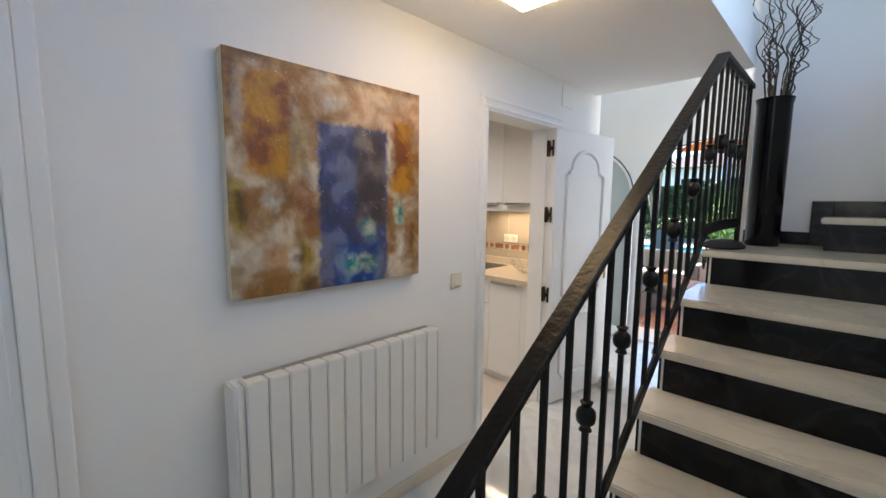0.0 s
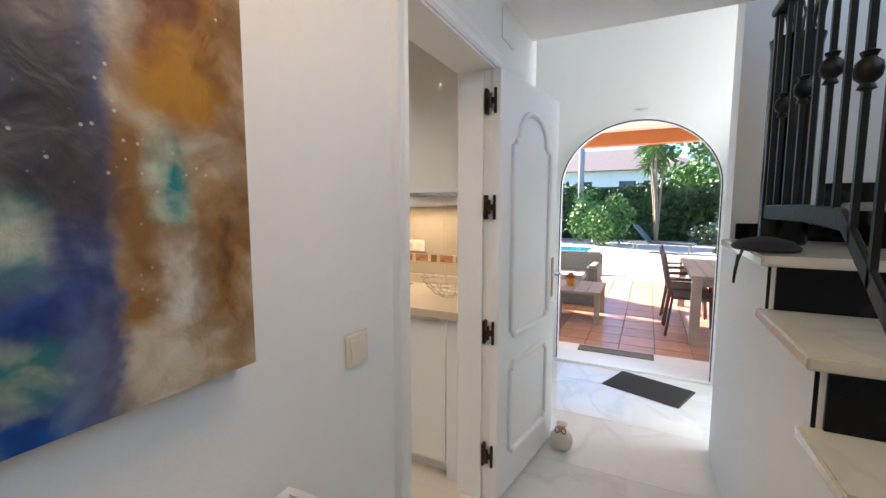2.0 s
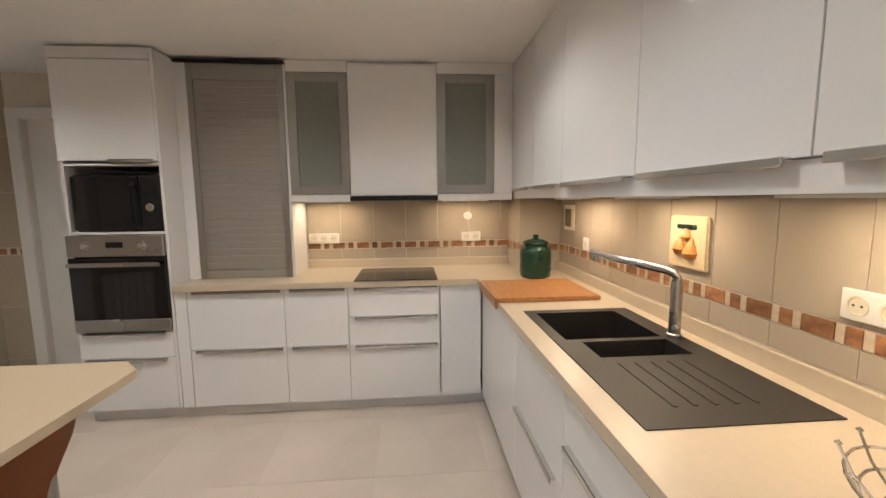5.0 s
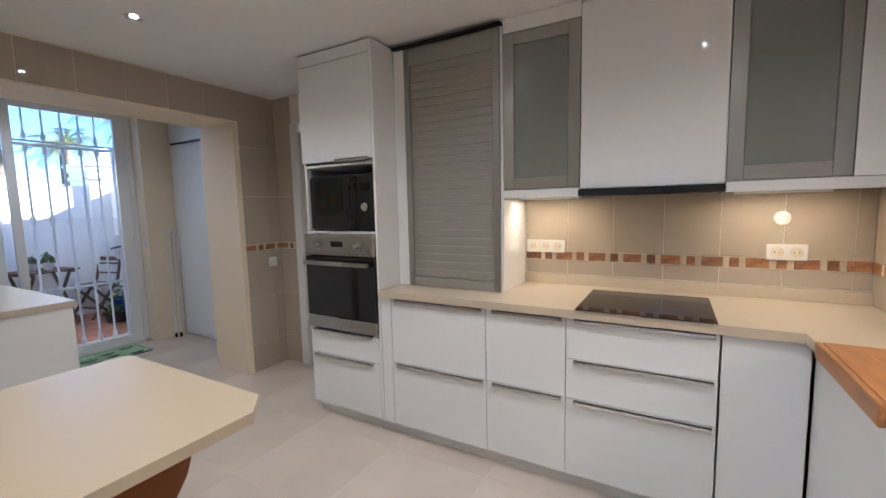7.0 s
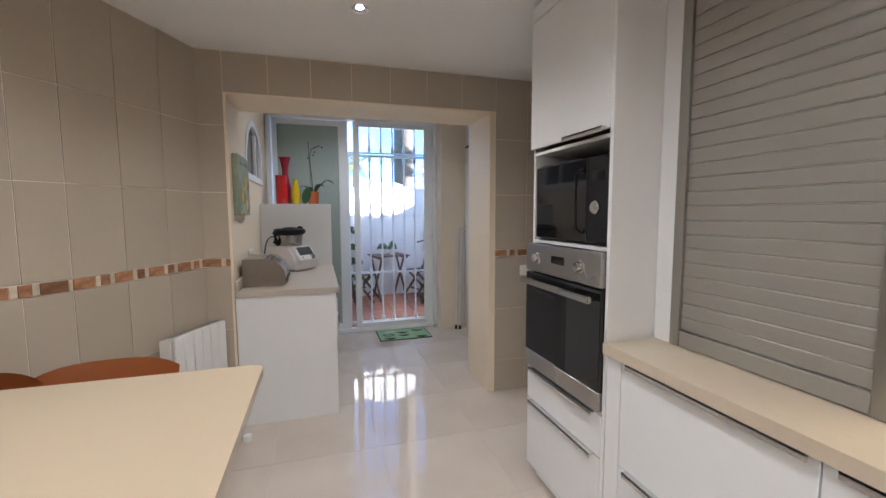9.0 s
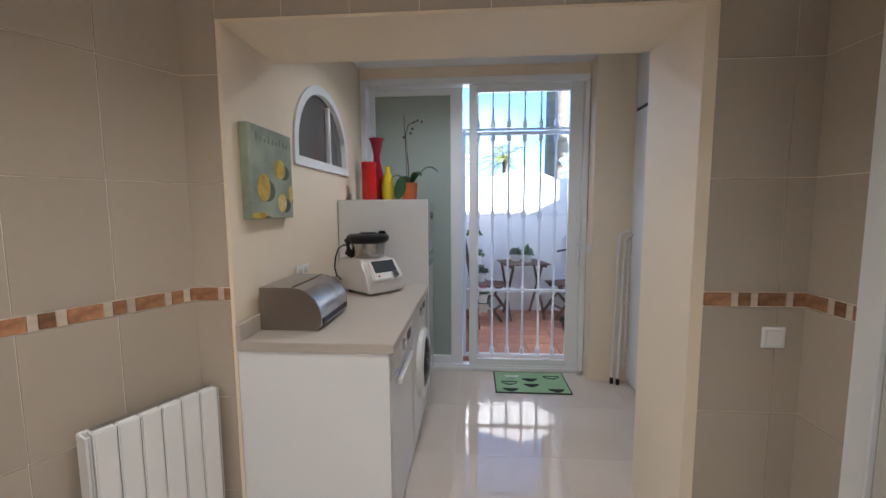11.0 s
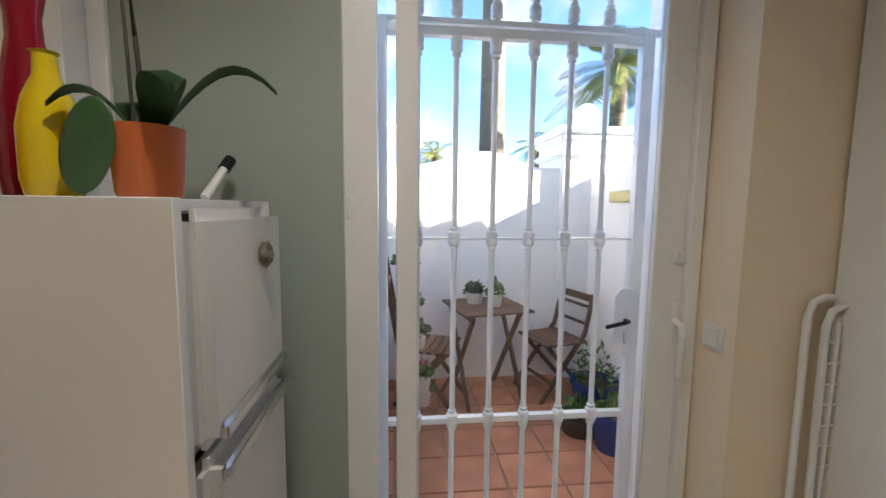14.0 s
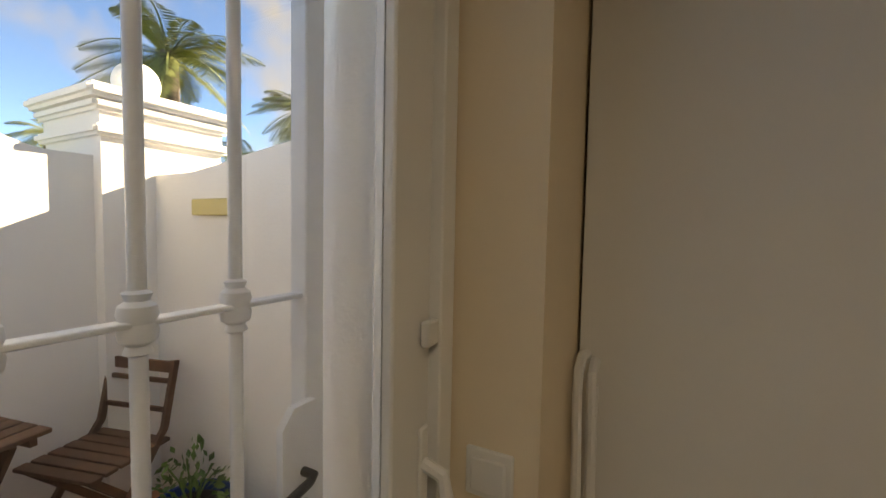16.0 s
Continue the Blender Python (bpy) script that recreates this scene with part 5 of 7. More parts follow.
HAM = mat("hammered_black_iron", (0.009, 0.008, 0.007), 0.35, 0.0, 0.2, 60, 1.0, 55, spec=0.2)
part("handrail", bar([(0.98, 0.912), (1.08, 0.98), (2.83, 2.165), (3.55, 2.172)], 0.052, 0.026), HAM, rail, "hammered black handrail")
part("stringer", bar([(1.20, 0.226), (2.78, 1.388), (3.05, 1.40), (3.55, 1.40)], 0.014, 0.055), IRON, rail)
ys = [1.16 + 0.112 * k for k in range(22)]
for k, y in enumerate(ys):
    z0, z1 = sill_z(y) - 0.02, rail_z(y) - 0.012
    if y > 2.78:
        z0 = 1.40
    b = part("baluster", bx(RX - 0.007, RX + 0.007, y - 0.007, y + 0.007, z0, z1), IRON, rail)
    if k % 2 == 0:
        zm = z0 + (z1 - z0) * 0.52
        part("collar", lathe(B(), [(0.008, -0.045), (0.018, -0.040), (0.012, -0.028), (0.024, -0.016), (0.027, 0), (0.024, 0.016), (0.012, 0.028), (0.018, 0.040), (0.008, 0.045)], (RX, y, zm), 12), IRON, b)
part("newel", bx(RX - 0.02, RX + 0.02, 1.06, 1.10, 0.0, 0.97, 0.003), IRON, rail)
part("end_post", bx(RX - 0.012, RX + 0.012, 3.535, 3.56, 1.262, 2.16, 0.002), IRON, rail)
# tall vase with curled branches
t = thing("floor_vase", "tall slim glossy black vase with curled dry branches on the landing", "vase", (1.40, 3.72, 1.26))
part("vase", lathe(B(), [(0.082, 0), (0.086, 0.01), (0.086, 0.82), (0.092, 0.85), (0.094, 0.86), (0.086, 0.86), (0.080, 0.84), (0.078, 0.3)], (1.40, 3.72, 1.2605), 32), mat("black_lacquer", (0.004, 0.004, 0.005), 0.14, 0, 0.05, 6, spec=0.3), t)
TWIG = mat("dried_twig", (0.16, 0.11, 0.065), 0.8, 0, 0.3, 20, each=0.5)
TWIGD = mat("dark_curled_twig", (0.03, 0.022, 0.018), 0.7, 0, 0.3, 20)
rng = random.Random(5)
for k in range(22):
    a, r0 = rng.uniform(0, 6.28), rng.uniform(0, 0.05)
    ph, am, ln, sp = rng.uniform(0, 6.28), rng.uniform(0.012, 0.035), rng.uniform(0.5, 1.0), rng.uniform(0.04, 0.16)
    pts = []
    for j in range(22):
        s = j / 21
        w = am * min(1, max(0, (s - 0.25) * 4))
        pts.append((1.40 + r0 * math.cos(a) + sp * s * math.cos(a) + w * math.cos(ph + s * 24), 3.72 + r0 * math.sin(a) + sp * s * math.sin(a) + w * math.sin(ph + s * 24), 2.0 + s * ln))
    part("branch", tube(B(), pts, 0.0055, 5, False, 0.002), TWIG if k % 2 else TWIGD, t)
t = thing("cap_with_strap", "black folded cap with hanging strap on the landing edge", "cap", (1.33, 3.25, 1.26))
bm = lathe(B(), [(0.0, 0.0), (0.10, 0.003), (0.105, 0.012), (0.08, 0.035), (0.03, 0.048), (0.0, 0.05)], (0, 0, 0), 20, Matrix.Diagonal((1.0, 1.5, 1.0, 1)))
bmesh.ops.translate(bm, vec=(1.27, 3.36, 1.2605), verts=bm.verts[:])
FELT = mat("black_felt", (0.012, 0.012, 0.015), 0.85, 0, 0.2, 40, 0.3, 150)
part("crown", bm, FELT, t)
part("strap", tube(B(), [(1.20, 3.33, 1.27), (1.185, 3.33, 1.22), (1.180, 3.345, 1.16), (1.182, 3.365, 1.13), (1.185, 3.375, 1.17), (1.19, 3.36, 1.24)], 0.005, 6), FELT, t)
t = thing("framed_picture", "small picture in a wooden frame on the landing wall", "picture", (2.05, 3.96, 2.6))
part("frame", bx(1.86, 2.3, 3.945, 3.968, 2.16, 2.75, 0.004), OAK, t)
part("image", bx(1.90, 2.26, 3.942, 3.9455, 2.20, 2.71), mat("ochre_print", (0.45, 0.28, 0.10), 0.5, 0, 0.3, 8), t)

# ---- laundry ----
# sliding garden door
t = tagged(new("window_sliding_door"), "white sliding door frame with clear and frosted panes", "", "", "structure")
DX0, DX1 = -2.74, -0.865
bm = B()
box(bm, DX0, DX1, -2.36, -2.225, 2.415, 2.47, 0.003)
box(bm, DX0, DX0 + 0.045, -2.36, -2.225, 0, 2.415, 0.003)
box(bm, DX1 - 0.05, DX1, -2.36, -2.225, 0, 2.415, 0.003)
box(bm, DX0 + 0.045, DX1 - 0.05, -2.36, -2.225, 0, 0.03, 0.003)
box(bm, DX0 + 0.045, DX1 - 0.05, -2.245, -2.235, 0.03, 0.045)
part("frame", bm, PVC, t)


def sliding_leaf(x0, x1, y0, y1, w0, w1, pane, name):
    """A sash from x0 to x1 with stiles w0 and w1 wide."""
    bm = B()
    box(bm, x0, x0 + w0, y0, y1, 0.035, 2.41, 0.004)
    box(bm, x1 - w1, x1, y0, y1, 0.035, 2.41, 0.004)
    box(bm, x0 + w0, x1 - w1, y0, y1, 0.035, 0.10, 0.004)
    box(bm, x0 + w0, x1 - w1, y0, y1, 2.35, 2.41, 0.004)
    s = part("sash", bm, PVC, t)
    p = part("pane", bx(x0 + w0, x1 - w1, (y0 + y1) / 2 - 0.003, (y0 + y1) / 2 + 0.003, 0.10, 2.35), pane, s, name)
    return s, p


s, p = sliding_leaf(-1.717, -0.92, -2.345, -2.305, 0.104, 0.05, FROST, "frosted green glass pane")
s, p = sliding_leaf(-2.695, -1.772, -2.285, -2.245, 0.105, 0.066, CLEAR, "clear glass pane")
p.visible_shadow = False
part("finger_latch", bx(-1.640, -1.622, -2.305, -2.295, 1.42, 1.49, 0.003), PVC, t, "small white finger latch")
h = part("pull_handle", bx(-2.685, -2.660, -2.245, -2.238, 0.98, 1.16, 0.003), PVC, s)
part("lever", tube(B(), [(-2.672, -2.24, 1.10), (-2.672, -2.205, 1.09), (-2.668, -2.195, 1.06), (-2.668, -2.195, 0.93)], 0.011, 8), PVC, h)
part("latch", bx(-2.69, -2.655, -2.240, -2.225, 1.29, 1.33, 0.003), PVC, s)
# iron gate outside
gate = thing("iron_gate", "white painted iron security gate with turned knuckles", "gate", (-2.2, -2.52, 0))
GY = -2.50
bm = B()
box(bm, -2.70, -2.655, GY - 0.02, GY + 0.02, 0.03, 2.10, 0.003)
box(bm, -1.74, -1.70, GY - 0.02, GY + 0.02, 0.03, 2.10, 0.003)
box(bm, -2.655, -1.74, GY - 0.02, GY + 0.02, 2.045, 2.075, 0.003)
box(bm, -2.655, -1.74, GY - 0.02, GY + 0.02, 0.03, 0.06, 0.003)
part("gate_frame", bm, IRON_WHITE, gate)
for z, hh in ((0.655, 0.012), (1.347, 0.004)):
    part("rail", bx(-2.655, -1.74, GY - 0.014, GY + 0.014, z - hh, z + hh, 0.002), IRON_WHITE, gate)
KN = [(0.010, -0.042), (0.017, -0.038), (0.013, -0.028), (0.021, -0.022), (0.023, -0.010), (0.019, 0.0), (0.023, 0.010), (0.021, 0.022), (0.013, 0.028), (0.017, 0.038), (0.010, 0.042)]
for x in (-2.532, -2.398, -2.258, -2.120, -1.980, -1.845):
    b = part("bar", cyl(B(), (x, GY, 0.06), (x, GY, 2.045), 0.0105, seg=10), IRON_WHITE, gate)
    for z in (0.09, 0.655, 1.347, 2.02):
        part("knuckle", lathe(B(), KN, (x, GY, z), 12), IRON_WHITE, b)
lk = part("lock_box", prism(B(), [(-2.665, 0.90), (-2.615, 0.90), (-2.59, 0.93), (-2.59, 1.13), (-2.615, 1.16), (-2.665, 1.16)], "y", GY + 0.02, GY + 0.035), IRON_WHITE, gate, "white lock box")
part("lever", tube(B(), [(-2.635, GY + 0.035, 1.04), (-2.635, GY + 0.06, 1.04), (-2.62, GY + 0.066, 1.038), (-2.545, GY + 0.064, 1.022)], 0.008), BLACK, lk, "black lever")
part("keyhole", bx(-2.641, -2.629, GY + 0.034, GY + 0.041, 0.95, 0.99, 0.002), CHROME, lk)
tr = thing("iron_transom", "white iron grille over the gate", "grille", (-2.2, GY, 2.1))
for x in (-2.532, -2.398, -2.258, -2.120, -1.980, -1.845):
    b = part("bar", cyl(B(), (x, GY, 2.10), (x, GY, 2.52), 0.0105, seg=10), IRON_WHITE, tr)
    part("knuckle", lathe(B(), KN, (x, GY, 2.14), 12), IRON_WHITE, b)
part("rail", bx(-2.74, -0.9, GY - 0.014, GY + 0.014, 2.085, 2.104, 0.002), IRON_WHITE, tr)
# half-moon window
t = tagged(new("window_half_moon"), "half-moon window with white frame and dark panes", "", "", "structure")
bm = B()
inn = [(MY0 + 0.05, MZ0 + 0.05), (MY0 + 0.05, MZS)] + arc(mcy, MZS, mry - 0.05, MZ1 - MZS - 0.05, 180, 0, 24)[1:-1] + [(MY1 - 0.05, MZS), (MY1 - 0.05, MZ0 + 0.05)]
for k in range(len(moon)):
    k2 = (k + 1) % len(moon)
    q = [bm.verts.new((xx, p[0], p[1])) for xx in (-0.872, -0.80) for p in (moon[k], moon[k2], inn[k2], inn[k])]
    for f in ((0, 1, 2, 3), (7, 6, 5, 4), (0, 4, 5, 1), (3, 2, 6, 7)):
        bm.faces.new([q[j] for j in f])
bmesh.ops.remove_doubles(bm, verts=bm.verts[:], dist=1e-5)
part("frame", bm, PVC, t)
part("pane", prism(B(), inn, "x", -0.838, -0.832), mat("dark_mirror_glass", (0.11, 0.10, 0.10), 0.02, 0, 0, 3, spec=1.0), t, "dark reflecting glass")
part("mullion", bx(-0.868, -0.84, -1.475, -1.447, MZ0 + 0.05, 2.06, 0.003), PVC, t)
# worktop run
t = thing("laundry_worktop", "greige worktop over the washing machines", "worktop", (-1.18, -0.95, 0.85))
part("slab", bx(-1.50, -0.865, -1.575, -0.285, 0.848, 0.886, 0.003, 2), COUNTER_GREY, t)
part("upstand", bx(-0.885, -0.865, -1.575, -0.285, 0.886, 0.955, 0.002), COUNTER_GREY, t)
solo("laundry_end_board", bx(-1.48, -0.865, -0.325, -0.295, 0, 0.848, 0.001), CARCASS, "white end board under the laundry worktop", "board", (-1.18, -0.31, 0))


def washer(y0, y1, z1, name, label, porthole):
    t = thing(name, label, "washing machine", (-1.17, (y0 + y1) / 2, 0), "laundry machines")
    part("body", bx(-1.455, -0.90, y0, y1, 0.01, z1, 0.008, 2), PLASTICW, t)
    f = part("front", bx(-1.475, -1.452, y0 + 0.003, y1 - 0.003, 0.02, z1 - 0.14, 0.008, 2), PLASTICW, t)
    c = part("control_panel", bx(-1.478, -1.452, y0 + 0.003, y1 - 0.003, z1 - 0.135, z1 - 0.004, 0.006, 2), PLASTICW, t)
    part("display", bx(-1.481, -1.476, y0 + 0.08, y0 + 0.20, z1 - 0.10, z1 - 0.05, 0.001), BLACKGLASS, c)
    part("drawer_pull", bx(-1.481, -1.476, y1 - 0.2, y1 - 0.05, z1 - 0.11, z1 - 0.04, 0.002), IVORY, c)
    rot = Matrix.Rotation(radians(-90), 4, "Y")
    ym, zm = (y0 + y1) / 2, 0.45
    part("dial", lathe(B(), [(0.028, 0), (0.028, 0.015), (0.022, 0.022), (0, 0.022)], (-1.478, ym + 0.02, z1 - 0.07), 20, rot), CHROME, c)
    if porthole:
        d = part("door_ring", lathe(B(), [(0.215, 0), (0.21, 0.03), (0.19, 0.045), (0.165, 0.035), (0.15, 0.012)], (-1.475, ym, zm), 36, rot), PLASTICW, t)
        part("glass", lathe(B(), [(0.165, 0.028), (0.14, 0.045), (0.08, 0.06), (0, 0.064)], (-1.475, ym, zm), 36, rot), BLACKGLASS, d, "dark domed porthole glass")
    else:
        part("handle", bx(-1.50, -1.475, y0 + 0.12, y1 - 0.12, z1 - 0.20, z1 - 0.17, 0.006, 2), PLASTICW, f)
    return t


washer(-0.94, -0.345, 0.845, "dishwasher", "white front machine under the worktop end", False)
washer(-1.555, -0.955, 0.845, "washing_machine", "white washing machine with a dark porthole door", True)
# upright fridge behind a white board
solo("fridge_side_board", bx(-1.495, -0.867, -1.600, -1.578, 0, 1.470, 0.001), CARCASS, "white side board beside the small fridge", "board", (-1.18, -1.59, 0))
solo("fridge_top_board", bx(-1.43, -0.867, -2.18, -1.602, 1.450, 1.470, 0.001), CARCASS, "white board over the small fridge", "board", (-1.18, -1.89, 1.45))
t = thing("small_fridge", "white two-door fridge freezer with rounded door edges", "fridge", (-1.2, -1.9, 0))
part("body", bx(-1.415, -0.90, -2.13, -1.715, 0.02, 1.44, 0.006), PLASTICW, t)
for z0, z1 in ((0.05, 1.02), (1.035, 1.455)):
    d = part("door", bx(-1.472, -1.418, -2.14, -1.710, z0, z1, 0.022, 4), FRIDGEW, t)
    zs = z1 - 0.05 if z0 < 0.5 else z0 + 0.012
    part("handle", bx(-1.486, -1.466, -2.12, -1.73, zs, zs + 0.035, 0.008, 2), CHROME, d, "chrome grip along the door edge")
    part("gasket", bx(-1.4178, -1.4152, -2.12, -1.725, z0 + 0.01, z1 - 0.01), BLACK, d, "dark rubber door seal")
bm = lathe(B(), [(0, 0), (0.030, 0.002), (0.036, 0.010), (0.030, 0.020), (0.016, 0.026), (0, 0.027)], (0, 0, 0), 16)
for v in bm.verts:
    v.co *= 0.82 + 0.14 * math.sin(9 * v.co.x / 0.03) * math.cos(5 * v.co.y / 0.03)
bmesh.ops.transform(bm, matrix=Matrix.Translation((-1.472, -1.985, 1.352)) @ Matrix.Rotation(radians(-90), 4, "Y"), verts=bm.verts[:])
part("magnet", bm, mat("mottled_stone", (0.24, 0.22, 0.17), 0.8, 0, 0.4, 60, 0.6, 120, rgb2=(0.07, 0.07, 0.06)), t, "mottled stone fridge magnet")
t = thing("rolling_pin", "short pale stick with a black end lying on the fridge", "stick", (-1.275, -2.16, 1.471))
part("stick", cyl(B(), (-1.275, -2.160, 1.478), (-1.297, -2.240, 1.562), 0.011), CARCASS, t)
part("cap", cyl(B(), (-1.296, -2.237, 1.559), (-1.304, -2.265, 1.588), 0.016), BLACK, t)
# vases on the board
RED = mat("glossy_red_glass", (0.55, 0.012, 0.012), 0.08, 0, 0.1, 6)
RED2 = mat("dark_red_glass", (0.26, 0.008, 0.02), 0.08, 0, 0.1, 6)
YEL = mat("glossy_yellow_glass", (0.62, 0.46, 0.012), 0.08, 0, 0.06, 6)
GRN = mat("dark_green_cloth_pot", (0.02, 0.09, 0.05), 0.7, 0, 0.2, 30, 0.2, 90)
ORG = mat("orange_glazed_pot", (0.52, 0.12, 0.03), 0.4, 0, 0.08, 8)
solo("tall_vase", lathe(B(), [(0.048, 0), (0.053, 0.02), (0.053, 0.25), (0.055, 0.275), (0.049, 0.275), (0.047, 0.05)], (-1.045, -1.76, 1.471), 28), RED, "bright red straight glass vase", "vase", (-1.045, -1.76, 1.471))
solo("tall_vase", lathe(B(), [(0.050, 0), (0.056, 0.05), (0.05, 0.18), (0.028, 0.30), (0.027, 0.34), (0.045, 0.44), (0.06, 0.468), (0.054, 0.468), (0.02, 0.33)], (-1.07, -1.92, 1.471), 28), RED2, "dark red waisted glass vase", "vase", (-1.07, -1.92, 1.471))
solo("bottle_vase", lathe(B(), [(0.040, 0), (0.046, 0.03), (0.046, 0.12), (0.036, 0.17), (0.019, 0.21), (0.017, 0.245), (0.021, 0.25), (0.012, 0.25)], (-1.17, -1.83, 1.471), 28), YEL, "yellow bottle-shaped glass vase", "vase", (-1.17, -1.83, 1.471))
t = thing("orchid", "potted orchid stem with buds in an orange pot", "plant", (-1.335, -1.82, 1.471))
part("pot", lathe(B(), [(0.048, 0), (0.052, 0.01), (0.060, 0.125), (0.054, 0.125), (0.05, 0.08)], (-1.335, -1.82, 1.471), 24), ORG, t, "orange glazed pot")
LEAF = mat("dark_green_leaf", (0.03, 0.09, 0.03), 0.35, 0, 0.2, 12, each=0.1)
part("leaf", lathe(B(), [(math.sin(a) * 0.042, -math.cos(a) * 0.082) for a in np.linspace(0.02, 3.12, 13)], (-1.272, -1.765, 1.556), 20, Matrix.Diagonal((1.0, 0.22, 1.0, 1)) @ Matrix.Rotation(radians(-14), 4, "Y")), LEAF, t, "drooping dark green leaf")
for a0, ln in ((200, 0.2), (130, 0.14), (20, 0.12), (300, 0.11)):
    bm = B()
    ca, sn = math.cos(radians(a0)), math.sin(radians(a0))
    rows_ = []
    for j in range(9):
        s = j / 8
        w = 0.035 * math.sin(math.pi * min(1, s * 0.9 + 0.08))
        c = Vector((-1.335 + 0.02 * ca - (0 if a0 != 200 else -0.0), -1.82, 1.59)) + Vector((ca * ln * s, sn * ln * s, 0.16 * math.sin(s * 2.0) * ln / 0.2 - 0.05 * s * s))
        rows_.append([bm.verts.new(c + Vector((-sn * w * e, ca * w * e, -0.008 * abs(e)))) for e in (-1, 0, 1)])
    for a, b in zip(rows_, rows_[1:]):
        for i in range(2):
            bm.faces.new((a[i], a[i + 1], b[i + 1], b[i]))
    bmesh.ops.solidify(bm, geom=bm.faces[:], thickness=0.002)
    part("leaf", bm, LEAF, t)
STEM = mat("orchid_stem", (0.035, 0.03, 0.02), 0.6, 0, 0.2, 20)
part("stem", tube(B(), [(-1.335, -1.82, 1.58), (-1.325, -1.82, 1.75), (-1.31, -1.825, 1.95), (-1.33, -1.83, 2.02), (-1.40, -1.83, 2.05)], 0.004, 6), STEM, t)
part("support", cyl(B(), (-1.32, -1.81, 1.58), (-1.30, -1.82, 2.09), 0.003, seg=6), STEM, t)
for p in ((-1.40, -1.83, 2.05), (-1.37, -1.825, 2.035), (-1.43, -1.83, 2.04), (-1.345, -1.84, 1.96), (-1.295, -1.83, 1.93), (-1.36, -1.83, 1.99)):
    part("bud", lathe(B(), [(0, -0.010), (0.008, -0.004), (0.009, 0.004), (0, 0.012)], p, 8), STEM, t)
# lemon picture
def lemon_canvas():
    m = mat("painted_sage_ground", (0.36, 0.40, 0.29), 0.6, 0, 0.12, 7, 0.2, 60, rgb2=(0.22, 0.26, 0.19))
    return m


t = thing("lemon_painting", "sage green canvas painted with yellow lemons", "painting", (-0.865, -0.59, 1.565))
part("canvas", bx(-0.90, -0.862, -0.785, -0.39, 1.37, 1.765, 0.003), lemon_canvas(), t)
LEM = mat("painted_lemon_yellow", (0.70, 0.52, 0.10), 0.6, 0, 0.15, 16, rgb2=(0.46, 0.27, 0.02))
LEMC = mat("painted_lemon_flesh", (0.70, 0.62, 0.32), 0.6, 0, 0.15, 30, rgb2=(0.60, 0.42, 0.06))
SHAD = mat("painted_dark_green", (0.10, 0.12, 0.08), 0.7, 0, 0.2, 18)
for y, z, ry, rz, mt in ((-0.50, 1.505, 0.055, 0.06, LEM), (-0.655, 1.595, 0.052, 0.045, LEM), (-0.665, 1.44, 0.045, 0.042, LEMC), (-0.76, 1.485, 0.022, 0.04, LEM), (-0.45, 1.385, 0.06, 0.014, LEM)):
    part("lemon_shadow", prism(B(), [(min(-0.392, max(-0.783, y - 0.035 + ry * 1.2 * math.cos(a))), max(1.372, z - 0.012 + rz * 0.8 * math.sin(a))) for a in np.linspace(0, 2 * math.pi, 21)[:-1]], "x", -0.9012, -0.9002), SHAD, t)
    part("lemon", prism(B(), [(min(-0.392, max(-0.783, y + ry * math.cos(a))), max(1.372, z + rz * math.sin(a))) for a in np.linspace(0, 2 * math.pi, 25)[:-1]], "x", -0.9022, -0.9014), mt, t)
# unreadable pale writing across its head
for k in range(9):
    part("writing_stroke", bx(-0.9016, -0.9002, -0.74 + k * 0.035, -0.730 + k * 0.035, 1.70, 1.715 + 0.010 * (k % 3)), mat("painted_grey_green", (0.22, 0.25, 0.18), 0.7, 0, 0.2, 18), t)
socket_plate((-0.865, -0.935, 1.065), "-x", 2)
# bread bin
t = thing("bread_bin", "brushed steel roll-top bread bin on the worktop", "bread bin", (-1.01, -0.63, 0.887))
prof = [(-0.885, 0.889), (-1.13, 0.889), (-1.155, 0.905)] + [(-1.155, 0.95)] + [(-1.02 - 0.135 * math.cos(radians(a)), 0.95 + 0.125 * math.sin(radians(a))) for a in range(10, 91, 8)] + [(-0.885, 1.075)]
part("body", prism(B(), prof, "y", -0.80, -0.455), STEEL, t)
for y0, y1 in ((-0.812, -0.80), (-0.455, -0.443)):
    part("end_cap", prism(B(), prof, "y", y0, y1), mat("dull_steel_cap", (0.30, 0.27, 0.24), 0.3, 0.9, 0.04, 8), t)
part("front_slot", bx(-1.160, -1.150, -0.79, -0.465, 0.912, 0.938, 0.003), BLACK, t, "dark finger slot")
part("lid_seam", tube(B(), [(-1.03, -0.80, 1.0765), (-1.03, -0.455, 1.0765)], 0.0025, 6), BLACK, t)
# cooking robot
SCREENGLASS = mat("grey_screen_glass", (0.07, 0.075, 0.08), 0.12, 0, 0.0, 5)
t = thing("cooking_robot", "white kitchen machine with screen and steel bowl", "food processor", (-1.12, -1.36, 0.886))
RB = mat("pale_pink_white_plastic", (0.72, 0.68, 0.66), 0.25, 0, 0.01, 4)
mr_ = Matrix.Translation((-1.13, -1.36, 0)) @ Matrix.Rotation(radians(-40), 4, "Z")
bm = B()
lo = [(-0.17, -0.13), (0.16, -0.13), (0.18, 0.0), (0.16, 0.13), (-0.17, 0.13)]
secs = [(0.897, 1.06), (0.94, 1.10), (1.015, 1.06), (1.082, 0.95), (1.096, 0.85)]
rings = []
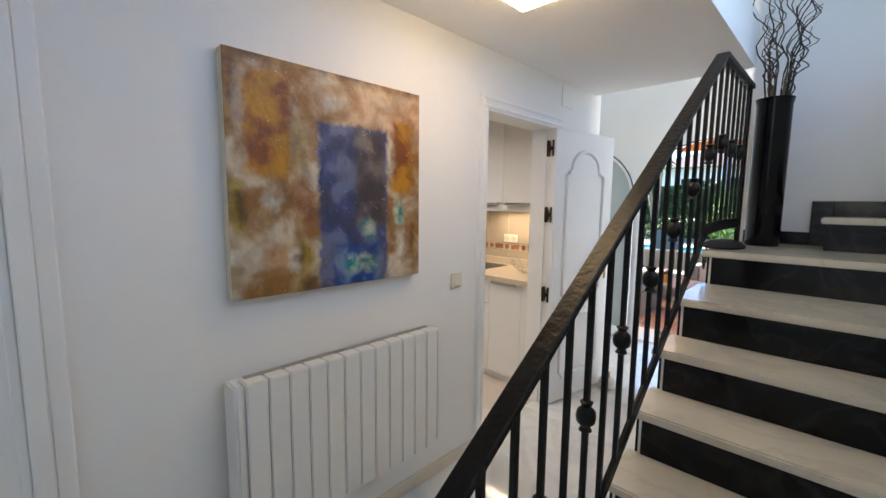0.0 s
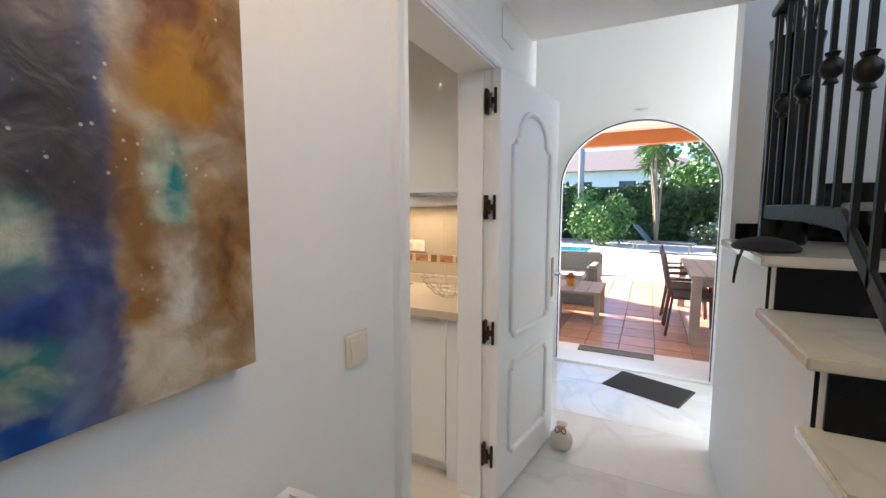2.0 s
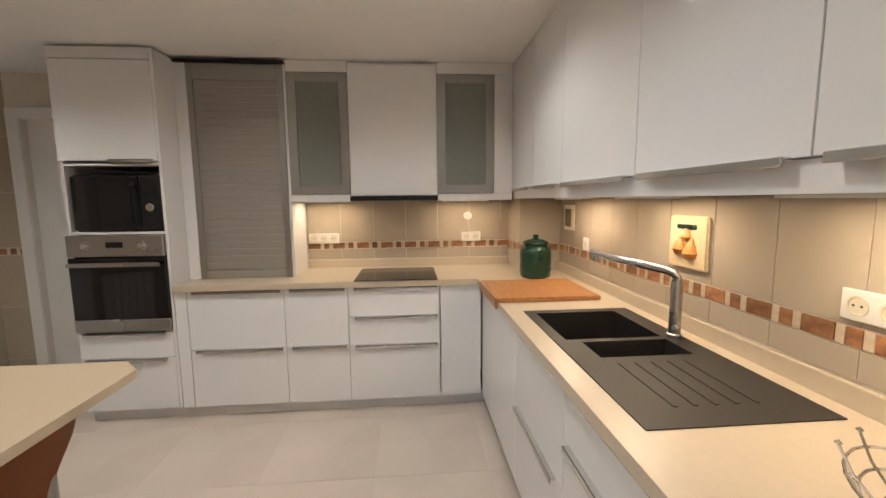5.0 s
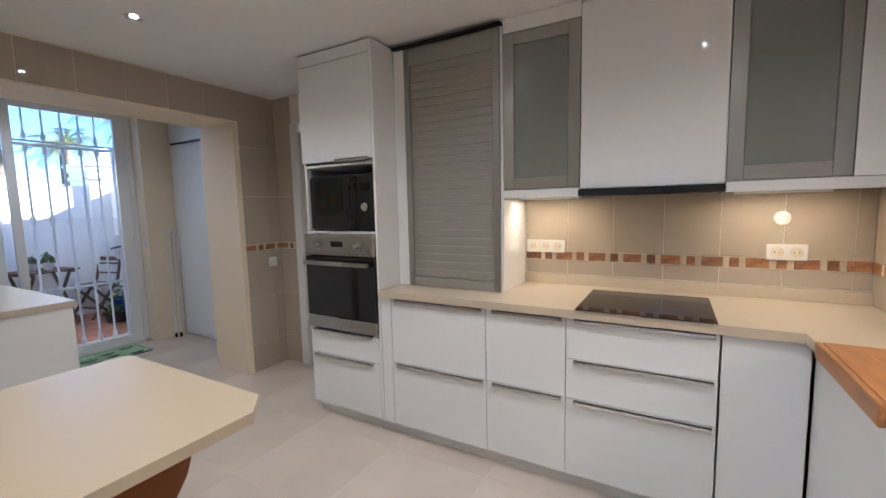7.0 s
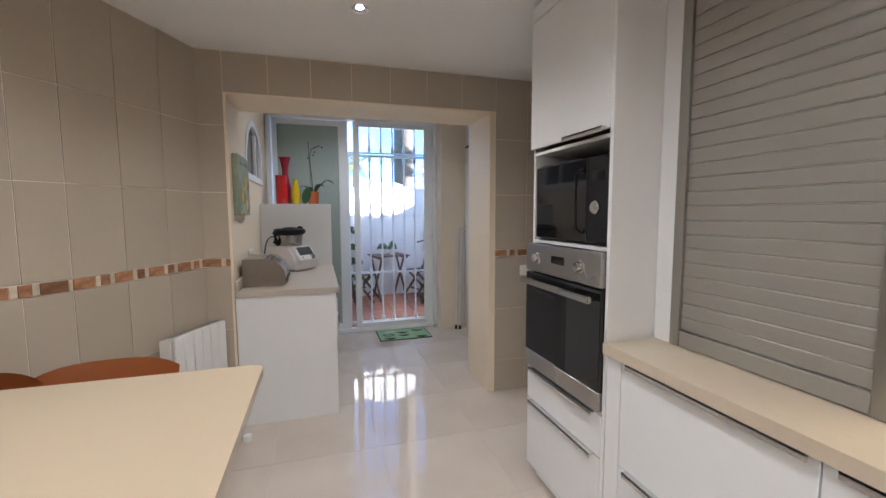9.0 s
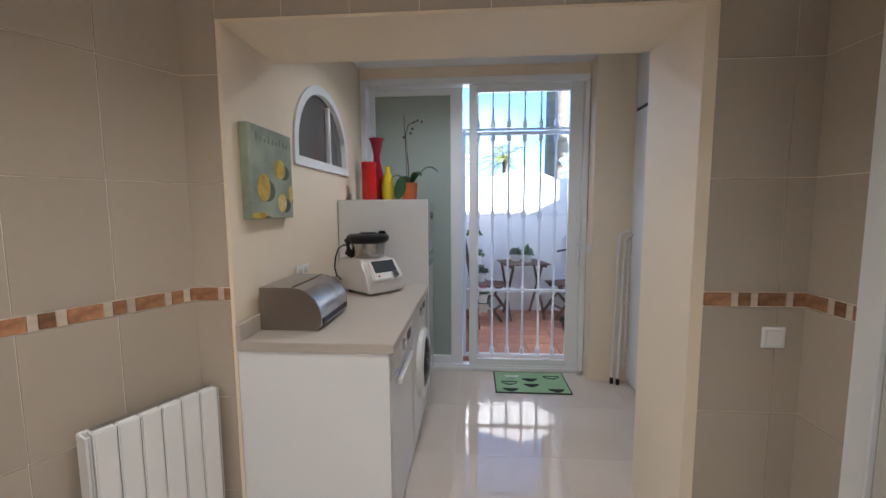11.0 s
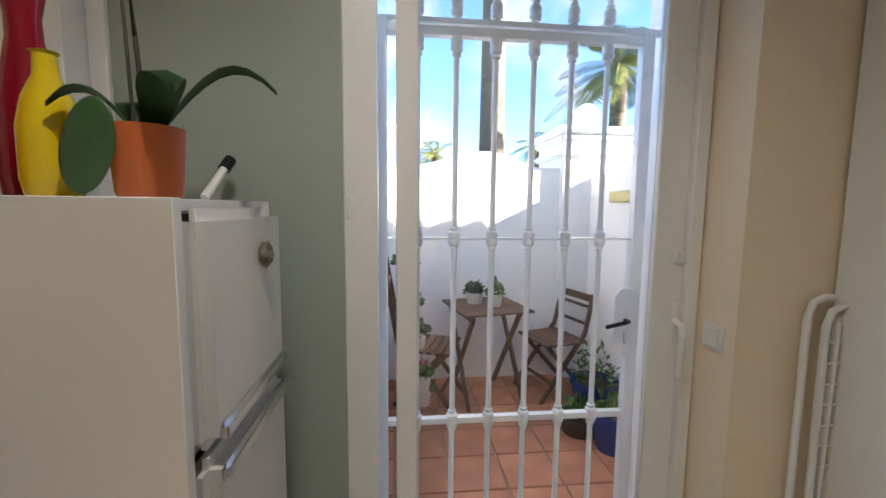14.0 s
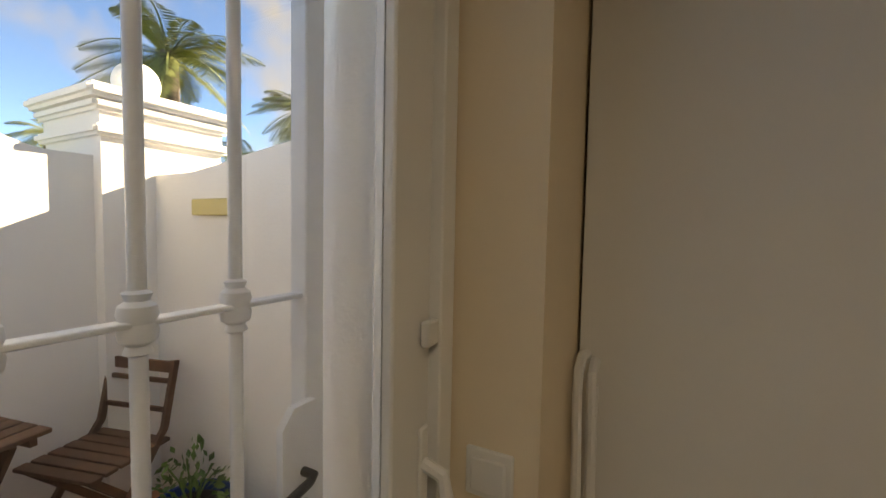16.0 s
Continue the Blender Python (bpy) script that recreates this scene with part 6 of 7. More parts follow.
for z, s in secs:
    rings.append([bm.verts.new(mr_ @ Vector((-(x * s) - (0.02 if z < 1.0 else 0.0) + (0.05 if x > 0 and z > 1.03 else 0), y * s, z))) for x, y in lo])
for a, b in zip(rings, rings[1:]):
    for k in range(5):
        bm.faces.new((a[k], a[(k + 1) % 5], b[(k + 1) % 5], b[k]))
bm.faces.new(rings[0])
bm.faces.new(rings[-1])
bmesh.ops.bevel(bm, geom=bm.edges[:], offset=0.016, segments=3, affect="EDGES", clamp_overlap=True)
part("body", bm, RB, t)
tilt = mr_ @ Matrix.Translation((-0.172, 0.0, 1.033)) @ Matrix.Rotation(radians(38), 4, "Y")
sc_ = part("screen_surround", box(B(), -0.008, 0.012, -0.108, 0.112, -0.072, 0.074, 0.008, 3, tilt), PLASTICW, t)
part("screen", box(B(), -0.0105, -0.007, -0.082, 0.086, -0.022, 0.062, 0.002, 1, tilt), SCREENGLASS, sc_, "dark touch screen")
bm = lathe(B(), [(0.024, 0), (0.024, 0.016), (0.020, 0.020), (0, 0.020)], (0, 0, 0), 24, Matrix.Rotation(radians(-90), 4, "Y"))
bmesh.ops.transform(bm, matrix=tilt @ Matrix.Translation((-0.008, -0.045, -0.047)), verts=bm.verts[:])
part("dial", bm, CHROME, sc_)
bm = lathe(B(), [(0.006, 0), (0.006, 0.003), (0, 0.004)], (0, 0, 0), 14, Matrix.Rotation(radians(-90), 4, "Y"))
bmesh.ops.transform(bm, matrix=tilt @ Matrix.Translation((-0.008, 0.070, -0.045)), verts=bm.verts[:])
part("button", bm, RED, sc_, "small red button")
part("feet", bx(-1.24, -1.02, -1.44, -1.28, 0.8862, 0.899), BLACK, t)
bw = part("bowl", lathe(B(), [(0.092, 0), (0.100, 0.01), (0.112, 0.12), (0.106, 0.125)], (-1.13, -1.36, 1.094), 28), STEEL, t, "brushed steel mixing bowl")
part("lid", lathe(B(), [(0.113, -0.012), (0.128, 0.0), (0.136, 0.012), (0.134, 0.032), (0.118, 0.044), (0.06, 0.046), (0.05, 0.055), (0, 0.057)], (-1.13, -1.36, 1.203), 28), BLACK, bw, "black lid")
part("grip", tube(B(), [(-1.04, -1.32, 1.218), (-1.015, -1.30, 1.208), (-1.018, -1.30, 1.135), (-1.04, -1.32, 1.115)], 0.026, 8), BLACK, bw)
part("knob", bx(-1.24, -1.19, -1.42, -1.38, 1.233, 1.266, 0.008, 2), BLACK, bw)
part("cable", tube(B(), [(-1.02, -1.31, 1.18), (-0.985, -1.30, 1.18), (-0.955, -1.30, 1.16), (-0.935, -1.30, 1.11), (-0.925, -1.30, 1.04), (-0.935, -1.31, 0.98), (-0.975, -1.33, 0.94)], 0.005, 6), BLACK, t)
# tall cupboards and fridge on the other side
t = thing("tall_cabinet", "tall glossy white cupboard beside the garden door", "cabinet", (-3.3, -1.7, 0))
part("body", bx(-3.62, -3.062, -2.07, -1.372, 0.0, 2.54), CARCASS, t)
part("door", bx(-3.06, -3.04, -2.068, -1.374, 0.03, 2.125, 0.0015), GLOSS, t)
part("upper_door", bx(-3.06, -3.04, -2.068, -1.374, 2.150, 2.535, 0.0015), GLOSS, t)
part("pull_groove", bx(-3.06, -3.046, -2.068, -1.374, 2.127, 2.148), BLACK, t, "dark pull groove")
t = thing("steel_fridge", "tall brushed steel fridge freezer", "fridge", (-3.3, -1.06, 0))
part("body", bx(-3.62, -3.06, -1.366, -0.768, 0.02, 2.10, 0.004), GREYMET, t)
for z0, z1 in ((0.06, 0.825), (0.84, 2.095)):
    d = part("door", bx(-3.055, -2.995, -1.364, -0.770, z0, z1, 0.012, 3), STEEL, t)
    part("handle", tube(B(), [(-2.998, -0.85, z1 - 0.05 if z0 < 0.5 else z0 + 0.05), (-2.955, -0.85, z1 - 0.07 if z0 < 0.5 else z0 + 0.07), (-2.955, -0.85, z1 - 0.4 if z0 < 0.5 else z0 + 0.5), (-2.998, -0.85, z1 - 0.42 if z0 < 0.5 else z0 + 0.52)], 0.010, 8), STEEL, d)
solo("bridging_cabinet", bx(-3.62, -3.042, -1.368, -0.768, 2.12, 2.54, 0.0015), GLOSS, "glossy white cupboard over the fridge", "cabinet", (-3.3, -1.06, 2.12))
# folded drying rack
t = thing("drying_rack", "folded white wire clothes airer leaning by the cupboard", "clothes airer", (-2.98, -2.03, 0))
for k, (x, zt) in enumerate(((-2.945, 1.215), (-2.985, 1.195))):
    y = -2.055 + k * 0.02
    part("frame", tube(B(), [(x + 0.03, y + 0.03, 0.03), (x + 0.02, y + 0.02, 0.4), (x, y, zt - 0.06), (x - 0.015, y, zt - 0.015), (x - 0.05, y, zt), (x - 0.075, y + 0.005, zt)], 0.010, 8), IRON_WHITE, t)
    part("foot", cyl(B(), (x + 0.03, y + 0.03, 0.0), (x + 0.03, y + 0.03, 0.05), 0.014, seg=10), BLACK, t)
for k in range(16):
    z = 0.16 + k * 0.062
    part("wire", tube(B(), [(-2.985, -2.03, z), (-3.035, -2.028, z)], 0.0035, 6), IRON_WHITE, t)
part("inner_rail", tube(B(), [(-3.0, -2.025, 0.1), (-3.02, -2.03, 1.15)], 0.006, 6), IRON_WHITE, t)
t = thing("light_switch", "white rocker switch on the reveal beside the garden door", "switch", (-2.745, -2.155, 1.07))
part("plate", bx(-2.745, -2.736, -2.196, -2.114, 1.03, 1.112, 0.003), PLASTICW, t)
part("rocker", bx(-2.737, -2.729, -2.185, -2.125, 1.042, 1.10, 0.003), PLASTICW, t)
solo("floor_stop", lathe(B(), [(0.026, 0), (0.028, 0.012), (0.024, 0.03), (0.016, 0.034), (0, 0.034)], (-2.70, -2.17, 0), 20), CHROME, "small round chrome floor stop", "door stop", (-2.70, -2.17, 0))
solo("round_floor_stop", lathe(B(), [(0.026, 0), (0.028, 0.012), (0.024, 0.035), (0.016, 0.04), (0, 0.04)], (-0.93, -0.10, 0), 20), PLASTICW, "small white floor puck by the radiator", "door stop", (-0.93, -0.10, 0))
# green mat with printed bowls
t = thing("kitchen_mat", "pale green mat with black printed bowls and border", "mat", (-2.27, -1.996, 0))
part("border", bx(-2.56, -1.98, -2.198, -1.795, 0.001, 0.007, 0.001), FELT, t)
part("field", bx(-2.55, -1.99, -2.188, -1.805, 0.0065, 0.0085), mat("pale_green_weave", (0.30, 0.47, 0.27), 0.9, 0, 0.1, 60, 0.3, 300), t)
for x, y, dark in ((-2.10, -1.87, 1), (-2.10, -1.99, 0), (-2.27, -2.06, 1), (-2.27, -1.955, 1), (-2.45, -1.87, 1), (-2.45, -2.11, 0), (-2.13, -2.12, 2)):
    mt = FELT if dark == 1 else mat("mat_print_white", (0.6, 0.66, 0.58), 0.9, 0, 0.1, 60)
    o = [(x + 0.062 * math.cos(radians(a)), y + (0.05 if True else 0) * math.sin(radians(a))) for a in range(0, 181, 12)]
    if dark == 0:
        part("printed_bowl", tube(B(), [(u, v, 0.009) for u, v in o], 0.004, 6, True), FELT, t)
    else:
        part("printed_bowl", prism(B(), o, "z", 0.0083, 0.0095), mt, t)
    part("printed_foot", bx(x - 0.022, x + 0.022, y + 0.048, y + 0.058, 0.0083, 0.0095), FELT, t)

# ---- patio ----
ground = struct("ground", bx(-160, 160, -160, 220, -0.6, -0.16), mat("dry_lawn", (0.13, 0.15, 0.05), 0.95, 0, 0.25, 0.6, 0.4, 30, rgb2=(0.08, 0.11, 0.03)), "lawn and earth")
struct("floor_patio", bx(-3.4, -0.86, -4.45, -2.36, -0.155, -0.012), MORTAR, "mortar bed of the patio")
PY = -4.40
bm = B()
top = [(-1.3, 1.785), (-1.80, 1.79)]
for k in range(25):
    u = k / 24
    top.append((-1.85 - 1.09 * u, 1.79 + 0.125 * math.sin(math.pi * u ** 1.25) ** 1.5))
top += [(-2.95, 1.79), (-3.4, 1.79)]
prism(bm, [(-3.4, -0.2), (-1.3, -0.2)] + top, "y", PY - 0.22, PY)
struct("wall_patio_back", bm, STUCCO, "white stuccoed garden wall with a curved top")
bm = B()
prism(bm, [(-2.62, -0.2), (-4.4, -0.2), (-4.4, 1.715), (-4.0, 1.72), (-3.8, 1.745), (-3.6, 1.78), (-3.3, 1.82), (-2.62, 1.84)], "x", -3.62, -3.36)
struct("wall_patio_west", bm, STUCCO, "white stuccoed side wall")
bm = B()
prism(bm, [(-2.62, -0.2), (-4.4, -0.2), (-4.4, 1.80), (-4.2, 1.845), (-3.95, 1.885), (-3.65, 1.905), (-3.2, 1.92), (-2.62, 1.945)], "x", -1.62, -1.37)
struct("wall_patio_east", bm, STUCCO, "white stuccoed side wall with a sweeping top")


def garden_pillar(x, y, lift):
    """A rendered pier with two mouldings and a ball on a short neck."""
    t = thing("gate_pillar", "white garden pillar with moulded cap and stone ball", "pillar", (x, y, 0), "garden wall pillars")
    def slab(name, half, z0, z1, bev=0.0):
        part(name, bx(x - half, x + half, y - half, y + half, z0, z1, bev, 2), STUCCO, t)
    slab("shaft", 0.305, -0.2, 1.90)
    slab("lower_moulding", 0.345, 1.88, 1.935, 0.016)
    slab("neck", 0.31, 1.93, 2.01)
    slab("upper_moulding", 0.345, 2.00, 2.06, 0.018)
    slab("cap", 0.375, 2.055, 2.12, 0.02)
    c = 0.12 + lift
    part("ball", lathe(B(), [(0.075, 0), (0.06, 0.02), (0.055, lift + 0.01)] + [(0.118 * math.cos(radians(a)), c + 0.118 * math.sin(radians(a))) for a in range(-62, 90, 10)] + [(0, c + 0.118)], (x, y, 2.118), 28), STUCCO, t, "stone ball finial")


garden_pillar(-3.425, -4.625, 0.02)
garden_pillar(-1.385, -4.68, 0.14)
solo("wall_lamp", bx(-3.36, -3.325, -3.95, -3.67, 1.505, 1.585, 0.006), mat("yellowed_plastic", (0.60, 0.50, 0.20), 0.4, 0, 0.05, 6), "yellowed bulkhead light on the side wall", "wall light", (-3.36, -3.8, 1.55))


def leaves_mesh(name, pts, size, material, seed=1, up=0.3):
    """Many small pointed leaves, one at each point."""
    r = np.random.RandomState(seed)
    n = len(pts)
    d = r.normal(size=(n, 3))
    d[:, 2] += up
    d /= np.linalg.norm(d, axis=1)[:, None]
    s = np.cross(d, r.normal(size=(n, 3)))
    s /= np.linalg.norm(s, axis=1)[:, None]
    k = (size * r.uniform(0.6, 1.3, n))[:, None]
    nn = np.cross(d, s)
    v = np.stack([pts - d * k * 0.5, pts + s * k * 0.28 + nn * k * 0.06, pts + d * k * 0.5, pts - s * k * 0.28 + nn * k * 0.06], 1).reshape(-1, 3)
    f = np.arange(n * 4).reshape(n, 4)
    me = bpy.data.meshes.new(name)
    me.from_pydata(v.tolist(), [], f.tolist())
    me.materials.append(material)
    return me


def foliage(name, rgb, rgb2, var=0.5):
    m = mat(name, rgb, 0.55, 0, 0.15, 1.5, rgb2=rgb2)
    n, l = m.node_tree.nodes, m.node_tree.links
    p = n["Principled BSDF"]
    src = p.inputs["Base Color"].links[0].from_node
    ge, mr2, mu = n.new("ShaderNodeNewGeometry"), n.new("ShaderNodeMapRange"), n.new("ShaderNodeMath")
    mr2.inputs["To Min"].default_value, mr2.inputs["To Max"].default_value = 1 - var, 1 + var
    mu.operation = "MULTIPLY"
    l.new(ge.outputs["Random Per Island"], mr2.inputs["Value"])
    old = src.inputs["Value"].links[0].from_socket
    l.new(old, mu.inputs[0])
    l.new(mr2.outputs["Result"], mu.inputs[1])
    l.new(mu.outputs["Value"], src.inputs["Value"])
    p.inputs["Subsurface Weight"].default_value = 0.0
    return m


GREENL = foliage("garden_foliage", (0.14, 0.25, 0.05), (0.07, 0.15, 0.03))
GREEND = foliage("hedge_foliage", (0.045, 0.095, 0.02), (0.02, 0.05, 0.012))
GREENP = foliage("palm_foliage", (0.26, 0.27, 0.08), (0.13, 0.16, 0.05), 0.35)
GREYG = foliage("grey_green_foliage", (0.16, 0.20, 0.11), (0.08, 0.12, 0.06))
BARK = mat("palm_bark", (0.20, 0.16, 0.125), 0.9, 0, 0.3, 2.2, 1.0, 9, rgb2=(0.085, 0.066, 0.052), stretch=(1, 1, 3.5))
BARK2 = mat("pale_bark", (0.26, 0.20, 0.14), 0.9, 0, 0.2, 8, 0.6, 30)
WPOT = mat("white_glazed_pot", (0.76, 0.73, 0.66), 0.35, 0, 0.03, 6)
BLUEPOT = mat("cobalt_glazed_pot", (0.02, 0.06, 0.25), 0.15, 0, 0.15, 6)


def potted(name, label, at, r, h, potmat, leafmat, n, spread, seed, flowers=None, lsize=0.05):
    t = thing(name, label, "potted plant", at)
    x, y, z = at
    part("pot", lathe(B(), [(r * 0.72, 0), (r * 0.76, h * 0.05), (r * 0.96, h * 0.85), (r * 1.06, h * 0.88), (r * 1.06, h), (r * 0.95, h), (r * 0.9, h * 0.85)], at, 24), potmat, t)
    part("soil", lathe(B(), [(r * 0.92, 0), (r * 0.5, 0.008), (0, 0.01)], (x, y, z + h * 0.86), 16), mat("potting_soil", (0.03, 0.02, 0.014), 0.95, 0, 0.3, 40), t)
    g = np.random.RandomState(seed)
    p = g.normal(size=(n, 3))
    p /= np.linalg.norm(p, axis=1)[:, None]
    p *= (g.uniform(0.25, 1, n) ** 0.6)[:, None] * np.array(spread)
    p[:, 2] = np.abs(p[:, 2])
    p += np.array([x, y, z + h * 0.9])
    o = new("leaves", leaves_mesh("leaves", p - np.array(base_of(t)), lsize, leafmat, seed))
    o.parent = t
    for k in range(5):
        q = p[g.randint(n)]
        part("stalk", tube(B(), [(x, y, z + h * 0.85), ((x + q[0]) / 2, (y + q[1]) / 2, (z + h + q[2]) / 2 + 0.01), tuple(q)], 0.004, 5), leafmat, t)
    if flowers:
        q = p[np.argsort(-p[:, 2])[:24]] - np.array(base_of(t)) + np.array([0, 0, lsize * 0.4])
        f = new("flowers", leaves_mesh("flowers", q, lsize * 0.8, flowers, seed + 1, 1.5))
        f.parent = t
    return t


def slatted_seat(bm_parent, w, d, z, n, m):
    for k in range(n):
        y = -d / 2 + (k + 0.5) * d / n
        part("slat", box(B(), -w / 2, w / 2, y - d / n * 0.42, y + d / n * 0.42, z - 0.018, z, 0.003, 1, m), TEAK, bm_parent)


def bistro_table(x, y, rz):
    t = thing("bistro_table", "folding slatted teak bistro table with crossed legs", "table", (x, y, 0))
    m = Matrix.Translation((x, y, 0)) @ Matrix.Rotation(radians(rz), 4, "Z")
    slatted_seat(t, 0.54, 0.54, 0.715, 7, m)
    for s in (-1, 1):
        part("rail", box(B(), s * 0.22 - 0.012, s * 0.22 + 0.012, -0.25, 0.25, 0.665, 0.697, 0.002, 1, m), TEAK, t)
        for q in (-1, 1):
            a, b = m @ Vector((s * (0.2 + 0.018 * q), q * 0.23, -0.005)), m @ Vector((s * (0.2 + 0.018 * q), -q * 0.20, 0.68))
            d = b - a
            mm2 = Matrix.Translation((a + b) / 2) @ d.to_track_quat("Z", "Y").to_matrix().to_4x4()
            part("leg", box(B(), -0.011, 0.011, -0.019, 0.019, -d.length / 2, d.length / 2, 0.002, 1, mm2), TEAK, t)
    return t


def stick(bm, a, b, w, h2):
    a, b = Vector(a), Vector(b)
    d = b - a
    mm2 = Matrix.Translation((a + b) / 2) @ d.to_track_quat("Z", "Y").to_matrix().to_4x4()
    return box(bm, -w / 2, w / 2, -h2 / 2, h2 / 2, -d.length / 2, d.length / 2, 0.002, 1, mm2)


def bistro_chair(x, y, rz):
    """A folding slatted chair that looks along its own +y."""
    t = thing("bistro_chair", "folding slatted teak garden chair", "chair", (x, y, 0), "patio chairs")
    m = Matrix.Translation((x, y, 0)) @ Matrix.Rotation(radians(rz), 4, "Z")
    slatted_seat(t, 0.40, 0.38, 0.445, 6, m)
    for s in (-1, 1):
        sx = s * 0.185
        part("back_post", stick(stick(B(), m @ Vector((sx, 0.22, 0)), m @ Vector((sx, -0.17, 0.50)), 0.02, 0.034), m @ Vector((sx, -0.165, 0.49)), m @ Vector((sx, -0.235, 0.80)), 0.02, 0.034), TEAK, t)
        part("rear_leg", stick(B(), m @ Vector((sx * 0.86, -0.24, 0)), m @ Vector((sx * 0.86, 0.16, 0.43)), 0.018, 0.032), TEAK, t)
    for z, yb, h2 in ((0.765, -0.232, 0.055), (0.70, -0.218, 0.022), (0.57, -0.19, 0.022)):
        part("back_rail", box(B(), -0.19, 0.19, yb - 0.008, yb + 0.008, z - h2 / 2, z + h2 / 2, 0.002, 1, m), TEAK, t)
    part("stretcher", box(B(), -0.18, 0.18, 0.10, 0.12, 0.12, 0.145, 0.002, 1, m), TEAK, t)
    return t


bistro_table(-2.44, -4.06, 12)
bistro_chair(-2.985, -4.10, -74)
bistro_chair(-2.02, -4.00, 70)
potted("potted_succulent", "small leafy plant in an oval white pot on the table", (-2.36, -4.12, 0.716), 0.075, 0.09, WPOT, GREYG, 160, (0.09, 0.08, 0.09), 3)
potted("potted_succulent", "small bushy plant in a square white pot", (-2.50, -4.02, 0.716), 0.055, 0.095, WPOT, GREENL, 160, (0.075, 0.075, 0.13), 4, None, 0.04)
# ladder stand with hanging pots
t = thing("plant_ladder", "leaning dark wooden ladder stand for pots", "plant stand", (-1.75, -3.7, 0))
for y in (-3.45, -3.85):
    part("upright", stick(B(), (-1.88, y, 0.0), (-1.66, y, 1.28), 0.03, 0.03), TEAK, t)
for z in (0.25, 0.48, 0.72, 0.98):
    x = -1.88 + 0.17 * z
    part("rung", stick(B(), (x, -3.44, z), (x, -3.86, z), 0.022, 0.022), TEAK, t)
PINK = mat("pink_petals", (0.62, 0.10, 0.20), 0.6, 0, 0.1, 20)
for k, (x, y, z, fl, lm) in enumerate(((-1.93, -3.62, 0.16, None, GREYG), (-1.92, -3.52, 0.30, PINK, GREENL), (-1.90, -3.70, 0.52, None, GREYG), (-1.85, -3.60, 0.74, None, GREENL), (-1.82, -3.76, 0.98, PINK, GREENL))):
    potted("hanging_pot_plant", "leafy plant in a white pot hooked on the stand", (x, y, z), 0.062, 0.11, WPOT, lm, 170, (0.09, 0.09, 0.10), 20 + k, fl, 0.042)
potted("potted_shrub", "wiry shrub in a cobalt blue glazed pot", (-3.14, -3.66, -0.002), 0.16, 0.27, BLUEPOT, GREENL, 150, (0.17, 0.17, 0.30), 31, None, 0.045)
potted("potted_shrub", "trailing plant in a blue glazed pot", (-3.08, -3.28, -0.002), 0.14, 0.24, BLUEPOT, GREENL, 150, (0.14, 0.14, 0.17), 33, None, 0.045)
potted("potted_succulent", "leafy plant in a dark shallow bowl", (-2.95, -3.48, -0.002), 0.14, 0.12, mat("dark_clay_bowl", (0.06, 0.035, 0.025), 0.5, 0, 0.1, 8), GREENL, 150, (0.14, 0.14, 0.14), 35, None, 0.05)


def palm(name, x, y, h, r, fr, n, seed, label, lean=0.0, droop=1.0):
    """A palm: ringed tapering trunk and a crown of feathered fronds."""
    t = thing(name, label, "palm tree", (x, y, -0.16))
    g = random.Random(seed)
    prof = []
    steps = int(h / 0.22)
    for k in range(steps + 1):
        z = k * h / steps
        q = r * (1.15 - 0.35 * z / h)
        prof += [(q * 1.025, z), (q * 0.985, z + h / steps * 0.6)]
    sh = Matrix.Identity(4)
    sh[0][2] = lean
    part("trunk", lathe(B(), prof, (x, y, -0.17), 14, sh), BARK, t)
    cx, cz = x + lean * h, h - 0.17
    V, F = [], []
    for k in range(n):
        az, el = g.uniform(0, 6.283), radians(g.uniform(-25, 75))
        ln = fr * g.uniform(0.8, 1.1)
        ca, sn = math.cos(az), math.sin(az)
        pts = []
        for j in range(13):
            s = j / 12
            rad = ln * (s * math.cos(el) + 0.12 * s)
            pts.append(Vector((cx + ca * rad, y + sn * rad, cz + ln * (s * math.sin(el) - droop * 0.55 * s * s))))
        for a, b in zip(pts, pts[1:]):
            i0 = len(V)
            V += [a + Vector((-sn, ca, 0)) * 0.012 * fr, b + Vector((-sn, ca, 0)) * 0.008 * fr, b - Vector((-sn, ca, 0)) * 0.008 * fr, a - Vector((-sn, ca, 0)) * 0.012 * fr]
            F.append((i0, i0 + 1, i0 + 2, i0 + 3))
        for j in range(3, 66):
            s = j / 66
            u = s * 12
            i = min(11, int(u))
            c = pts[i].lerp(pts[i + 1], u - i)
            d = (pts[i + 1] - pts[i]).normalized()
            L = ln * 0.22 * math.sin(math.pi * (0.12 + 0.82 * s))
            for e in (-1, 1):
                o = Vector((-sn * e, ca * e, -0.35 - 0.2 * g.random())) * L + d * L * 0.7
                i0 = len(V)
                V += [c, c + o * 0.5 + d * 0.0065 * fr, c + o, c + o * 0.5 - d * 0.0065 * fr]
                F.append((i0, i0 + 1, i0 + 2, i0 + 3))
    off = base_of(t)
    me = bpy.data.meshes.new("crown")
    me.from_pydata([tuple(v - off) for v in V], [], F)
    me.materials.append(GREENP)
    o = new("crown", me)
    o.parent = t
    return t


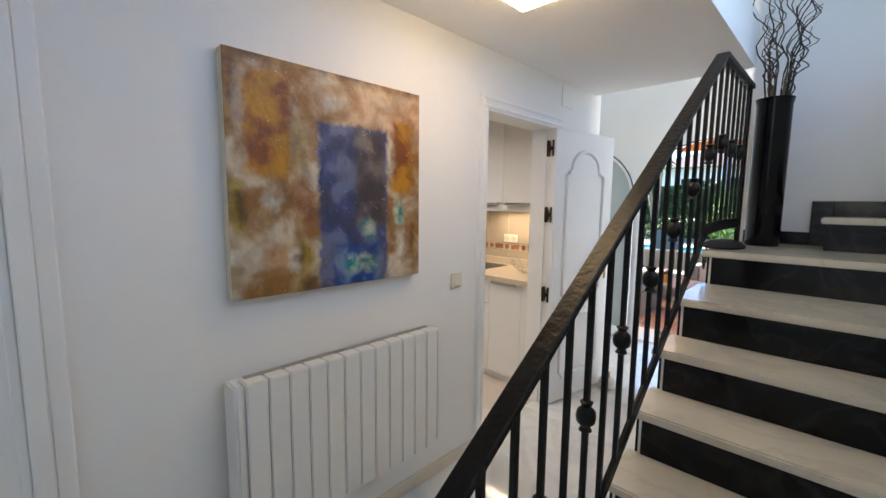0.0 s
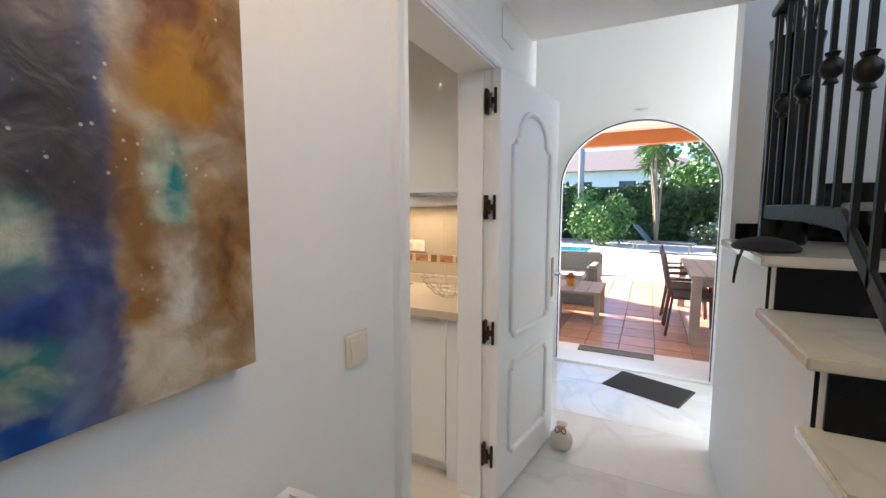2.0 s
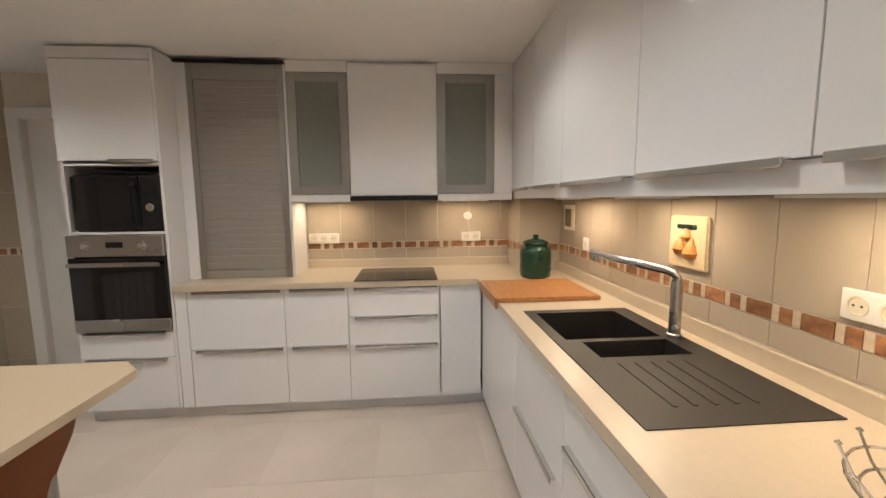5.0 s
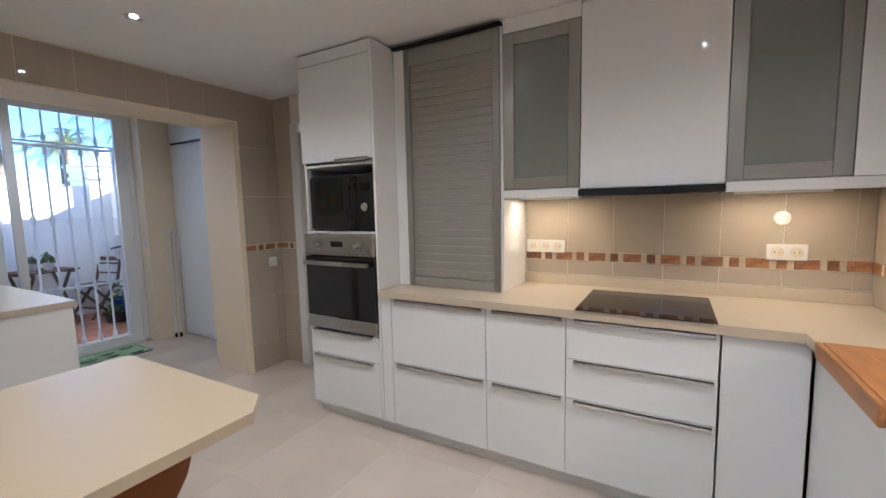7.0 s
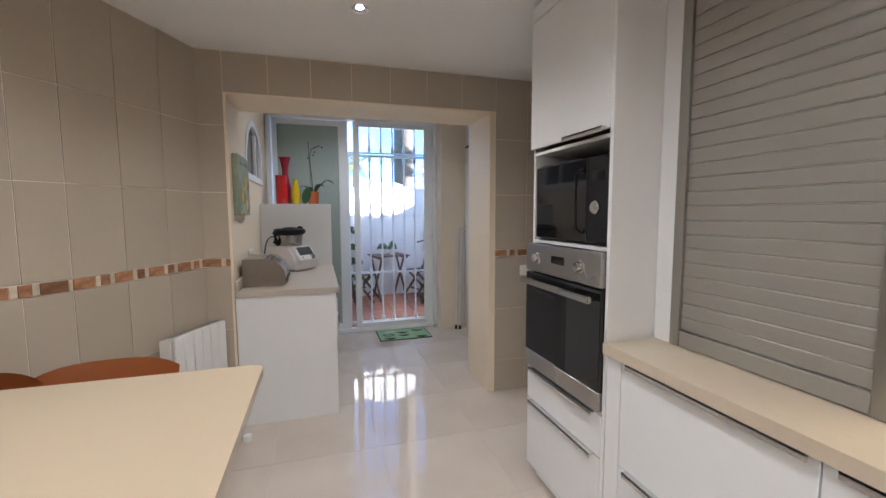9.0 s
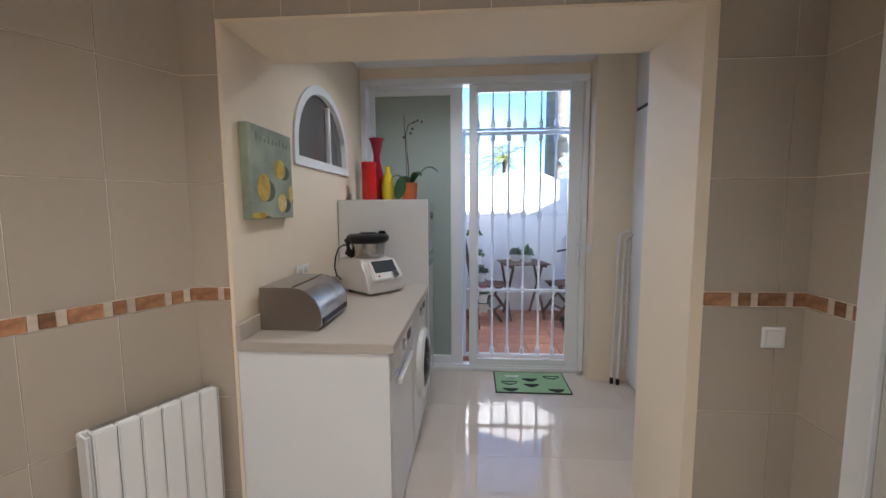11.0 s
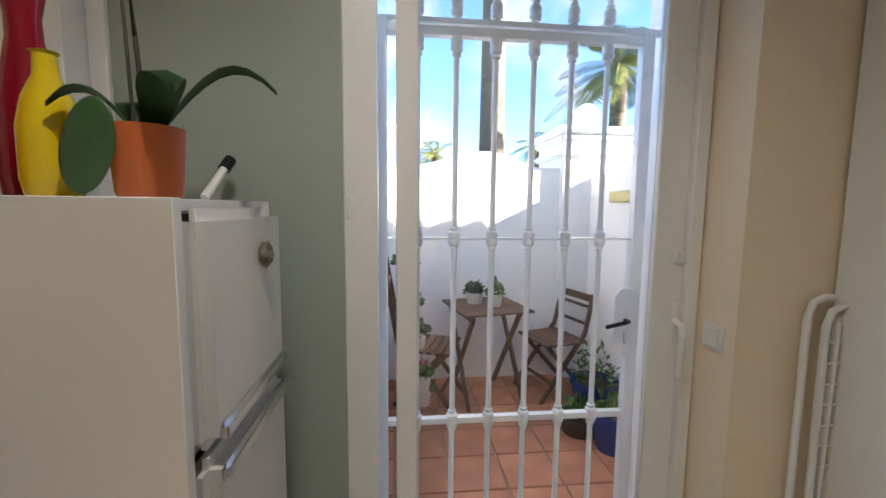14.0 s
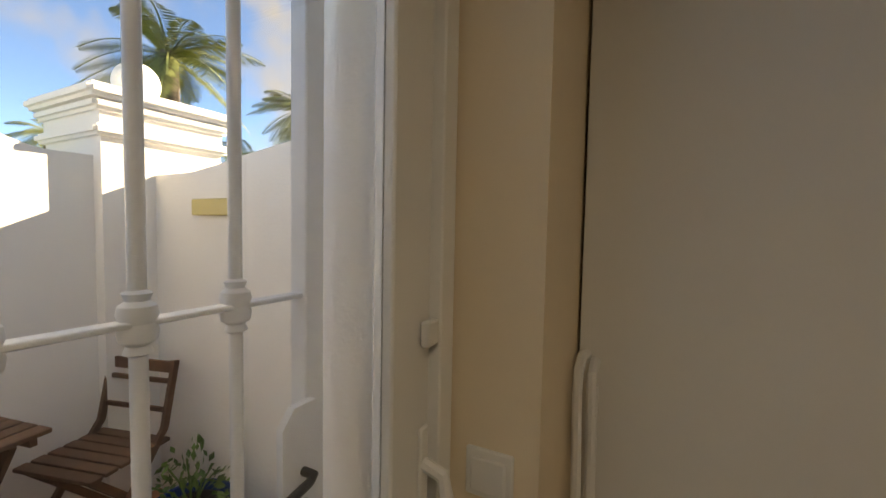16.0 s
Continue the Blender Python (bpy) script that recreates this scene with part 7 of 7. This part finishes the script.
palm("tall_palm", -5.75, -19.0, 16.0, 0.52, 2.6, 26, 3, "very tall slender fan palm with ringed trunk")
palm("date_palm", -9.3, -15.0, 6.5, 0.30, 2.6, 34, 5, "feathery date palm beyond the garden wall")
palm("date_palm", -4.2, -30.0, 5.2, 0.30, 2.0, 26, 7, "small distant palm beyond the wall")
palm("date_palm", -10.6, -27.0, 5.6, 0.30, 2.0, 26, 9, "small distant palm beyond the wall")
palm("date_palm", -15.5, -16.0, 6.6, 0.30, 2.4, 30, 11, "palm behind the side wall")
palm("date_palm", -13.0, -16.0, 3.9, 0.30, 2.0, 30, 13, "low palm behind the side wall")

# ---- terrace and garden ----
struct("floor_terrace", bx(-6, 7, 5.52, 10.4, -0.155, -0.012), MORTAR, "mortar bed of the terrace")
struct("pavement_pool", bx(-14, 16, 10.4, 22.0, -0.16, -0.03), mat("pale_stone_paving", (0.55, 0.50, 0.43), 0.8, 0, 0.08, 1.2, 0.3, 30), "pale stone paving round the pool")
struct("trim_outer_step", bx(AX0 - 0.1, AX1 + 0.1, 5.55, 5.80, -0.012, 0.015, 0.006), STUCCO, "white marble outer sill")
solo("outdoor_mat", bx(0.30, 0.98, 5.60, 5.76, 0.0155, 0.024, 0.003), mat("grey_outdoor_mat", (0.20, 0.19, 0.18), 0.95, 0, 0.1, 40, 0.4, 150), "grey mat on the outer sill", "doormat", (0.64, 5.68, 0.0155))
bm = B()
box(bm, -6, 7, 5.52, 9.5, 2.72, 2.90)
struct("ceiling_porch", bm, CEIL, "white porch ceiling")
struct("beam_porch", bx(-6, 7, 9.28, 9.5, 2.50, 2.719), mat("orange_painted_beam", (0.52, 0.19, 0.06), 0.6, 0, 0.08, 6), "orange painted porch beam")
for x in (-5.6, 6.6):
    struct("column_porch", bx(x - 0.2, x + 0.2, 9.2, 9.5, -0.012, 2.5), STUCCO)
# pool
struct("water_pool", bx(-8.5, -0.9, 12.4, 17.4, -0.03, -0.022), mat("pool_water", (0.03, 0.30, 0.42), 0.06, 0, 0.05, 2, 0.3, 8), "blue pool water")
struct("trim_pool_edge", bx(-8.8, -0.6, 12.1, 17.7, -0.031, -0.024), mat("pool_coping", (0.66, 0.62, 0.55), 0.7, 0, 0.05, 3), "pool coping")
WOODT = mat("grey_brown_garden_wood", (0.40, 0.335, 0.27), 0.6, 0, 0.12, 8, 0.1, 60, each=0.1)
WICK = mat("grey_wicker", (0.22, 0.22, 0.21), 0.8, 0, 0.15, 30, 0.4, 90)
CUSH = mat("grey_cushion", (0.30, 0.30, 0.30), 0.9, 0, 0.08, 20, 0.2, 120)
# dining table with chairs
t = thing("garden_dining_table", "long weathered garden dining table on square legs", "table", (1.8, 7.3, -0.01))
for k in range(7):
    part("plank", bx(1.29 + k * 0.143, 1.29 + k * 0.143 + 0.138, 6.25, 8.35, 0.70, 0.735, 0.003), WOODT, t)
part("apron", bx(1.33, 2.25, 6.31, 8.29, 0.62, 0.70), WOODT, t)
for x in (1.35, 2.22):
    for y in (6.34, 8.26):
        part("leg", bx(x - 0.045, x + 0.045, y - 0.045, y + 0.045, -0.012, 0.70, 0.004), WOODT, t)
CHB = mat("brown_textile_weave", (0.16, 0.10, 0.075), 0.8, 0, 0.12, 40)


def garden_chair(x, y, rz):
    """A stacking armchair that looks along its own +y."""
    t = thing("garden_chair", "brown metal garden chair with slatted back", "chair", (x, y, -0.012), "chairs at the garden table")
    m = Matrix.Translation((x, y, -0.012)) @ Matrix.Rotation(radians(rz), 4, "Z")
    part("seat", box(B(), -0.23, 0.23, -0.22, 0.22, 0.42, 0.45, 0.008, 2, m), CHB, t)
    for s in (-1, 1):
        part("back_post", tube(B(), [m @ Vector((s * 0.22, -0.26, 0)), m @ Vector((s * 0.22, -0.21, 0.43)), m @ Vector((s * 0.22, -0.30, 0.90))], 0.014, 8), CHB, t)
        part("front_leg", tube(B(), [m @ Vector((s * 0.23, 0.24, 0)), m @ Vector((s * 0.23, 0.20, 0.62)), m @ Vector((s * 0.23, 0.10, 0.65)), m @ Vector((s * 0.23, -0.24, 0.64))], 0.014, 8), CHB, t)
    for k in range(6):
        part("back_slat", stick(B(), m @ Vector((-0.19 + k * 0.076, -0.225, 0.48)), m @ Vector((-0.19 + k * 0.076, -0.30, 0.88)), 0.05, 0.008), CHB, t)
    part("top_rail", box(B(), -0.22, 0.22, -0.312, -0.288, 0.87, 0.91, 0.004, 1, m), CHB, t)
    return t


g0 = garden_chair(0, 0, 0)
g0.matrix_world = pose(1.36, 6.78, 0, 0, 0, -90)
for x, y, r in ((1.34, 7.30, -88), (1.36, 7.82, -92), (2.30, 6.8, 90), (2.30, 7.6, 90)):
    copy_thing(g0, pose(x, y, 0, 0, 0, r))
potted("table_flower_pot", "white flowers in a yellow pot on the garden table", (1.72, 7.35, 0.735), 0.085, 0.15, YEL, GREENL, 160, (0.13, 0.13, 0.13), 51, PLASTICW, 0.05)
# lounge corner
t = thing("garden_sofa", "grey wicker garden sofa with grey cushions", "sofa", (-0.6, 7.9, -0.01))
part("base", bx(-1.5, 0.25, 7.65, 8.45, -0.012, 0.30, 0.02, 2), WICK, t)
part("backrest", bx(-1.5, 0.25, 8.30, 8.45, 0.30, 0.72, 0.03, 3), WICK, t)
part("armrest", bx(0.10, 0.25, 7.65, 8.30, 0.30, 0.58, 0.03, 3), WICK, t)
for x in (-1.45, -0.68):
    part("seat_cushion", bx(x, x + 0.75, 7.66, 8.29, 0.30, 0.43, 0.03, 3), CUSH, t)
t = thing("garden_armchair", "grey wicker armchair in the lounge corner", "armchair", (-0.55, 6.55, -0.01))
part("base", bx(-0.95, -0.10, 6.15, 6.95, -0.012, 0.32, 0.02, 2), WICK, t)
part("seat_cushion", bx(-0.90, -0.12, 6.20, 6.90, 0.32, 0.44, 0.03, 3), CUSH, t)
t = thing("coffee_table", "low slatted grey-brown coffee table", "table", (0.05, 7.0, -0.01))
for k in range(5):
    part("plank", bx(-0.42 + k * 0.165, -0.42 + k * 0.165 + 0.158, 6.62, 7.40, 0.37, 0.405, 0.003), WOODT, t)
for x in (-0.37, 0.36):
    for y in (6.67, 7.35):
        part("leg", bx(x - 0.03, x + 0.03, y - 0.03, y + 0.03, -0.012, 0.37, 0.003), WOODT, t)
potted("cactus_pot", "small orange pot with a dry plant on the coffee table", (0.0, 6.95, 0.405), 0.06, 0.11, mat("ochre_pot", (0.50, 0.22, 0.03), 0.4, 0, 0.08, 8), mat("reddish_plant", (0.30, 0.10, 0.05), 0.7, 0, 0.2, 20), 120, (0.06, 0.06, 0.08), 55, None, 0.03)


def lounger(x, y, rz):
    t = thing("sun_lounger", "low sun lounger with raised back by the pool", "sun lounger", (x, y, -0.03), "loungers by the pool")
    m = Matrix.Translation((x, y, -0.03)) @ Matrix.Rotation(radians(rz), 4, "Z")
    part("frame", box(B(), -0.32, 0.32, -0.95, 0.95, 0.28, 0.33, 0.01, 1, m), mat("dark_lounger_frame", (0.06, 0.065, 0.07), 0.5, 0, 0.05, 6), t)
    part("back", box(B(), -0.31, 0.31, -0.02, 0.02, 0, 0.72, 0.01, 1, m @ Matrix.Translation((0, 0.35, 0.34)) @ Matrix.Rotation(radians(-40), 4, "X")), mat("teal_sling", (0.05, 0.10, 0.11), 0.7, 0, 0.08, 20), t)
    for sx in (-0.28, 0.28):
        for sy in (-0.8, 0.8):
            part("leg", box(B(), sx - 0.02, sx + 0.02, sy - 0.02, sy + 0.02, 0, 0.29, 0, 1, m), GREYMET, t)
    return t


lounger(1.3, 16.6, 80)
lounger(4.2, 15.4, 60)
lounger(-1.1, 10.9, 20)
# hedge and shrubs
g = np.random.RandomState(8)
n = 26000
p = np.stack([g.uniform(-24, 28, n), 23.0 + g.uniform(-0.7, 0.25, n), g.uniform(-0.1, 2.5, n)], 1)
p[:, 2] += 0.15 * np.sin(p[:, 0] * 1.7) * (p[:, 2] / 2.5)
hd = tagged(new("hedge"), "tall dense clipped dark green hedge closing the garden", "hedge", "", "stuff")
o = new("leaves", leaves_mesh("leaves", p, 0.26, GREEND, 8))
o.parent = hd
part("core", bx(-24, 28, 22.75, 23.6, -0.2, 2.42), GREEND, hd)


def bush(name, label, x, y, r, h, n, seed, material, size=0.2):
    t = thing(name, label, "shrub", (x, y, -0.1))
    q = np.random.RandomState(seed)
    c = q.normal(size=(9, 3)) * np.array([r * 0.45, r * 0.45, h * 0.2]) + np.array([0, 0, h * 0.5])
    pts = []
    for k in range(n):
        d = q.normal(size=3)
        d /= np.linalg.norm(d)
        pts.append(c[q.randint(9)] + d * np.array([r * 0.5, r * 0.5, h * 0.36]) * q.uniform(0.6, 1))
    pts = np.array(pts)
    pts[:, 2] = np.maximum(pts[:, 2], 0.05)
    o = new("leaves", leaves_mesh("leaves", pts, size, material, seed))
    o.parent = t
    for k in range(4):
        part("branch", tube(B(), [(x, y, -0.15), (x + c[k][0] * 0.6, y + c[k][1] * 0.6, c[k][2] * 0.6), (x + c[k][0], y + c[k][1], c[k][2])], 0.03, 6, False, 0.012), BARK2, t)
    return t


bush("garden_shrub", "rounded bright green shrub by the lawn", -0.9, 19.6, 1.15, 2.2, 3600, 61, GREENL, 0.17)
bush("garden_shrub", "low dark shrub below the hedge", -3.6, 20.5, 1.1, 1.2, 1800, 62, GREEND, 0.17)
bush("garden_shrub", "loose grey-green shrub beside the hedge", 5.4, 19.8, 1.5, 2.3, 3600, 63, GREYG, 0.18)
bush("garden_shrub", "tall leafy shrub at the garden edge", 8.6, 20.0, 1.8, 3.2, 3600, 64, GREENL, 0.18)
bush("garden_shrub", "low pale shrub at the lawn edge", 3.4, 20.6, 0.9, 1.0, 1200, 65, GREYG, 0.16)


def yucca(x, y, h, seed, arms):
    """A branching yucca: bare stems that end in rosettes of stiff blades."""
    t = thing("yucca_tree", "branching yucca tree with spiky green rosettes", "tree", (x, y, -0.1))
    q = random.Random(seed)
    V, F = [], []
    for k in range(arms):
        az = q.uniform(0, 6.28)
        e = Vector((x + math.cos(az) * q.uniform(0.3, 1.1), y + math.sin(az) * 0.8, h * q.uniform(0.8, 1.0)))
        part("stem", tube(B(), [(x, y, -0.15), ((x + e.x) / 2 - 0.1 * math.cos(az), (y + e.y) / 2, e.z * 0.45), tuple(e)], 0.065, 7, False, 0.04), BARK2, t)
        for j in range(90):
            d = Vector((q.gauss(0, 1), q.gauss(0, 1), q.gauss(0.35, 0.8))).normalized()
            s = d.cross(Vector((0, 0, 1))).normalized()
            L = q.uniform(0.6, 0.95)
            i0 = len(V)
            V += [e + d * 0.05, e + d * L * 0.5 + s * 0.04, e + d * L - Vector((0, 0, 0.12 * L)), e + d * L * 0.5 - s * 0.04]
            F.append((i0, i0 + 1, i0 + 2, i0 + 3))
    off = base_of(t)
    me = bpy.data.meshes.new("crown")
    me.from_pydata([tuple(v - off) for v in V], [], F)
    me.materials.append(GREENL)
    o = new("crown", me)
    o.parent = t


yucca(1.2, 21.0, 4.2, 71, 6)
yucca(4.0, 20.8, 4.4, 72, 7)
yucca(-4.6, 21.4, 4.0, 73, 4)
for k, (x, y, h) in enumerate(((6.5, 27, 5.6), (10.5, 26, 6.5), (3.0, 30, 5.2), (-12, 28, 5.0))):
    bush("background_tree", "leafy tree behind the hedge", x, y, 2.6, h, 3000, 80 + k, GREENL, 0.34)
# neighbouring house
t = thing("neighbour_house", "white neighbouring villa with a low grey-brown hipped roof", "house", (-2.0, 44, -0.16))
part("wall", bx(-11.0, 5.0, 40.0, 50.0, -0.2, 4.6), STUCCO, t)
bm = B()
q = [bm.verts.new(v) for v in ((-11.8, 39.2, 4.6), (5.8, 39.2, 4.6), (5.8, 50.8, 4.6), (-11.8, 50.8, 4.6), (-6.0, 45, 7.0), (0.0, 45, 7.0))]
for f in ((0, 1, 5, 4), (1, 2, 5), (2, 3, 4, 5), (3, 0, 4), (3, 2, 1, 0)):
    bm.faces.new([q[i] for i in f])
part("roof", bm, mat("grey_brown_roof_tiles", (0.22, 0.17, 0.16), 0.85, 0, 0.15, 4, 0.5, 12), t, smooth=None)
part("chimney", bx(1.0, 1.7, 43, 43.7, 5.5, 7.9), STUCCO, t)
for x in (-8.5, -5.0, -1.5, 2.0):
    w = part("window", bx(x, x + 1.3, 39.95, 40.02, 2.2, 3.7), BLACKGLASS, t)
    part("frame", bx(x - 0.08, x + 1.38, 39.97, 40.01, 2.12, 3.78), PVC, w)
solo("garden_pole", cyl(B(), (-2.05, 22.0, -0.15), (-2.05, 22.0, 4.4), 0.13), mat("grey_post", (0.25, 0.26, 0.29), 0.7, 0, 0.1, 5), "slim grey post in the garden", "post", (-2.05, 22.0, -0.15))

# ---- tiles, one by one ----
PIECES = {}


def piece_mesh(w, h2, thick, edge, material):
    """A tile lying in its own x-y plane, front towards +z, with eased edges."""
    key = (round(w, 4), round(h2, 4), thick, material.name)
    if key not in PIECES:
        a, b = w / 2, h2 / 2
        v = [(s * a, t_ * b, 0) for s, t_ in ((-1, -1), (1, -1), (1, 1), (-1, 1))]
        v += [(s * a, t_ * b, thick - edge) for s, t_ in ((-1, -1), (1, -1), (1, 1), (-1, 1))]
        v += [(s * (a - edge), t_ * (b - edge), thick) for s, t_ in ((-1, -1), (1, -1), (1, 1), (-1, 1))]
        f = [(8, 9, 10, 11)]
        for k in range(4):
            k2 = (k + 1) % 4
            f += [(k, k2, 4 + k2, 4 + k), (4 + k, 4 + k2, 8 + k2, 8 + k)]
        me = bpy.data.meshes.new("tile")
        me.from_pydata(v, [], f)
        me.materials.append(material)
        PIECES[key] = me
    return PIECES[key]


def lay(parent, origin, u, v, cells, material, thick=0.003, gap=0.003, edge=0.0006, name="tile"):
    """Tiles at cells (u0, u1, v0, v1) of a plane spanned by u and v from origin."""
    u, v, o = Vector(u).normalized(), Vector(v).normalized(), Vector(origin)
    w = u.cross(v)
    rot = Matrix((u, v, w)).transposed().to_4x4()
    for u0, u1, v0, v1 in cells:
        if u1 - u0 < 0.015 or v1 - v0 < 0.008:
            continue
        ob = new(name, piece_mesh(u1 - u0 - gap, v1 - v0 - gap, thick, edge, material))
        ob.matrix_world = Matrix.Translation(o + u * (u0 + u1) / 2 + v * (v0 + v1) / 2) @ rot
        ob.parent = parent


ROWS_Z = (0.0, 0.244, 0.650, 1.050)
ROWS_UP = (1.104, 1.512, 1.918, KC - 0.004)


def courses(u0, u1, z0=0.0, z1=9.0, w=0.256):
    out = []
    n = max(1, math.ceil((u1 - u0) / w - 0.2))
    for k in range(n):
        a, b = u0 + k * w, min(u1, u0 + (k + 1) * w)
        if k == n - 1:
            b = u1
        for r in (ROWS_Z, ROWS_UP):
            for c, d in zip(r, r[1:]):
                c2, d2 = max(c, z0), min(d, z1)
                if d2 - c2 > 0.03:
                    out.append((a, b, c2, d2))
    return out


def band_cells(u0, u1):
    """The border: long dark pieces between small pale ones."""
    dark, pale = [], []
    x, k = u0, 0
    while x < u1 - 0.01:
        w = (0.095, 0.026, 0.042, 0.026)[k % 4]
        e = min(u1, x + w)
        (dark if k % 2 == 0 else pale).append((x, e, 1.052, 1.102))
        x, k = e, k + 1
    return dark, pale


def tiled(parent, origin, u, spans, band=None):
    for s in spans:
        lay(parent, origin, u, (0, 0, 1), courses(*s), TILE)
    for a, b in band or []:
        d, p_ = band_cells(a, b)
        lay(parent, origin, u, (0, 0, 1), d, BAND, 0.005, 0.002, 0.001)
        lay(parent, origin, u, (0, 0, 1), p_, BANDPALE, 0.005, 0.002, 0.001)


obs = bpy.data.objects
# wall with the wide opening: u runs along -x so that the tiles look along +y
tiled(obs["wall_opening"], (-0.70, -0.30, 0), (-1, 0, 0), [(0.0, 0.146), (0.146, 1.945, 2.115), (1.945, 2.30)], [(0.0, 0.146), (1.945, 2.30)])
d1, d2 = (P1 - P0), (P2 - P1)
tiled(obs["wall_slant"], P1, -d1, [(0, d1.length)], [(0, d1.length)])
tiled(obs["wall_slant"], P2, -d2, [(0, d2.length)], [(0, d2.length)])
tiled(obs["wall_hall_west"], (KX, DY0 - 0.075, 0), (0, -1, 0), [(0, DY0 - 0.075 - P2.y)], [(0, DY0 - 0.075 - P2.y)])
tiled(obs["wall_kitchen_west"], (-3.0, -0.30, 0), (0, 1, 0), [(0, 0.21)], [(0, 0.21)])
tiled(obs["wall_hob"], (-3.0, 2.0, 0), (0, 1, 0), [(0.0, 1.6, 0.967, 1.43)], [(0, 1.6)])
tiled(obs["wall_sink"], (-2.635, 3.905, 0), (1, 0, 0), [(0.0, 2.70, 0.967, 1.44)], [(0, 2.70)])
tiled(obs["column_corner"], (-2.997, 3.60, 0), (1, 0, 0), [], [(0, 0.355)])
tiled(obs["column_corner"], (-2.64, 3.603, 0), (0, 1, 0), [], [(0, 0.298)])
# casing of the side door in the kitchen's west wall
bm = B()
for y0, y1 in ((-0.085, 0.0), (0.55, 0.60)):
    box(bm, -3.0, -2.978, y0, y1, 0, 2.12, 0.004)
box(bm, -3.0, -2.978, 0.0, 0.55, 2.04, 2.12, 0.004)
struct("trim_side_door", bm, WOODWHITE, "white door casing")
struct("door_side", bx(-3.09, -3.05, 0.0, 0.55, 0.01, 2.04), WOODWHITE, "white side door")
t = thing("light_switch", "white rocker switch on the tiles", "switch", (-2.9, -0.29, 1.0))
part("plate", bx(-2.93, -2.85, -0.294, -0.284, 0.90, 0.98, 0.003), PLASTICW, t)
part("rocker", bx(-2.92, -2.86, -0.285, -0.279, 0.91, 0.97, 0.002), PLASTICW, t)


def floor_field(parent, x0, x1, y0, y1, s, material, z, thick, gap, skip=None, name="tile", ox=0.0, oy=0.0, edge=0.0012):
    cells = []
    i0, j0 = math.floor((x0 - ox) / s), math.floor((y0 - oy) / s)
    i = i0
    while ox + i * s < x1:
        j = j0
        while oy + j * s < y1:
            a, b, c, d = max(x0, ox + i * s), min(x1, ox + (i + 1) * s), max(y0, oy + j * s), min(y1, oy + (j + 1) * s)
            if not (skip and skip((a + b) / 2, (c + d) / 2)):
                cells.append((a, b, c, d))
            j += 1
        i += 1
    lay(parent, (0, 0, z), (1, 0, 0), (0, 1, 0), cells, material, thick, gap, edge, name)


floor_field(obs["floor_kitchen"], -3.7, 0.16, -2.32, 3.95, 0.60, KFLOOR, -0.0016, 0.0016, 0.0012, None, "tile", 0.1, 0.2, 0.0006)
floor_field(obs["floor_hall"], 0.16, 3.4, -1.2, 5.26, 0.60, HFLOOR, -0.0016, 0.0016, 0.0012, None, "tile", 0.24, 0.1, 0.0006)
floor_field(obs["floor_passage"], -1.25, 0.16, 4.05, 5.26, 0.60, HFLOOR, -0.0016, 0.0016, 0.0012, None, "tile", 0.24, 0.1, 0.0006)
floor_field(obs["floor_patio"], -3.36, -1.62, -4.40, -2.62, 0.30, TERRA, -0.012, 0.012, 0.012, None, "tile", 0.05, 0.02, 0.003)
floor_field(obs["floor_patio"], -2.74, -0.88, -2.62, -2.37, 0.30, TERRA, -0.012, 0.012, 0.012, None, "tile", 0.05, 0.02, 0.003)
floor_field(obs["floor_terrace"], -2.2, 4.4, 5.80, 10.4, 0.33, TERRACE, -0.014, 0.012, 0.010, None, "tile", 0.0, 0.1, 0.003)
